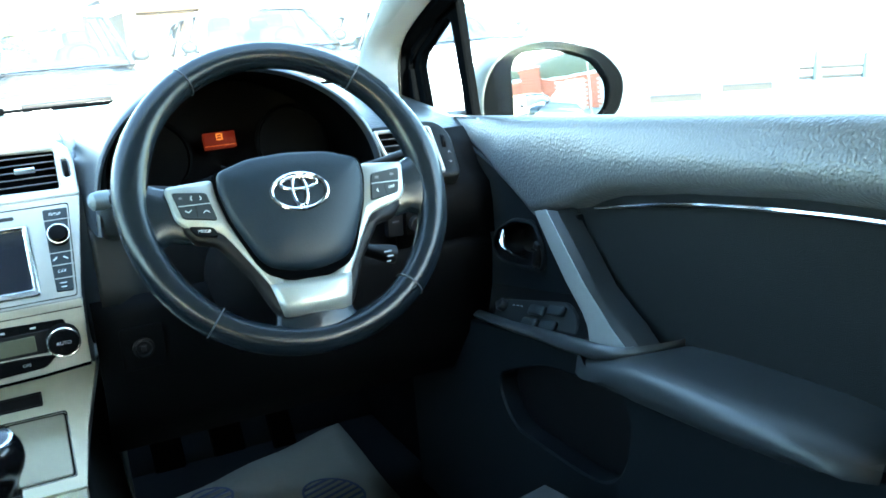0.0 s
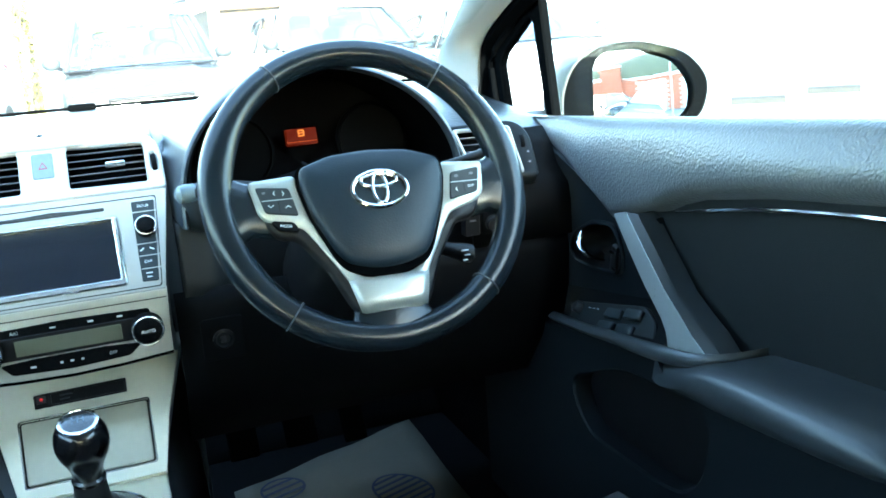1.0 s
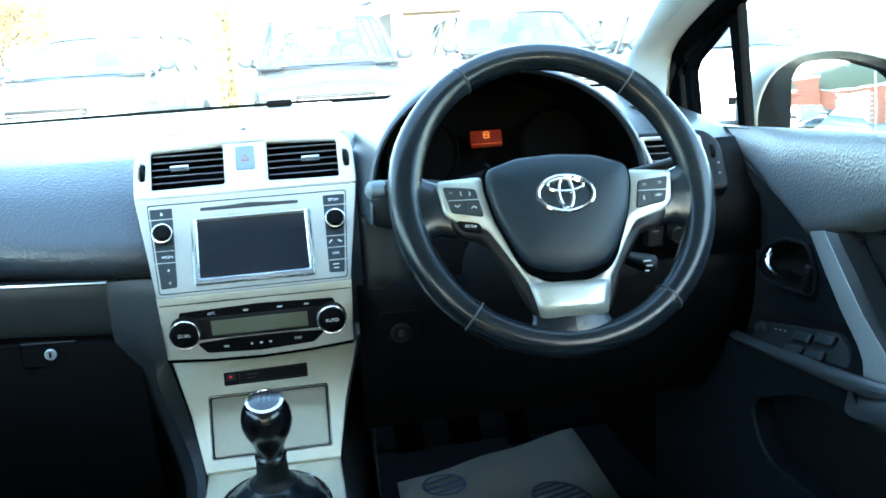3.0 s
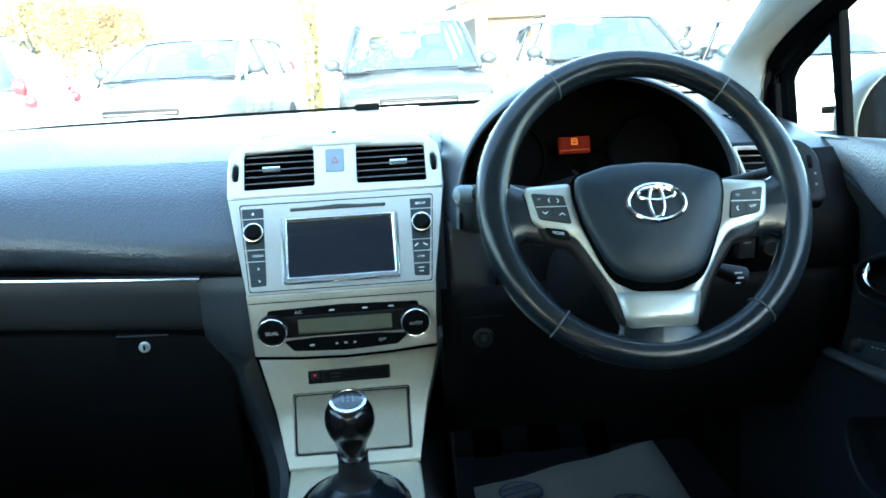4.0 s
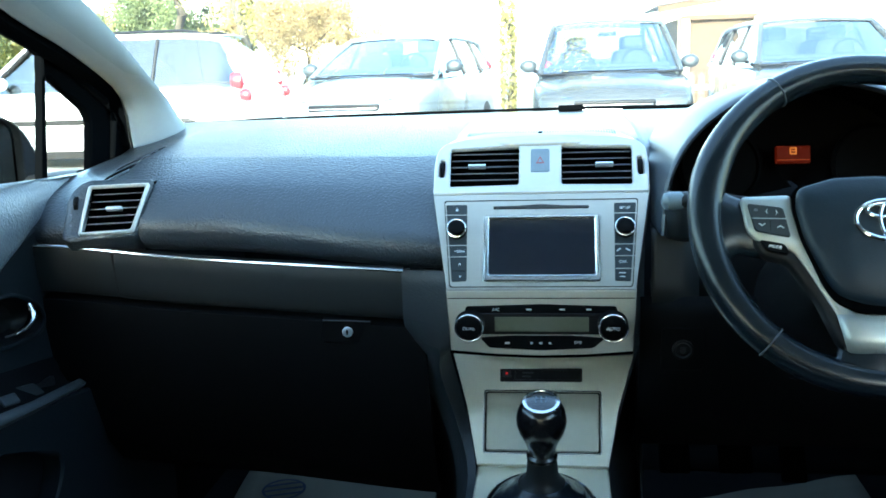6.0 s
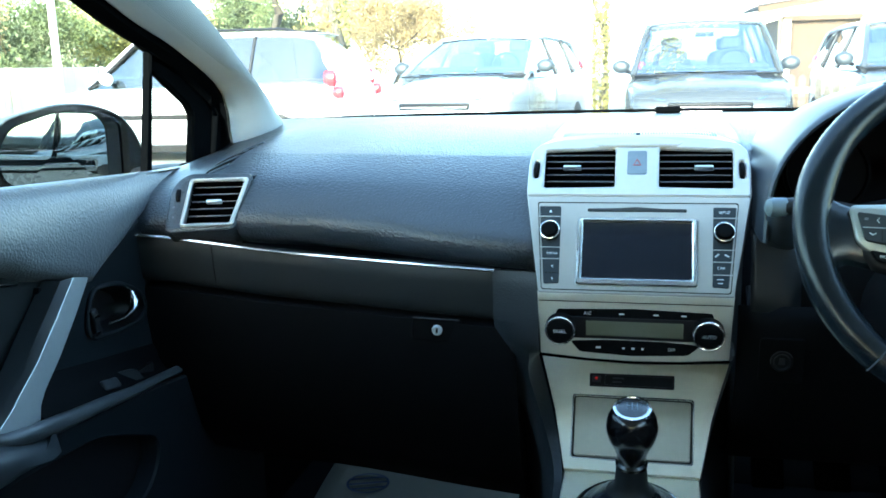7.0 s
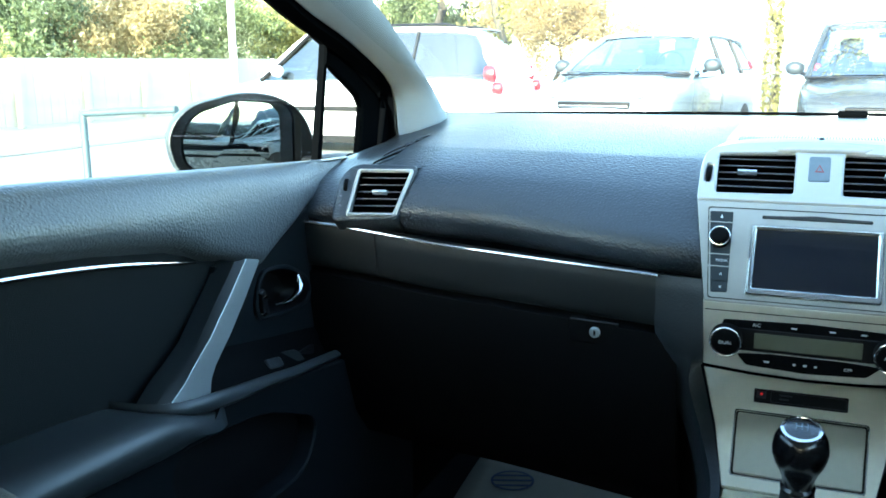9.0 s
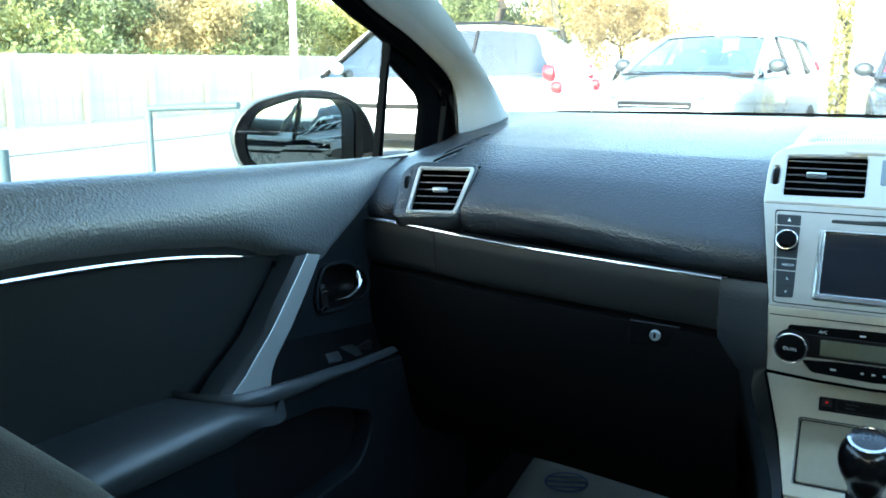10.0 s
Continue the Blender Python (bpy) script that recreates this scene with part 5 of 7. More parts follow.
# dark wings down both sides of the stack
for s in (-1, 1):
    wx = 0.188 if s < 0 else 0.150
    edge = [(s * 0.1205, 1.158, 0.840), (s * 0.132, 1.235, 0.815), (s * 0.108, 1.195, 0.745), (s * 0.0905, 1.145, 0.688), (s * 0.088, 1.08, 0.658), (s * 0.090, 0.95, 0.650)]
    mid = [(s * 0.134, 1.150, 0.845), (s * 0.137, 1.170, 0.80), (s * 0.118, 1.170, 0.735), (s * 0.101, 1.140, 0.685), (s * 0.098, 1.08, 0.663), (s * 0.100, 0.95, 0.655)]
    far = [(s * (wx - 0.004), 1.178 if s < 0 else 1.19, 0.86), (s * (wx - 0.016), 1.21, 0.79), (s * 0.140, 1.20, 0.72), (s * 0.120, 1.165, 0.665), (s * 0.112, 1.08, 0.635), (s * 0.112, 0.95, 0.625)]
    if s < 0:
        edge = [(s * 0.1265, 1.158, 0.947), (s * 0.1235, 1.150, 0.92)] + edge
        mid = [(s * 0.150, 1.163, 0.947), (s * 0.142, 1.156, 0.92)] + mid
        far = [(s * 0.1865, 1.1695, 0.9465), (s * 0.186, 1.170, 0.915)] + far
    else:
        edge = [(s * 0.1455, 1.225, 1.045), (s * 0.134, 1.180, 0.985), (s * 0.1225, 1.150, 0.925)] + edge
        mid = [(x + 0.003, y + 0.018, z) for x, y, z in edge]
        far = [(x + 0.007, y + 0.08, z - 0.008) for x, y, z in edge]
    edge, mid, far = curve(edge, 40), curve(mid, 40), curve(far, 40)
    deep = [Vector((p.x + s * 0.004, p.y + 0.10, p.z - 0.02)) for p in far]
    floor_edge = [Vector((s * 0.155, p.y + 0.12, 0.30 + 0.5 * max(0, p.z - 0.65))) for p in far]
    rows = [list(c) for c in zip(edge, mid, far, deep, floor_edge)]
    part("side_wing", grid(bmesh.new(), rows), M_WING, stack, "dark grey side of the stack", 60)

# tunnel console behind the stack
tunnel = empty("tunnel_console", "dark console between the seats with silver gear surround", "console", (0, 0.7, 0.3))
rows = [[(x, y, z) for x, z in ((-0.125, 0.30), (-0.115, 0.58), (-0.105, 0.640), (-0.09, 0.654), (0.09, 0.654), (0.105, 0.640), (0.115, 0.58), (0.125, 0.30))] for y in (1.02, 0.8, 0.5, 0.2, -0.3)]
part("body", grid(bmesh.new(), rows, caps=True), M_LOWER, tunnel)
SG = frame_at((0, 1.075, 0.6655), (1, 0, 0), (0, 1, 0.10))
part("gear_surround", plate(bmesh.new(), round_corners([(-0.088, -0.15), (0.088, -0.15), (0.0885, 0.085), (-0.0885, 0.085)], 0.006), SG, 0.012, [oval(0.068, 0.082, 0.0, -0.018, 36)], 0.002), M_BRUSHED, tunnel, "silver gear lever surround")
part("boot_ring", tube(bmesh.new(), [at(SG, 0, 0, 0.001) @ Vector((p.x, p.y, 0)) for p in oval(0.069, 0.083, 0.0, -0.018, 40)], 0.003, 8, closed=True), M_CHROME, tunnel, "bright ring round the gear boot")
rows = [[(x, y, z) for x, z in ((-0.11, 0.56), (-0.105, 0.70), (-0.085, 0.715), (0.085, 0.715), (0.105, 0.70), (0.11, 0.56))] for y in (0.55, 0.30, 0.05, -0.3)]
part("armrest", grid(bmesh.new(), rows, caps=True), M_LEATHER, tunnel, "padded centre armrest")

# gear lever
gear = empty("gear_lever", "black gear lever with chrome-topped knob and leather boot", "gear lever", (0, 1.06, 0.66))
axis = frame_at((0.002, 1.043, 0.735), (1, 0, 0), (0, 0.985, 0.17))
rows = []
for k, (r, h) in enumerate(((1.0, 0.0), (0.98, 0.010), (0.93, 0.017), (0.86, 0.021), (0.79, 0.026), (0.71, 0.029), (0.64, 0.034), (0.57, 0.037), (0.50, 0.043), (0.43, 0.046))):
    ring = []
    for j in range(33):
        a = 2 * math.pi * j / 32
        wob = 1 + (0.035 * math.sin(5 * a + k * 1.7) if 0 < k < 9 else 0)
        ring.append((0.001 * k / 9 + 0.067 * r * wob * math.cos(a), 1.057 - 0.010 * k / 9 + 0.080 * r * wob * math.sin(a), 0.660 + h))
    rows.append(ring)
part("boot", grid(bmesh.new(), rows), M_LEATHER, gear, "pleated black leather boot", 50)
part("collar", lathe(bmesh.new(), [(0.0320, -0.036), (0.0285, -0.032), (0.0225, -0.026), (0.0198, -0.018), (0.0186, -0.004), (0.0176, 0.010)], axis, 28), M_TRIM, gear, "dark grey stem collar")
knob = part("knob", lathe(bmesh.new(), [(0.0165, 0.004), (0.0190, 0.006), (0.0192, 0.010), (0.0168, 0.013), (0.0176, 0.022), (0.0215, 0.032), (0.0270, 0.043), (0.0300, 0.054), (0.0302, 0.062), (0.0284, 0.072), (0.0245, 0.080), (0.0215, 0.082)], axis, 36), M_GLOSSBLACK, gear, "rounded glossy black gear knob")
top = axis @ pose(0, 0, 0.0825, 8, 0, 0)
part("knob_ring", lathe(bmesh.new(), [(0.0256, -0.007), (0.0242, -0.001), (0.0220, 0.0025), (0.0190, 0.0035), (0.0180, 0.002)], top, 36), M_CHROME, knob, "chrome ring")
part("shift_plate", lathe(bmesh.new(), [(0.0183, 0.0), (0.0175, 0.003), (0.012, 0.0045), (0.001, 0.005)], top, 36), M_SCREEN, knob, "black shift pattern plate")
for x in (-0.006, 0, 0.006):
    part("mark", block(at(top, x, 0, 0.0052), (0.0007, 0.010, 0.0006), 0), M_HAZARD, knob)
part("mark", block(at(top, 0, 0, 0.0052), (0.012, 0.0007, 0.0006), 0), M_HAZARD, knob)


# ---- steering wheel ----
wheel = empty("steering_wheel", "black leather steering wheel with silver spokes and buttons", "steering wheel", (0.3525, 0.992, 1.039))
TILT_W = 27.5
SW = frame_at((0.3525, 0.992, 1.039), (1, 0, 0), (0, math.sin(radians(TILT_W)), math.cos(radians(TILT_W)))) @ pose(0, 0, 0, 0, 0, -2.0)
RIM = 0.1725
ring, radii = [], []
for i in range(96):
    a = 2 * math.pi * i / 96
    r = RIM
    low = max(0, -math.sin(a))
    if low > 0.80:
        r -= 0.001 * ease(0.80, 1.0, low)
    ring.append(SW @ Vector((r * math.cos(a), r * math.sin(a), 0)))
    grip = 0.0010 * math.cos(2 * a) + 0.0014 * math.exp(-((math.sin(a) - 0.25) / 0.2) ** 2)
    radii.append(0.0172 + grip)
rim = part("rim", tube(bmesh.new(), ring, radii, 20, closed=True, up=SW.to_3x3() @ Vector((0, 0, 1))), M_LEATHER, wheel, "black leather rim", 60)
for deg in (123, 52, 231, 312):
    a = radians(deg)
    c = SW @ Vector((RIM * math.cos(a), RIM * math.sin(a), 0))
    out, nrm = SW.to_3x3() @ Vector((math.cos(a), math.sin(a), 0)), SW.to_3x3() @ Vector((0, 0, 1))
    loop = [c + (out * math.cos(t) + nrm * math.sin(t)) * (0.0175 + 0.0010 * math.cos(2 * a) + 0.0014 * math.exp(-((math.sin(a) - 0.25) / 0.2) ** 2)) for t in np.linspace(0, 2 * math.pi, 24, endpoint=False)]
    part("seam", tube(bmesh.new(), loop, 0.0009, 6, closed=True, up=SW.to_3x3() @ Vector((-math.sin(a), math.cos(a), 0))), M_THREAD, rim, "stitched seam")
# leather bridges from rim to spokes
for s in (-1, 1):
    rows = []
    for x, y0, y1, t in ((0.168, -0.062, 0.046, 0.0145), (0.158, -0.054, 0.034, 0.0142), (0.148, -0.046, 0.026, 0.0140), (0.138, -0.041, 0.022, 0.0130), (0.120, -0.045, 0.018, 0.0115), (0.09, -0.047, 0.018, 0.010)):
        rows.append([SW @ Vector((s * x, (y0 + y1) / 2 + (y1 - y0) / 2 * math.sin(a), t * math.cos(a) - 0.003)) for a in np.linspace(0, 2 * math.pi, 21)])
    part("spoke_bridge", grid(bmesh.new(), rows), M_LEATHER, wheel, "leather spoke root", 60)
rows = []
for y, w, t in ((-0.170, 0.092, 0.0125), (-0.162, 0.062, 0.0140), (-0.155, 0.050, 0.0148), (-0.1435, 0.0440, 0.0150), (-0.11, 0.043, 0.0125)):
    rows.append([SW @ Vector((w * math.sin(a), y, t * math.cos(a) - 0.002)) for a in np.linspace(0, 2 * math.pi, 25)])
part("lower_bridge", grid(bmesh.new(), rows), M_LEATHER, wheel, "leather lower spoke root", 60)
# silver spokes, one frame of three arms
left_arm = [(-0.138, 0.018), (-0.086, 0.0215), (-0.078, -0.018), (-0.046, -0.080), (-0.032, -0.102), (0.0, -0.108)]
low_arm = [(0.0, -0.146), (-0.036, -0.1435), (-0.0375, -0.135), (-0.0465, -0.106), (-0.0755, -0.0570), (-0.0860, -0.0410), (-0.1220, -0.0300), (-0.1320, -0.0200)]
spoke = [(x, y) for x, y in left_arm] + [(-x, y) for x, y in left_arm[-2::-1]] + [(-x, y) for x, y in low_arm[::-1]] + low_arm[1:]
bm = plate(bmesh.new(), round_corners(spoke, 0.006, 3), at(SW, 0, 0, 0.0135), 0.012, [], 0.0025)
for s in (-1, 1):
    back = round_corners([(s * 0.126, -0.018), (s * 0.1245, -0.034), (s * 0.114, -0.0475), (s * 0.0925, -0.0510), (s * 0.0640, -0.0920), (s * 0.0455, -0.1340), (s * 0.038, -0.1440), (s * 0.030, -0.120), (s * 0.060, -0.060), (s * 0.085, -0.020)], 0.006, 3)
    part("arm_back", slab(back, at(SW, 0, 0, 0.0115), 0.014, chamfer=0.004), M_BLACK, wheel, "black outer edge of the spoke arm", 60)
spokes = part("spokes", bm, M_SPOKE, wheel, "satin silver spoke frame", 50)
rows = []
for y, h, w in ((-0.106, 0.0150, 0.046), (-0.114, 0.0160, 0.0445), (-0.128, 0.0162, 0.041), (-0.1425, 0.0145, 0.0375)):
    rows.append([SW @ Vector((w * x, y, h - 0.004 * x ** 4)) for x in np.linspace(-1, 1, 11)])
thick(part("lower_cover", grid(bmesh.new(), rows), M_SPOKE, wheel, "satin silver lower spoke cover", 60), 0.002)
# airbag pad, domed
pad_edge = round_corners([(-0.082, 0.026), (-0.045, 0.0385), (0, 0.0415), (0.045, 0.0385), (0.082, 0.026), (0.084, 0.005), (0.076, -0.030), (0.056, -0.074), (0.045, -0.088), (0.020, -0.0955), (0, -0.097), (-0.020, -0.0955), (-0.045, -0.088), (-0.056, -0.074), (-0.076, -0.030), (-0.084, 0.005)], 0.008, 3)
mid = Vector((0, -0.030))
gap = [Vector((p.x * 1.03, -0.030 + (p.y + 0.030) * (1.03 if p.y > -0.05 else 1.13))) for p in pad_edge]
part("pad_gap", slab(gap, at(SW, 0, 0, 0.0172), 0.010, chamfer=0.001), M_RUBBER, wheel, "dark gap round the airbag pad")
rings = [[SW @ Vector((mid.x + (p.x - mid.x) * k, mid.y + (p.y - mid.y) * k, h)) for p in pad_edge + pad_edge[:1]] for k, h in ((0.99, 0.0), (1.0, 0.012), (0.995, 0.019), (0.965, 0.0245), (0.90, 0.0275), (0.70, 0.0312), (0.40, 0.0335), (0.02, 0.0340))]
pad = part("airbag_pad", grid(bmesh.new(), rings), M_PAD, wheel, "dark grey domed airbag pad", 60)
# oval badge: plain bright rings
badge = at(SW, 0.0020, -0.0110, 0.0335)


def bright_ring(a, b, x, y, r, seg=40, turn=0.0):
    return tube(bmesh.new(), [badge @ Vector((x + a * math.cos(t), y + b * math.sin(t), 0.0005)) for t in np.linspace(0, 2 * math.pi, seg, endpoint=False)], r, 8, closed=True, up=SW.to_3x3() @ Vector((0, 0, 1)))


ob = part("badge", bright_ring(0.0315, 0.0205, 0, 0, 0.0028), M_CHROME, pad, "bright oval badge of plain rings")
part("badge_ring", bright_ring(0.0080, 0.0178, 0, 0.0008, 0.0024), M_CHROME, ob)
part("badge_ring", bright_ring(0.0205, 0.0072, 0, 0.0095, 0.0024), M_CHROME, ob)
for i, w in enumerate((0.022, 0.032)):
    part("embossed_mark", slab(rect(w, 0.004, 0.004, -0.052 - 0.008 * i, 0.001), at(SW, 0, 0, 0.0328 - 0.0012 * i), 0.0008, chamfer=0.0002), M_DARK, pad)
# buttons
for s in (-1, 1):
    block_edge = round_corners([(s * 0.1315, 0.0105), (s * 0.0950, 0.0065), (s * 0.0880, -0.0265), (s * 0.1240, -0.0200)], 0.004)
    part("button_block", slab(block_edge, at(SW, 0, 0, 0.0160), 0.004, chamfer=0.0012), M_KEY, spokes, "dark grey button block")
    if s < 0:
        strokes = [(-0.123, 0.0028, 0.0042, 0, 1), (-0.112, 0.0015, 0.0050, 90, 0), (-0.102, 0.0005, 0.0050, -90, 0), (-0.117, -0.0130, 0.007, 180, 0), (-0.0985, -0.0150, 0.007, 0, 0)]
    else:
        strokes = [(0.120, 0.0025, 0.0052, 0, 1), (0.101, 0.0008, 0.0052, 0, 1), (0.0985, -0.0150, 0.0050, 90, 0)]
        lettering("lettering", "DISP", at(SW, 0.1165, -0.0128, 0.0164) @ pose(0, 0, 0, 0, 0, 6), 0.0040, spokes)
    for x, y, w, turn, blot in strokes:
        if blot:
            part("mark", slab(oval(w * 0.5, w * 0.33, x, y, 14), at(SW, 0, 0, 0.0164), 0.0006, chamfer=0.0001), M_VANE, spokes)
            continue
        for k in (-1, 1):
            part("mark", block(at(SW, x, y, 0.0163) @ pose(0, 0, 0, 0, 0, turn) @ pose(k * w * 0.22, 0, 0, 0, 0, -k * 38), (w * 0.62, 0.0008, 0.0005), 0), M_PRINT, spokes)
    part("groove", slab(rect(0.034, 0.0010, s * 0.1095, -0.0062), at(SW, 0, 0, 0.0163), 0.0006, chamfer=0.0001), M_HANDLE, spokes)
    part("groove", slab(rect(0.0010, 0.0135, s * 0.1085, -0.0138), at(SW, 0, 0, 0.0163), 0.0006, chamfer=0.0001), M_BLACK, spokes)
part("mode_button", slab(round_corners([(-0.1205, -0.0290), (-0.094, -0.0335), (-0.090, -0.0455), (-0.1130, -0.0415)], 0.005), at(SW, 0, 0, 0.0165), 0.004, chamfer=0.0012), M_DARK, spokes, "black mode button")
lettering("lettering", "MODE", at(SW, -0.1045, -0.0370, 0.0167) @ pose(0, 0, 0, 0, 0, -8), 0.0046, spokes)
# back shell of the hub
part("hub_shell", lathe(bmesh.new(), [(0.045, -0.075), (0.062, -0.05), (0.075, -0.02), (0.078, 0.008)], at(SW, 0, -0.035, 0), 32), M_BLACK, wheel)

column = empty("steering_column", "black steering column shroud with control stalks", "steering column", (0.3525, 1.15, 0.97))
part("shroud", lathe(bmesh.new(), [(0.075, -0.24), (0.068, -0.12), (0.058, -0.055)], at(SW, 0, -0.030, 0), 28), M_BLACK, column)
st = curve([(0.27, 1.115, 1.035), (0.215, 1.10, 1.046), (0.180, 1.088, 1.048), (0.158, 1.080, 1.048)], 14)
stalk = part("stalk", tube(bmesh.new(), st, [0.008, 0.008, 0.008, 0.008, 0.0085, 0.009, 0.0095, 0.010, 0.0105, 0.011, 0.011, 0.011, 0.011, 0.010], 14, squash=0.9), M_BLACK, column, "black column stalk")
part("stalk_cap", tube(bmesh.new(), [(0.166, 1.083, 1.048), (0.156, 1.079, 1.048), (0.148, 1.076, 1.048), (0.144, 1.075, 1.048)], [0.0105, 0.0112, 0.0100, 0.004], 16), M_HAZARD, stalk, "pale grey stalk end")
st = curve([(0.43, 1.12, 1.025), (0.50, 1.12, 1.036), (0.535, 1.105, 1.045), (0.562, 1.095, 1.052)], 12)
part("stalk", tube(bmesh.new(), st, [0.008] * 6 + [0.0085, 0.009, 0.0095, 0.010, 0.0095, 0.006], 14, squash=0.7), M_BLACK, column, "black wiper stalk")
st = [(0.42, 1.06, 0.955), (0.47, 1.062, 0.935), (0.492, 1.062, 0.927), (0.500, 1.062, 0.925)]
stalk = part("stalk", tube(bmesh.new(), st, [0.008, 0.009, 0.0125, 0.012], 14), M_BLACK, column, "short black cruise stalk")
for i in range(3):
    part("mark", block(pose(0.487 + 0.003 * (i % 2), 1.0495, 0.934 - 0.0065 * i, -20, 0, 0), (0.010 - 0.002 * i, 0.0006, 0.0018), 0), M_PRINT, stalk)
cheek = [[Vector((0.158 + 0.05 * u, 1.178 - 0.014 * math.sin(math.pi * min(1, u * 1.3)) + 0.02 * v * v, 1.045 - 0.062 * v - 0.010 * u * v)) for u in np.linspace(0, 1, 7)] for v in np.linspace(0, 1, 8)]
thick(part("stalk_shroud", grid(bmesh.new(), cheek), M_WING, column, "dark grey shroud behind the stalk", 70), 0.004, 1)


# ---- seats ----
def seat(x0, y0, back_y, z0, label):
    thing = empty("front_seat", label, "car seat", (x0, y0, 0.30), "front seats")
    rows = []
    for y, zt, w in ((y0 - 0.02, z0 - 0.10, 0.235), (y0, z0 - 0.05, 0.25), (y0 - 0.05, z0 - 0.012, 0.255), (y0 - 0.15, z0, 0.26), (y0 - 0.35, z0 - 0.015, 0.26), (y0 - 0.52, z0 - 0.03, 0.26)):
        rows.append([(x0 + w * a, y, zt + b) for a, b in ((-1.0, -0.20), (-1.03, -0.06), (-1.0, -0.01), (-0.9, 0.012), (-0.75, 0.0), (-0.6, -0.022), (0, -0.028), (0.6, -0.022), (0.75, 0.0), (0.9, 0.012), (1.0, -0.01), (1.03, -0.06), (1.0, -0.20))])
    thick(part("cushion", grid(bmesh.new(), rows), M_SEAT, thing, "grey fabric seat cushion", 70), 0.02, -1)
    rows = []
    for t in np.linspace(0, 1, 14):
        y, z = back_y - 0.0 - 0.20 * t, z0 - 0.05 + 0.47 * t
        w = 0.24 - 0.02 * t - 0.13 * max(0, (t - 0.80) / 0.20) ** 2
        d = 0.075 - 0.025 * t
        rows.append([(x0 + w * math.copysign(abs(math.cos(a)) ** 0.5, math.cos(a)), y + d * math.copysign(abs(math.sin(a)) ** 0.7, math.sin(a)) + (0.025 * abs(math.cos(a)) if math.sin(a) > 0 else 0), z) for a in np.linspace(0, 2 * math.pi, 29)])
    end = rows[-1]
    cy = sum(p[1] for p in end) / len(end)
    rows.append([(x0 + (p[0] - x0) * 0.9, cy + (p[1] - cy) * 0.75, p[2] + 0.012) for p in end])
    rows.append([(x0 + (p[0] - x0) * 0.5, cy + (p[1] - cy) * 0.3, p[2] + 0.020) for p in end])
    part("backrest", grid(bmesh.new(), rows, caps=True), M_SEAT, thing, "grey fabric backrest", 70)
    ty, tz = back_y - 0.20, z0 + 0.42
    for s in (-1, 1):
        part("headrest_post", tube(bmesh.new(), [(x0 + s * 0.06, ty, tz - 0.02), (x0 + s * 0.06, ty - 0.01, tz + 0.10)], 0.006, 8), M_CHROME, thing)
    part("headrest", block(pose(x0, ty - 0.01, tz + 0.14, -8), (0.25, 0.09, 0.15), 0.04, 5), M_SEAT, thing, "grey fabric headrest")
    part("base", block(pose(x0, y0 - 0.28, z0 - 0.22), (0.44, 0.44, 0.26), 0.02), M_DARK, thing)


seat(0.352, 0.90, 0.14, 0.664, "grey fabric driver's seat with side bolsters")
seat(-0.474, 0.92, 0.42, 0.641, "grey fabric passenger's seat with side bolsters")


# ---- floor mats and pedals ----
def paper_mat(corner, along, down, label):
    a, u, v = Vector((*corner, 0.3435)), Vector((*along, 0)), Vector((*down, 0))
    thing = empty("paper_mat", label, "floor mat", (*corner, 0.34), "paper floor mats")
    rows = [[a + u * i / 11 + v * j / 9 + Vector((0, 0, 0.0025 + 0.0025 * math.sin(i * 1.3 + j * 0.9))) for i in range(12)] for j in range(10)]
    sheet = part("sheet", grid(bmesh.new(), rows), M_PAPER, thing, "creased white paper sheet", 70)
    thick(sheet, 0.0012, 0)
    return sheet


def printed_ring(sheet, x, y, a, b, stripes):
    m = pose(x, y, 0.3500, 0, 0, 20)
    part("printed_ring", plate(bmesh.new(), oval(a, b), m, 0.0006, [oval(a - 0.005, b - 0.005)], 0.0001), M_INK, sheet)
    for k in range(stripes):
        t = -1 + 2 * (k + 1) / (stripes + 1)
        w = 2 * a * math.sqrt(1 - t * t) - 0.01
        part("printed_bar", slab(rect(w, 0.007, 0, b * t), m, 0.0006, chamfer=0.0001), M_INK, sheet)


mat = paper_mat((0.632, 1.842), (-0.42, -0.151), (-0.016, -0.50), "white paper floor mat printed with footprints")
printed_ring(mat, 0.515, 1.535, 0.052, 0.075, 7)
printed_ring(mat, 0.303, 1.655, 0.045, 0.045, 3)
mat = paper_mat((-0.659, 1.811), (0.420, -0.004), (0.04, -0.50), "white paper floor mat with a printed ring")
printed_ring(mat, -0.553, 1.705, 0.046, 0.046, 3)
for x, y, w, h, label in ((0.235, 1.62, 0.055, 0.06, "black rubber clutch pedal"), (0.345, 1.62, 0.06, 0.055, "black rubber brake pedal"), (0.455, 1.66, 0.045, 0.12, "black rubber accelerator pedal")):
    pedal = empty("pedal", label, "pedal", (x, y, 0.34), "foot pedals")
    part("pad", block(pose(x, y, 0.48, -35), (w, 0.014, h), 0.004), M_RUBBER, pedal)
    part("arm", tube(bmesh.new(), [(x, y + 0.01, 0.48), (x, y + 0.16, 0.50), (x, 2.03, 0.72)], 0.008, 8), M_BLACK, pedal)


# ---- outside ----
rows = [[(x, y, 0) for x in (-400, -60, -20, 0, 20, 60, 400)] for y in (-400, -60, -20, 0, 20, 60, 400)]
tagged(part("ground", grid(bmesh.new(), rows), M_ASPHALT), "sunlit grey asphalt car park", "ground", kind="structure")


def paint(name, color, rough=0.25):
    return material(name, color, rough, 0.2, spot=0.03, spot_size=3, coat=0.7, rough_spot=0.03)


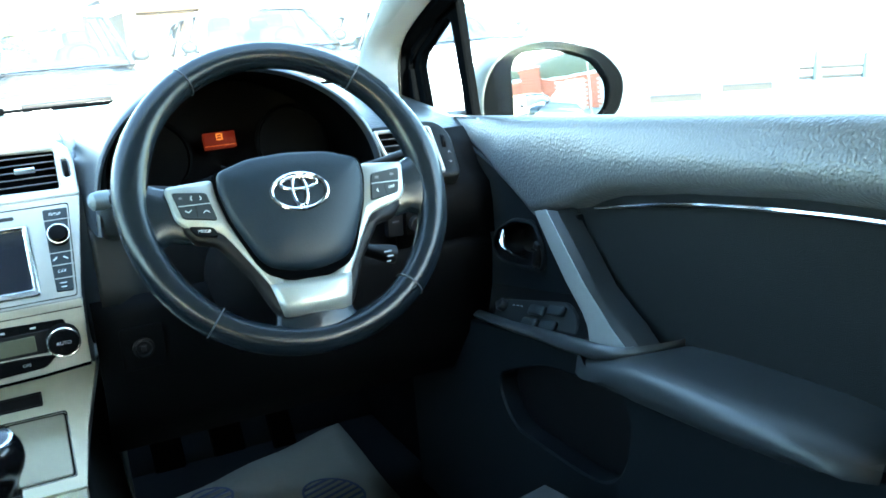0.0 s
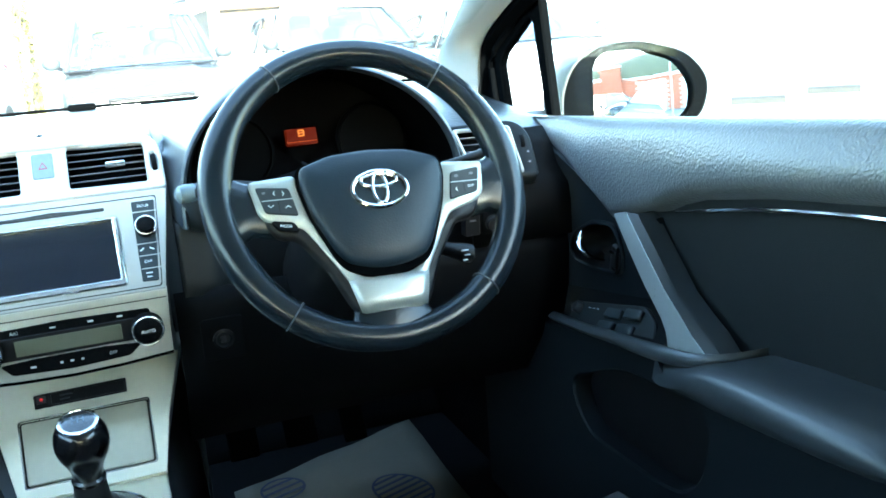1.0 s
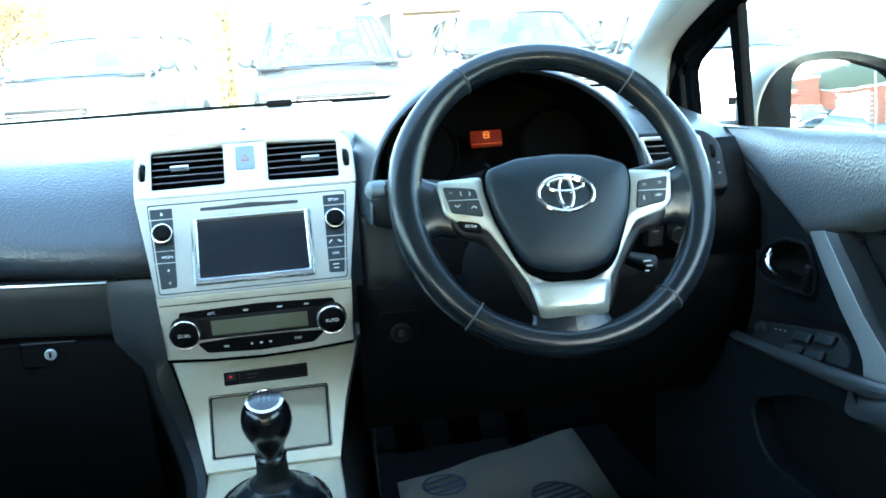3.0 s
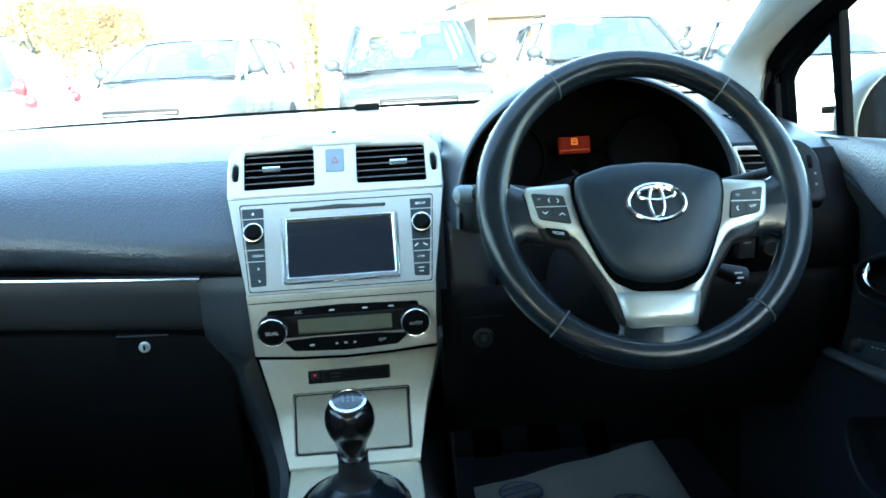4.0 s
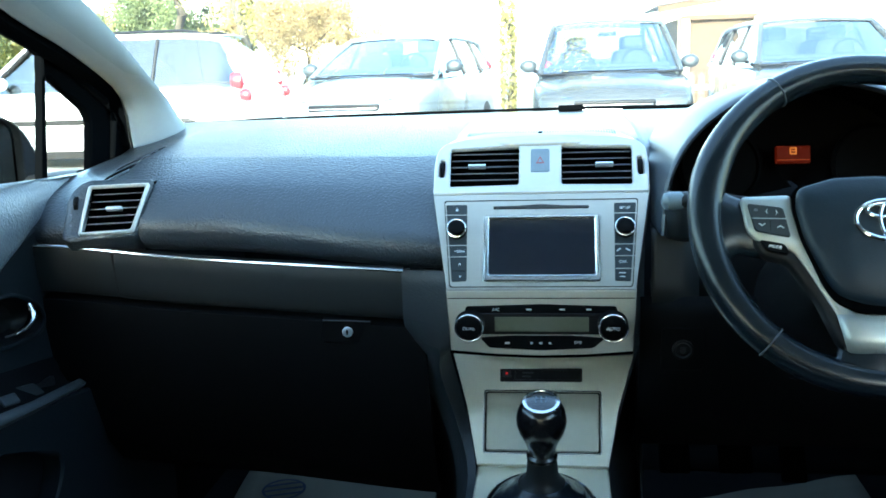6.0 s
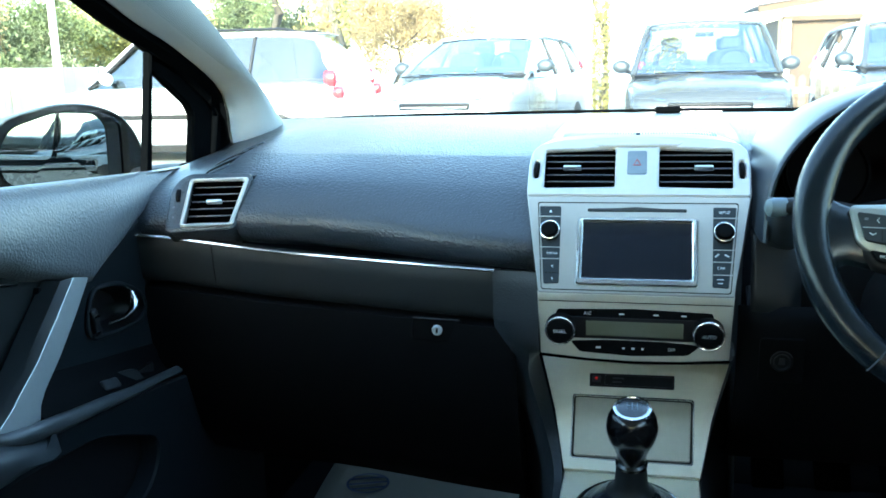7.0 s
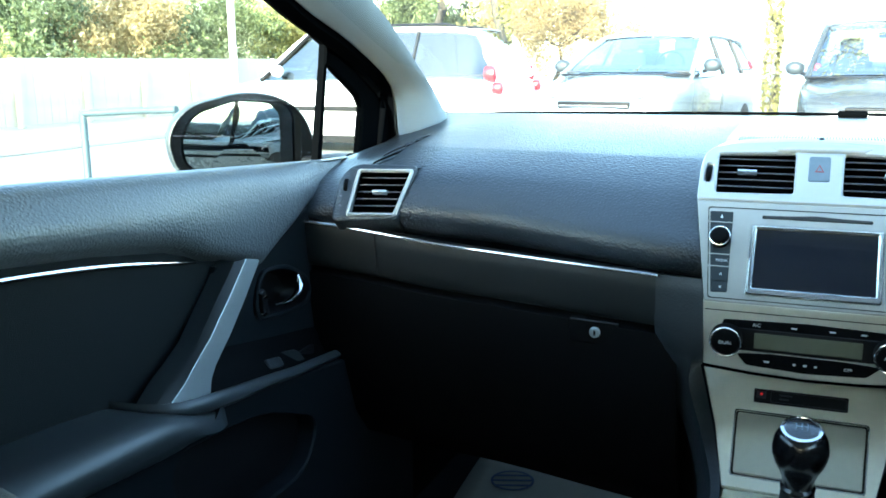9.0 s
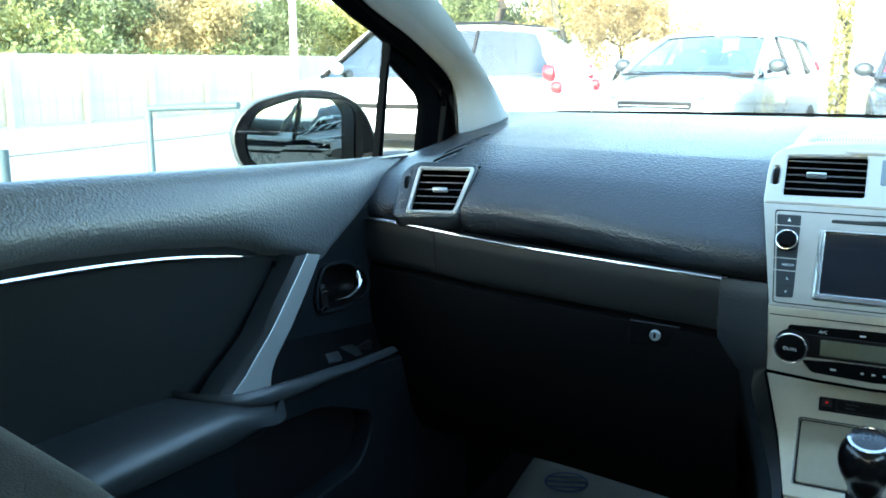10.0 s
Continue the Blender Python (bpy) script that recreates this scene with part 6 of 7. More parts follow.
def parked_car(name, label, mat, m, length=4.4, width=1.80, height=1.62, bonnet=1.04, rails=False, group="parked cars", screen=0.70, note=False, side_pane=None):
    """Built with its nose at y = 0, facing -y, then set at the pose m."""
    thing = empty(name, label, "car", (0, 0, 0), group)
    hw, L = width / 2, length
    rows = []
    for y, w, top in ((0.0, 0.62, bonnet - 0.36), (0.04, 0.80, bonnet - 0.26), (0.12, 0.90, bonnet - 0.18), (0.25, 0.945, bonnet - 0.135), (0.6, 0.985, bonnet - 0.07), (0.85, 0.995, bonnet - 0.03), (1.04, 1.0, bonnet - 0.01), (1.5, 1.0, bonnet + 0.0), (L * 0.6, 1.0, bonnet + 0.02), (L - 0.5, 0.98, bonnet + 0.04), (L - 0.12, 0.94, bonnet + 0.03), (L - 0.02, 0.88, bonnet - 0.08), (L, 0.84, bonnet - 0.3)):
        x = hw * w
        lift = 0.022 * (1 - ease(0.85, 1.1, y)) * ease(0.0, 0.3, y)
        rows.append([(a * x, y, z) for a, z in ((-0.86, 0.22), (-0.97, 0.30), (-1.0, 0.52), (-0.995, top - 0.16), (-0.965, top - 0.045), (-0.90, top - 0.010), (-0.66, top + 0.004), (-0.56, top + 0.010 + lift), (-0.3, top + 0.020 + lift), (0, top + 0.024 + lift), (0.3, top + 0.020 + lift), (0.56, top + 0.010 + lift), (0.66, top + 0.004), (0.90, top - 0.010), (0.965, top - 0.045), (0.995, top - 0.16), (1.0, 0.52), (0.97, 0.30), (0.86, 0.22))])
    body = part("body", grid(bmesh.new(), rows, caps=True), mat, thing, "", 45)
    top_y = 1.02 + screen
    line = [(1.02, bonnet + 0.0, 0.90), (1.02 + screen * 0.47, bonnet + (height - 0.085 - bonnet) * 0.52, 0.82), (top_y, height - 0.085, 0.73), (top_y + 0.23, height - 0.045, 0.71), (L * 0.62, height - 0.035, 0.71), (L - 0.42, height - 0.085, 0.70), (L - 0.22, bonnet + 0.28, 0.77), (L - 0.06, bonnet + 0.02, 0.84)]

    def skin(stations):
        return [[(a * hw * w, y - 0.10 * (1 - a * a) * (1 - ease(1.6, 2.4, y)), z + 0.03 * (1 - a * a) if 1.1 < y < L - 0.1 else z) for a in np.linspace(-1, 1, 11)] for y, z, w in stations]
    part("windscreen", grid(bmesh.new(), skin(line[:3])), M_PARKED_GLASS, thing, "clear windscreen reflecting the sky", 60).visible_shadow = False
    part("rear_screen", grid(bmesh.new(), skin(line[5:])), M_PARKED_GLASS, thing, "clear rear window", 60).visible_shadow = False
    base = skin(line[:1])[0]
    part("scuttle", tube(bmesh.new(), [(x, y - 0.02, z + 0.012) for x, y, z in base], 0.012, 8), M_BLACK, thing, "black scuttle with wipers")
    for x0, x1 in ((-0.62, 0.02), (0.0, 0.60)):
        part("wiper", tube(bmesh.new(), [(x0 * hw, 0.955, bonnet + 0.030), ((x0 + x1) / 2 * hw, 0.945, bonnet + 0.036), (x1 * hw, 0.96, bonnet + 0.034)], 0.007, 6), M_RUBBER, thing)
    part("cabin_floor", slab([(-hw * 0.90, 1.06), (hw * 0.90, 1.06), (hw * 0.93, L - 0.20), (-hw * 0.93, L - 0.20)], pose(0, 0, bonnet + 0.055), 0.02, chamfer=0.004), M_CABIN, thing, "dark cabin lining")
    part("dash_top", block(pose(0, 1.50, bonnet + 0.075, -4), (hw * 1.60, 0.30, 0.07), 0.03, 3), M_CABIN, thing, "dark dashboard top")
    hoop = [(0.36 + 0.175 * math.cos(t), 1.60 + 0.06 * math.sin(t), bonnet + 0.13 + 0.15 * math.sin(t)) for t in np.linspace(0, 2 * math.pi, 20, endpoint=False)]
    part("driving_wheel", tube(bmesh.new(), hoop, 0.016, 8, closed=True), M_BLACK, thing)
    for y0 in (2.15, 3.02):
        for x in (-0.36, 0.36):
            rows = [[(x + w * math.cos(a), y0 + dy + d * math.sin(a), bonnet + z) for a in np.linspace(0, 2 * math.pi, 17)] for z, w, d, dy in ((0.03, 0.24, 0.07, 0.0), (0.18, 0.235, 0.065, 0.03), (0.26, 0.20, 0.055, 0.05), (0.29, 0.10, 0.04, 0.055), (0.30, 0.07, 0.03, 0.055))]
            seat_back = part("seat_back", grid(bmesh.new(), rows, caps=True), M_CABIN, thing, "", 60)
            part("headrest", block(pose(x, y0 + 0.06, bonnet + 0.375, -8), (0.25, 0.10, 0.17), 0.045, 4), M_CABIN, seat_back)
    part("interior_mirror", block(pose(0, 1.02 + screen * 0.80, height - 0.17), (0.22, 0.03, 0.06), 0.012, 2), M_BLACK, thing)
    if note:
        part("paper_notice", slab(rect(0.20, 0.32, -0.10, 0, 0.004), frame_at((0, 1.30, bonnet + 0.30), (1, 0, 0), (0, 0.5, 0.5)), 0.002, chamfer=0.0003), M_WHITE, thing, "white paper notice behind the windscreen")
    for s in (-1, 1):
        side = [[(s * hw * w, y, z - 0.01) for y, z, w in line], [(s * hw * 0.95, y, bonnet - 0.02) for y, z, w in line]]
        part("side_glass", grid(bmesh.new(), side), side_pane or M_PARKED_GLASS, thing).visible_shadow = False
        post = even([(s * hw * w, y - 0.004, z + 0.004) for y, z, w in line], 26)
        part("roof_frame", tube(bmesh.new(), post, 0.036, 8), mat, body)
        for y in (2.35, 3.35 if L > 4.2 else 3.1):
            part("door_pillar", tube(bmesh.new(), [(s * hw * 0.955, y, bonnet), (s * hw * 0.70, y + 0.05, height - 0.04)], 0.022, 8), M_BLACK, body)
        shell = [(r * 0.64, h) for r, h in ((0.05, 0.075), (0.115, 0.060), (0.145, 0.02), (0.145, -0.03), (0.12, -0.055), (0.05, -0.06))]
        mirror = part("door_mirror", lathe(bmesh.new(), shell, pose(s * (hw + 0.055), 1.36, bonnet + 0.115, 90) @ Matrix.Diagonal((1.12, 0.86, 1.0, 1)), 20), mat if rails else M_SHELL, thing, "door mirror", 60)
        part("mirror_arm", tube(bmesh.new(), [(s * (hw - 0.06), 1.38, bonnet + 0.04), (s * (hw + 0.05), 1.37, bonnet + 0.085)], 0.024, 8), M_BLACK, mirror)
        lamp_rows = [[(s * hw * (0.50 + 0.42 * u), 0.02 + 0.30 * u ** 2 + 0.05 * v, bonnet - 0.36 + 0.03 * u + v * (0.12 + 0.05 * u)) for u in np.linspace(0, 1, 7)] for v in (0, 0.3, 0.7, 1)]
        thick(part("headlight", grid(bmesh.new(), lamp_rows), M_CHROME, thing, "clear headlight", 60), 0.03, 0)
        part("tail_light", lathe(bmesh.new(), [(0.03, -0.05), (0.075, -0.04), (0.085, 0.0), (0.07, 0.04), (0.03, 0.05)], pose(s * hw * (0.90 if rails else 0.82), L - 0.13, bonnet + 0.06, 90, 0, 0) @ Matrix.Diagonal((0.9, 1.35, 1.6, 1)), 18), M_TAIL, thing, "red tail light", 60)
        part("tail_light", lathe(bmesh.new(), [(0.02, -0.05), (0.055, -0.04), (0.06, 0.0), (0.05, 0.04), (0.02, 0.05)], pose(s * hw * (0.91 if rails else 0.82), L - 0.03, bonnet - 0.12, 90, 0, 0) @ Matrix.Diagonal((0.9, 1.3, 1.6, 1)), 18), M_TAIL, thing, "red tail light", 60)
        for y in (0.82, L - 0.85):
            wheel_part = part("wheel", lathe(bmesh.new(), [(0.20, -0.11), (0.315, -0.10), (0.33, -0.05), (0.33, 0.05), (0.315, 0.10), (0.20, 0.11)], pose(s * (hw - 0.11), y, 0.33, 0, 90, 0), 28), M_TYRE, thing)
            part("rim", lathe(bmesh.new(), [(0.205, 0.0), (0.20, 0.105), (0.17, 0.095), (0.05, 0.10), (0.03, 0.105)], pose(s * (hw - 0.11), y, 0.33, 0, 90 * s, 0), 24), M_RAIL, wheel_part)
        if rails:
            part("roof_rail", tube(bmesh.new(), [(s * hw * 0.66, 1.95, height - 0.01), (s * hw * 0.67, 2.1, height + 0.035), (s * hw * 0.67, L - 0.85, height + 0.03), (s * hw * 0.66, L - 0.55, height - 0.03)], 0.017, 8), M_BLACK, thing, "black roof rail")
    rows = [[(a * hw * w * 1.01, y, z + 0.05 - 0.035 * a * a) for a in np.linspace(-1, 1, 9)] for y, z, w in line[2:6]]
    thick(part("roof", grid(bmesh.new(), rows), mat, thing, "", 50), 0.01, 1)
    part("grille", block(pose(0, 0.025, bonnet - 0.33, 14), (hw * 0.95, 0.05, 0.13), 0.02, 2), M_BLACK, thing, "black radiator grille")
    part("grille_bar", block(pose(0, 0.0, bonnet - 0.315, 14), (hw * 0.90, 0.02, 0.02), 0.006, 2), M_CHROME, thing)
    thing.matrix_basis = m
    return thing


M_TAIL = material("red_lens", (0.55, 0.02, 0.025), 0.2, coat=0.5)
P_GREY = paint("grey_paint", (0.045, 0.048, 0.047))
P_SILVER = paint("silver_paint", (0.16, 0.19, 0.205))
P_WHITE = paint("white_car_paint", (0.78, 0.79, 0.79))
P_BLACK = paint("black_car_paint", (0.03, 0.032, 0.034))
parked_car("parked_suv", "dark grey off-roader facing the car park lane", P_GREY, pose(0.635, 9.95, 0, 0, 0, 0), 4.45, 1.82, 1.66, 1.02, note=True)
parked_car("parked_suv", "dark grey off-roader beside a timber fence", P_GREY, pose(3.13, 9.95, 0, 0, 0, 0), 4.45, 1.80, 1.59, 1.05)
parked_car("parked_hatchback", "silver-blue family car parked under a tree", P_SILVER, pose(-2.35, 9.92, 0, 0, 0, -8), 4.3, 1.78, 1.57, 1.06, screen=0.95)
estate = parked_car("parked_estate", "white estate car with roof rails and red tail lights", P_WHITE, pose(-8.45, 11.95, 0, 0, 0, -90), 4.6, 1.84, 1.70, 1.02, rails=True, side_pane=M_TINTED_GLASS)
part("pillar_trim", tube(bmesh.new(), [(0.86, 1.00, 1.00), (0.78, 1.36, 1.28), (0.70, 1.74, 1.62), (0.68, 1.95, 1.665)], 0.030, 8), M_BLACK, estate, "dark windscreen pillar").location = (0, 0, 0)
part("side_moulding", block(pose(0.925, 2.4, 0.62), (0.03, 2.6, 0.07), 0.01, 1), M_BLACK, estate, "dark side moulding").location = (0, 0, 0)
# Black block stands in for the shadow under the estate's sill.
part("sill_shade", block(pose(0.90, 2.3, 0.20), (0.06, 2.3, 0.10), 0.01, 1), M_BLACK, estate, "dark block for the shade under the sill").location = (0, 0, 0)
for x, y, turn, mat_p, label in ((6.3, -9.5, 184, P_BLACK, "dark car parked beside the brick building"), (5.0, 8.5, 0, P_WHITE, "white car at the end of the parked row")):
    parked_car("parked_car", label, mat_p, pose(x, y, 0, 0, 0, turn), 4.3, 1.78, 1.46, 0.96)


def leaves(p, size, rng, flat=0.5):
    """Small leaf blades, one four-cornered face each, at the points p."""
    n = len(p)
    a = rng.normal(0, 1, (n, 3)) * (1, 1, flat)
    a /= np.linalg.norm(a, axis=1, keepdims=True)
    b = np.cross(a, rng.normal(0, 1, (n, 3)))
    b /= np.linalg.norm(b, axis=1, keepdims=True)
    c = np.cross(a, b)
    k = size * rng.uniform(0.6, 1.5, (n, 1))
    verts = np.stack([p - b * k, p + c * k * 0.45, p + b * k, p - c * k * 0.45], axis=1).reshape(-1, 3)
    me = bpy.data.meshes.new("leaves")
    me.vertices.add(4 * n)
    me.vertices.foreach_set("co", verts.ravel())
    me.loops.add(4 * n)
    me.loops.foreach_set("vertex_index", np.arange(4 * n))
    me.polygons.add(n)
    me.polygons.foreach_set("loop_start", np.arange(0, 4 * n, 4))
    me.update(calc_edges=True)
    return me


def tree(x, y, h, spread, seed, mat_l, label, count=2600, low=0.25, ivy=0, trunk=0.15, name="tree", blade=0.06):
    rng = random.Random(seed)
    thing = empty(name, label, "tree", (x, y, 0), "car park trees")
    bm = bmesh.new()
    path = [Vector((x + rng.uniform(-0.08, 0.08) * i, y + rng.uniform(-0.08, 0.08) * i, h * 0.72 * i / 6 - 0.05)) for i in range(7)]
    tube(bm, path, [trunk * (1 - 0.11 * i) for i in range(7)], 10)
    tips = []
    for i in range(12):
        base = path[rng.randint(4, 6)]
        a = rng.uniform(0, 6.28)
        reach = spread * rng.uniform(0.4, 0.95)
        mid_p = base + Vector((math.cos(a) * reach * 0.5, math.sin(a) * reach * 0.5, h * rng.uniform(0.05, 0.13)))
        tip = base + Vector((math.cos(a) * reach, math.sin(a) * reach, h * rng.uniform(0.08, 0.28)))
        tube(bm, [base, mid_p, tip], [trunk * 0.36, trunk * 0.22, trunk * 0.07], 6)
        tips += [mid_p, tip, tip + Vector((rng.gauss(0, 0.3), rng.gauss(0, 0.3), rng.gauss(0, 0.3))) * spread * 0.6]
    part("trunk", bm, M_BARK, thing, "rough brown trunk and limbs")

    draw = np.random.default_rng(seed)
    knots = np.array([list(v) for v in tips])
    # leaves gather in clumps round the limbs
    clumps = knots[draw.integers(0, len(knots), 140)] + draw.normal(0, 1, (140, 3)) * (0.22 * spread, 0.22 * spread, 0.18 * spread)
    p = clumps[draw.integers(0, 140, count)] + draw.normal(0, 0.095 * spread, (count, 3))
    me = leaves(p[p[:, 2] > h * low], blade, draw)
    me.materials.append(mat_l)
    crown = new("crown", me)
    crown.parent, crown.location = thing, (-x, -y, 0)
    if ivy:
        ang, r = draw.uniform(0, 6.28, ivy), trunk * draw.uniform(1.0, 1.5, ivy)
        me = leaves(np.stack([x + r * np.cos(ang), y + r * np.sin(ang), draw.uniform(0.1, h * 0.6, ivy)], axis=1), 0.035, draw)
        me.materials.append(M_IVY)
        wrap = new("ivy", me)
        wrap.parent, wrap.location = thing, (-x, -y, 0)
        tagged(wrap, "yellowing ivy on the trunk")
    return thing


tree(-4.28, 12.5, 6.5, 1.5, 3, M_LEAF, "ivy-clad tree beside the white estate", 2600, 0.42, 2600, 0.085)
tree(-0.64, 12.5, 6.5, 1.4, 5, M_LEAF, "slim ivy-clad tree between parked cars", 2200, 0.42, 2200, 0.075)
for i, (x, y, h, sp) in enumerate(((-8.6, 20, 7, 2.6), (9.5, 23, 8, 3.0))):
    tree(x, y, h, sp, 20 + i, (M_LEAF, M_LEAF_DRY)[i % 2], "autumn tree behind the parked cars", 9000, 0.14, 0, 0.16)
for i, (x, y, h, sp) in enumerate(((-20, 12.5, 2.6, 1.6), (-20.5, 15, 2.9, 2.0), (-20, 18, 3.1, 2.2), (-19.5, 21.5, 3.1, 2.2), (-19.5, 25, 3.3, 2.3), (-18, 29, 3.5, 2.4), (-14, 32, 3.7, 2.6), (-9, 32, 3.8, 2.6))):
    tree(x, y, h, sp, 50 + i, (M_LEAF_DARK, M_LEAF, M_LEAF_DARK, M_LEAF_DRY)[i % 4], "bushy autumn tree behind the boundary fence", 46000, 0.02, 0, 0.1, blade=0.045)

draw = np.random.default_rng(9)
hy = draw.uniform(3, 37, 26000)
me = leaves(np.stack([-16.6 - 1.6 * draw.random(26000), hy, np.abs(1.1 + draw.normal(0, 1, 26000) * (0.38 + 0.2 * np.sin(hy * 0.9)))], axis=1), 0.06, draw)
me.materials.append(M_LEAF_DARK)
tagged(new("hedge", me), "dense green hedge behind the boundary fence", "hedge", kind="stuff")

# boundary fence
fence = empty("fence", "weathered timber panel fence with posts", "fence", (-15, 20, 0))
board = finish(block(pose(0, 0, 0.72), (0.025, 0.197, 1.36), 0.003, 1), "board", M_FENCE)
for i in range(160):
    ob = new("board", board)
    ob.parent, ob.location = fence, (0.004 * (i % 2), -18 + 0.2 * i, 0.006 * math.sin(i * 2.3))
for i in range(18):
    ob = part("post", block(pose(-14.90, 2.5 + 1.85 * i, 0.70), (0.10, 0.10, 1.40), 0.01, 1), M_FENCE, fence)
back_fence = empty("fence", "pale picket fence between the parked cars and a shed", "fence", (1.7, 14, 0))
picket = finish(slab([Vector(p) for p in ((-0.05, 0.02), (0.05, 0.02), (0.05, 0.91), (0.0, 0.96), (-0.05, 0.91))], frame_at((0, 0, 0), (1, 0, 0), (0, 0, 1)), 0.022, chamfer=0.004), "picket", M_PICKET)
for i in range(56):
    ob = new("picket", picket)
    ob.parent, ob.location = back_fence, (0.15 * i, 0, 0.012 * math.sin(i * 1.7))
for z in (0.25, 0.72):
    part("rail", block(pose(5.85, 14.03, z), (8.5, 0.04, 0.08), 0.006, 1), M_FENCE, back_fence)

shed = empty("timber_shed", "sunlit timber shed with brown roof boards", "shed", (5, 18.5, 0))
wall_plank = finish(block(pose(0, 0, 0), (5.4, 0.03, 0.15), 0.006, 1), "plank", M_PICKET)
for i in range(13):
    ob = new("plank", wall_plank)
    ob.parent, ob.location = shed, (0.0, -0.40 + 0.012 * (i % 2), 0.10 + 0.145 * i)
part("body", block(pose(5.0, 19.6, 0.95), (5.3, 2.9, 1.88), 0.01, 1), M_TIMBER, shed, "brown timber shed body")
part("beam", block(pose(3.05, 18.0, 1.88), (1.35, 0.12, 0.10), 0.01, 1), M_TIMBER, shed, "brown cross beam")
for x in (2.44, 3.76):
    part("post", block(pose(x, 18.0, 0.93), (0.14, 0.14, 1.86), 0.012, 1), M_FENCE, shed, "pale timber post")
for a, b in (((1.9, 1.98), (5.0, 2.42)), ((5.0, 2.42), (8.1, 1.98))):
    part("fascia", slab([Vector((a[0], a[1])), Vector((b[0], b[1])), Vector((b[0], b[1] + 0.14)), Vector((a[0], a[1] + 0.14))], frame_at((0, 17.7, 0), (1, 0, 0), (0, 0, 1)), 0.05, chamfer=0.006), M_TIMBER, shed, "brown sloping roof board")
    rows = [[(a[0], y, a[1] + 0.16), (b[0], y, b[1] + 0.16)] for y in (17.66, 21.2)]
    thick(part("roof", grid(bmesh.new(), rows), M_ROOF, shed, "grey felt shed roof"), 0.03, 1)
part("door", block(pose(3.05, 18.07, 0.92), (1.0, 0.04, 1.72), 0.01, 1), M_TIMBER, shed, "brown timber shed door")

# steel rail by the kerb
rail = empty("steel_railing", "pale blue-grey galvanised steel railing", "railing", (-4.6, 5.2, 0))
for x in (-5.06, -4.20):
    part("post", tube(bmesh.new(), [(x, 5.2, 0), (x, 5.2, 0.885)], 0.028, 10), M_RAIL, rail)
part("top_rail", tube(bmesh.new(), [(-5.06, 5.2, 0.875), (-4.6, 5.2, 0.90), (-4.20, 5.2, 0.915)], 0.026, 10), M_RAIL, rail)
bollard = empty("bollard", "short pale blue-grey steel bollard", "bollard", (-6.75, 5.2, 0))
part("post", tube(bmesh.new(), [(-6.75, 5.2, 0), (-6.75, 5.2, 0.50)], 0.06, 14), M_RAIL, bollard)
lamp = empty("lamp_post", "tall white lamp post by the fence", "lamp post", (-14.4, 20.2, 0))
part("pole", tube(bmesh.new(), [(-14.4, 20.2, 0), (-14.4, 20.2, 3.5), (-14.4, 20.2, 7.0)], [0.10, 0.085, 0.06], 14), M_WHITE, lamp)
part("lantern", block(pose(-14.1, 20.2, 7.02), (0.7, 0.22, 0.12), 0.04, 2), M_RAIL, lamp)
tagged(part("kerb", block(pose(-10.5, 18, 0.06), (0.15, 44, 0.12), 0.02, 2), M_KERB), "pale concrete kerb", "kerb", kind="structure")

# brick building seen in the driver's mirror
H = pose(14.0, -17.5, 0, 0, 0, 35)
house = empty("brick_building", "low red brick building with white doors and an olive roof", "building", (14.0, -17.5, 0))
part("wall", block(H @ pose(0, 0, 1.15), (16, 5.9, 2.3), 0.02, 1), M_MORTAR, house, "mortar of the brick wall")
bm = bmesh.new()
DOORS = ((-0.6, 2.3), (2.9, 1.7), (6.2, 1.6))
for j in range(15):
    for i in range(36):
        x, z = -7.9 + 0.45 * i + (0.225 if j % 2 else 0), 0.09 + 0.15 * j
        if any(abs(x - c) < w / 2 + 0.18 for c, w in DOORS) and z < 2.1 or x > 7.8:
            continue
        box(bm, H @ pose(x, 2.96, z), (0.44, 0.06, 0.14), 0)
tagged(part("brickwork", bm, M_BRICK, house, "red stretcher-bond brickwork"), kind="stuff")
for c, w in DOORS:
    leaf = part("door", block(H @ pose(c, 2.96, 1.03), (w, 0.08, 2.06), 0.01, 1), M_WHITE, house, "white garage door")
    for k in range(4):
        part("door_rib", block(H @ pose(c, 3.01, 0.35 + 0.45 * k), (w - 0.1, 0.02, 0.04), 0.004, 1), M_KERB, leaf)
part("white_band", block(H @ pose(0.8, 3.04, 2.38), (13.0, 0.12, 0.16), 0.01, 1), M_WHITE, house, "white painted gutter board")
pier_bm = bmesh.new()
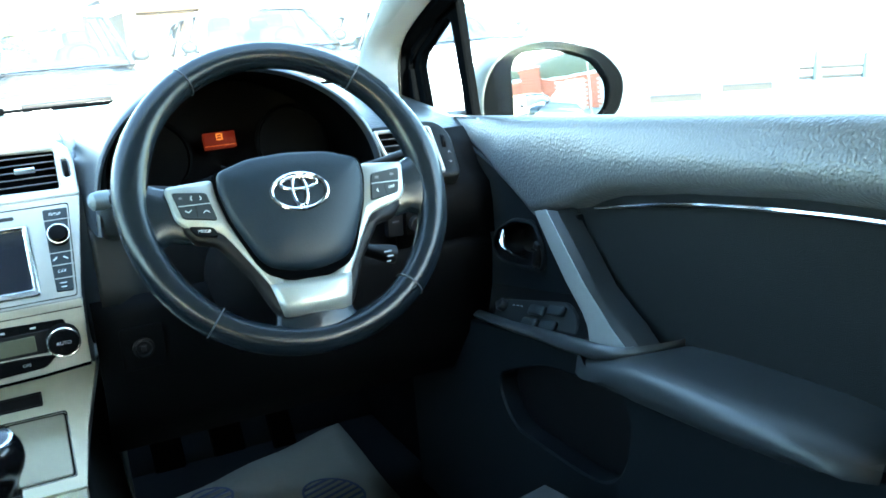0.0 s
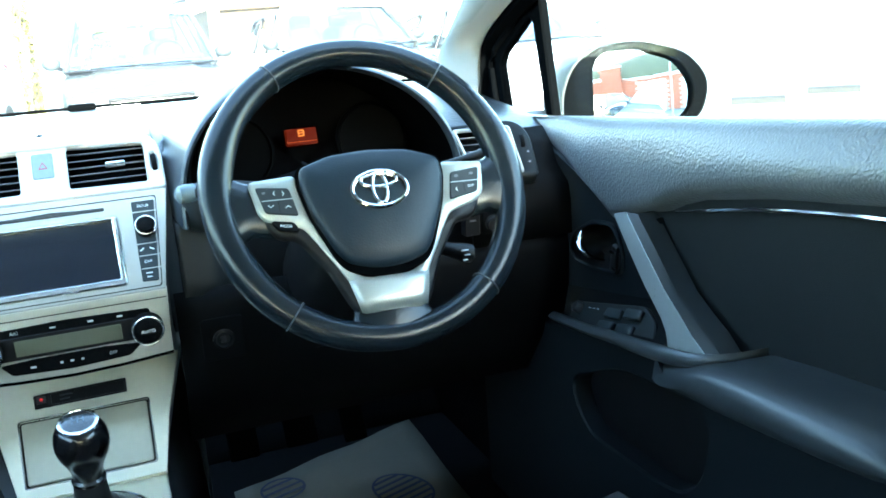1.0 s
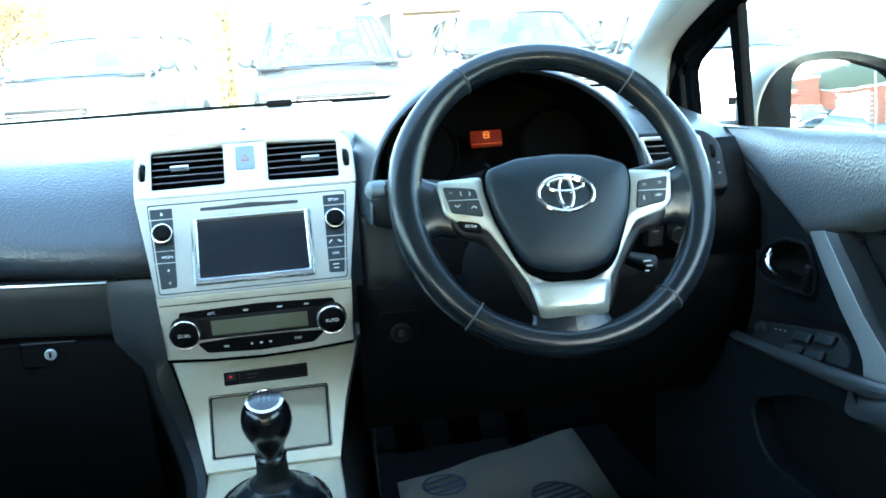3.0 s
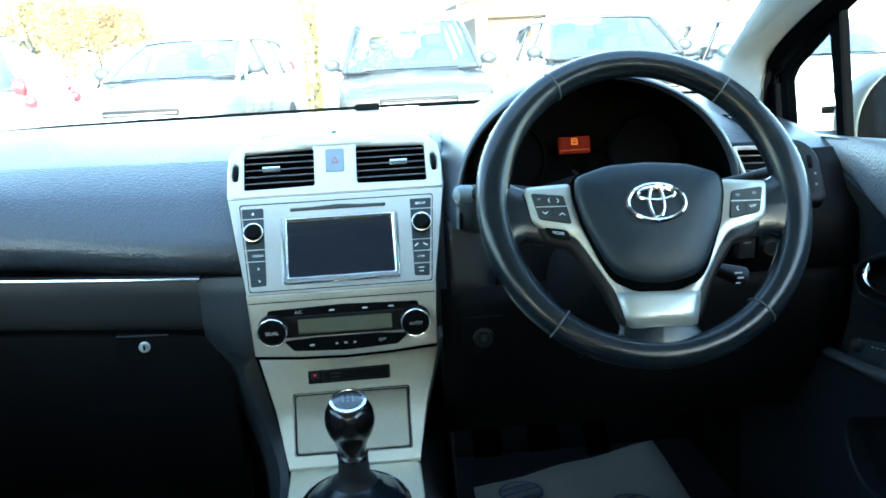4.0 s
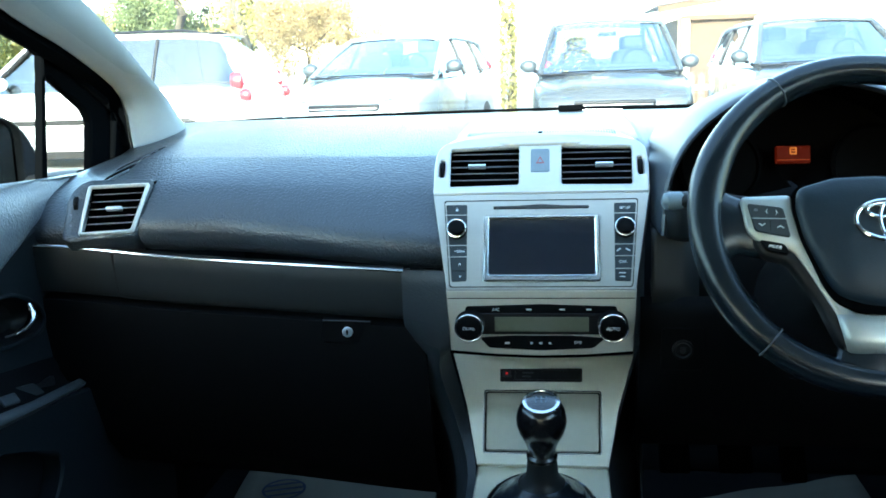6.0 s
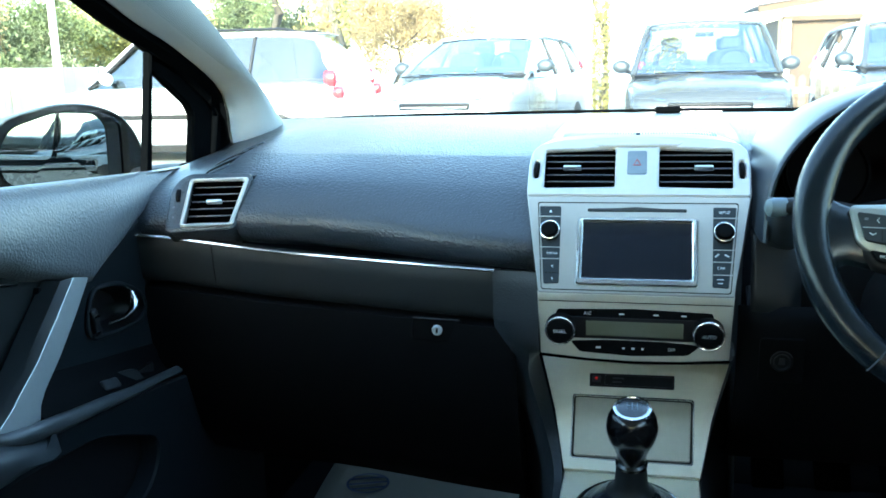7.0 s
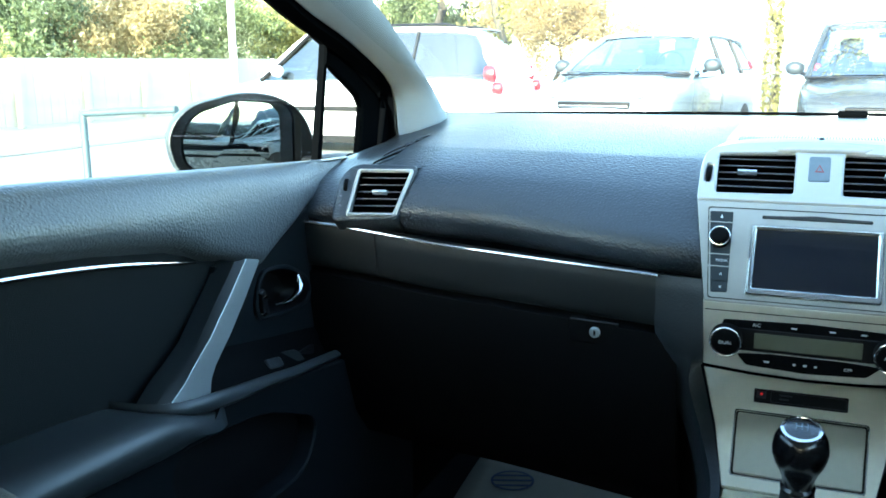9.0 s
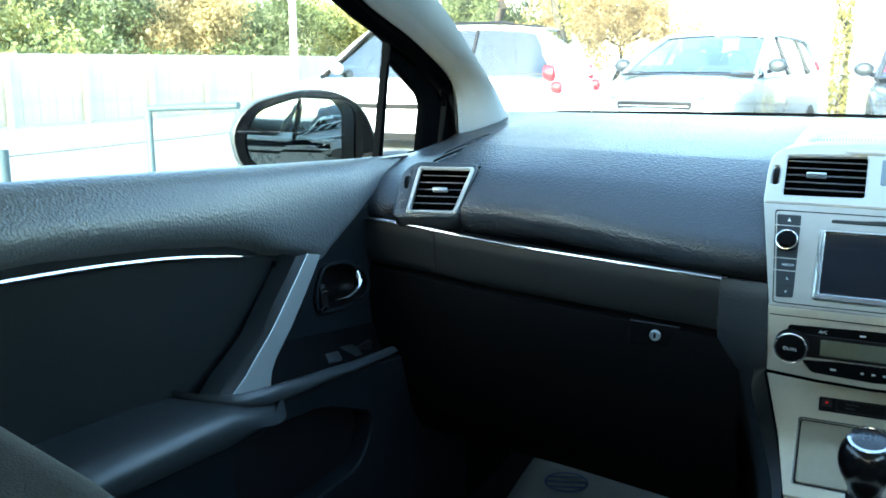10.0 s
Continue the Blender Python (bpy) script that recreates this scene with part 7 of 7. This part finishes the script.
for j in range(22):
    for i in range(4):
        box(pier_bm, H @ pose(-4.75 + 0.45 * i + (0.1 if j % 2 else 0), 3.15, 0.09 + 0.15 * j), (0.44, 0.40, 0.14), 0)
tagged(part("pier", pier_bm, M_BRICK, house, "tall red brick pier"), kind="stuff")
part("coping", block(H @ pose(-4.05, 3.15, 3.40), (2.1, 0.52, 0.10), 0.01, 1), M_WHITE, house, "white pier coping")
rows = [[H @ Vector((x, y, z)) for x in (-7.8, 0, 8.2)] for y, z in ((3.15, 2.46), (0.0, 4.3), (-3.1, 2.46))]
thick(part("roof", grid(bmesh.new(), rows), M_OLIVE, house, "olive tiled pitched roof"), 0.08, 1)
pole = empty("steel_post", "grey steel post in the car park", "post", (9.7, -9.9, 0))
part("pole", tube(bmesh.new(), [(9.7, -9.9, 0), (9.7, -9.9, 1.6), (9.7, -9.9, 3.2)], 0.06, 12), M_KERB, pole)


# low blocks made up for unclear dark marks beyond the driver's window
def streak_block(x, y, turn):
    stop = empty("streak_block", "low dark block made up for an unclear streak", "wheel stop", (x, y, 0), "wheel stops")
    m = pose(x, y, 0, 0, 0, turn)
    rows = [[m @ Vector((a, b, c)) for b, c in ((-0.07, 0.0), (-0.06, 0.06), (-0.02, 0.09), (0.02, 0.09), (0.06, 0.06), (0.07, 0.0))] for a in (-0.30, -0.27, 0.25, 0.34)]
    part("block", grid(bmesh.new(), rows, caps=True), M_TYRE, stop)


streak_block(7.75, 9.2, -38)
streak_block(9.1, 9.35, -42)
# Low frame made up for another unclear dark shape.
barrier = empty("stand_in_frame", "low grey frame made up for an unclear dark shape", "barrier", (10.6, 9.3, 0))
B = pose(10.65, 9.25, 0, 0, 0, -48)
for z in (0.04, 0.17):
    part("rail", tube(bmesh.new(), [B @ Vector((-0.46, 0, z)), B @ Vector((0.46, 0, z))], 0.022, 8), M_TYRE, barrier)
for x, h in ((-0.22, 0.40), (0.42, 0.34)):
    part("post", tube(bmesh.new(), [B @ Vector((x, 0, 0)), B @ Vector((x, 0, h))], [0.07, 0.03], 8), M_RAIL, barrier)
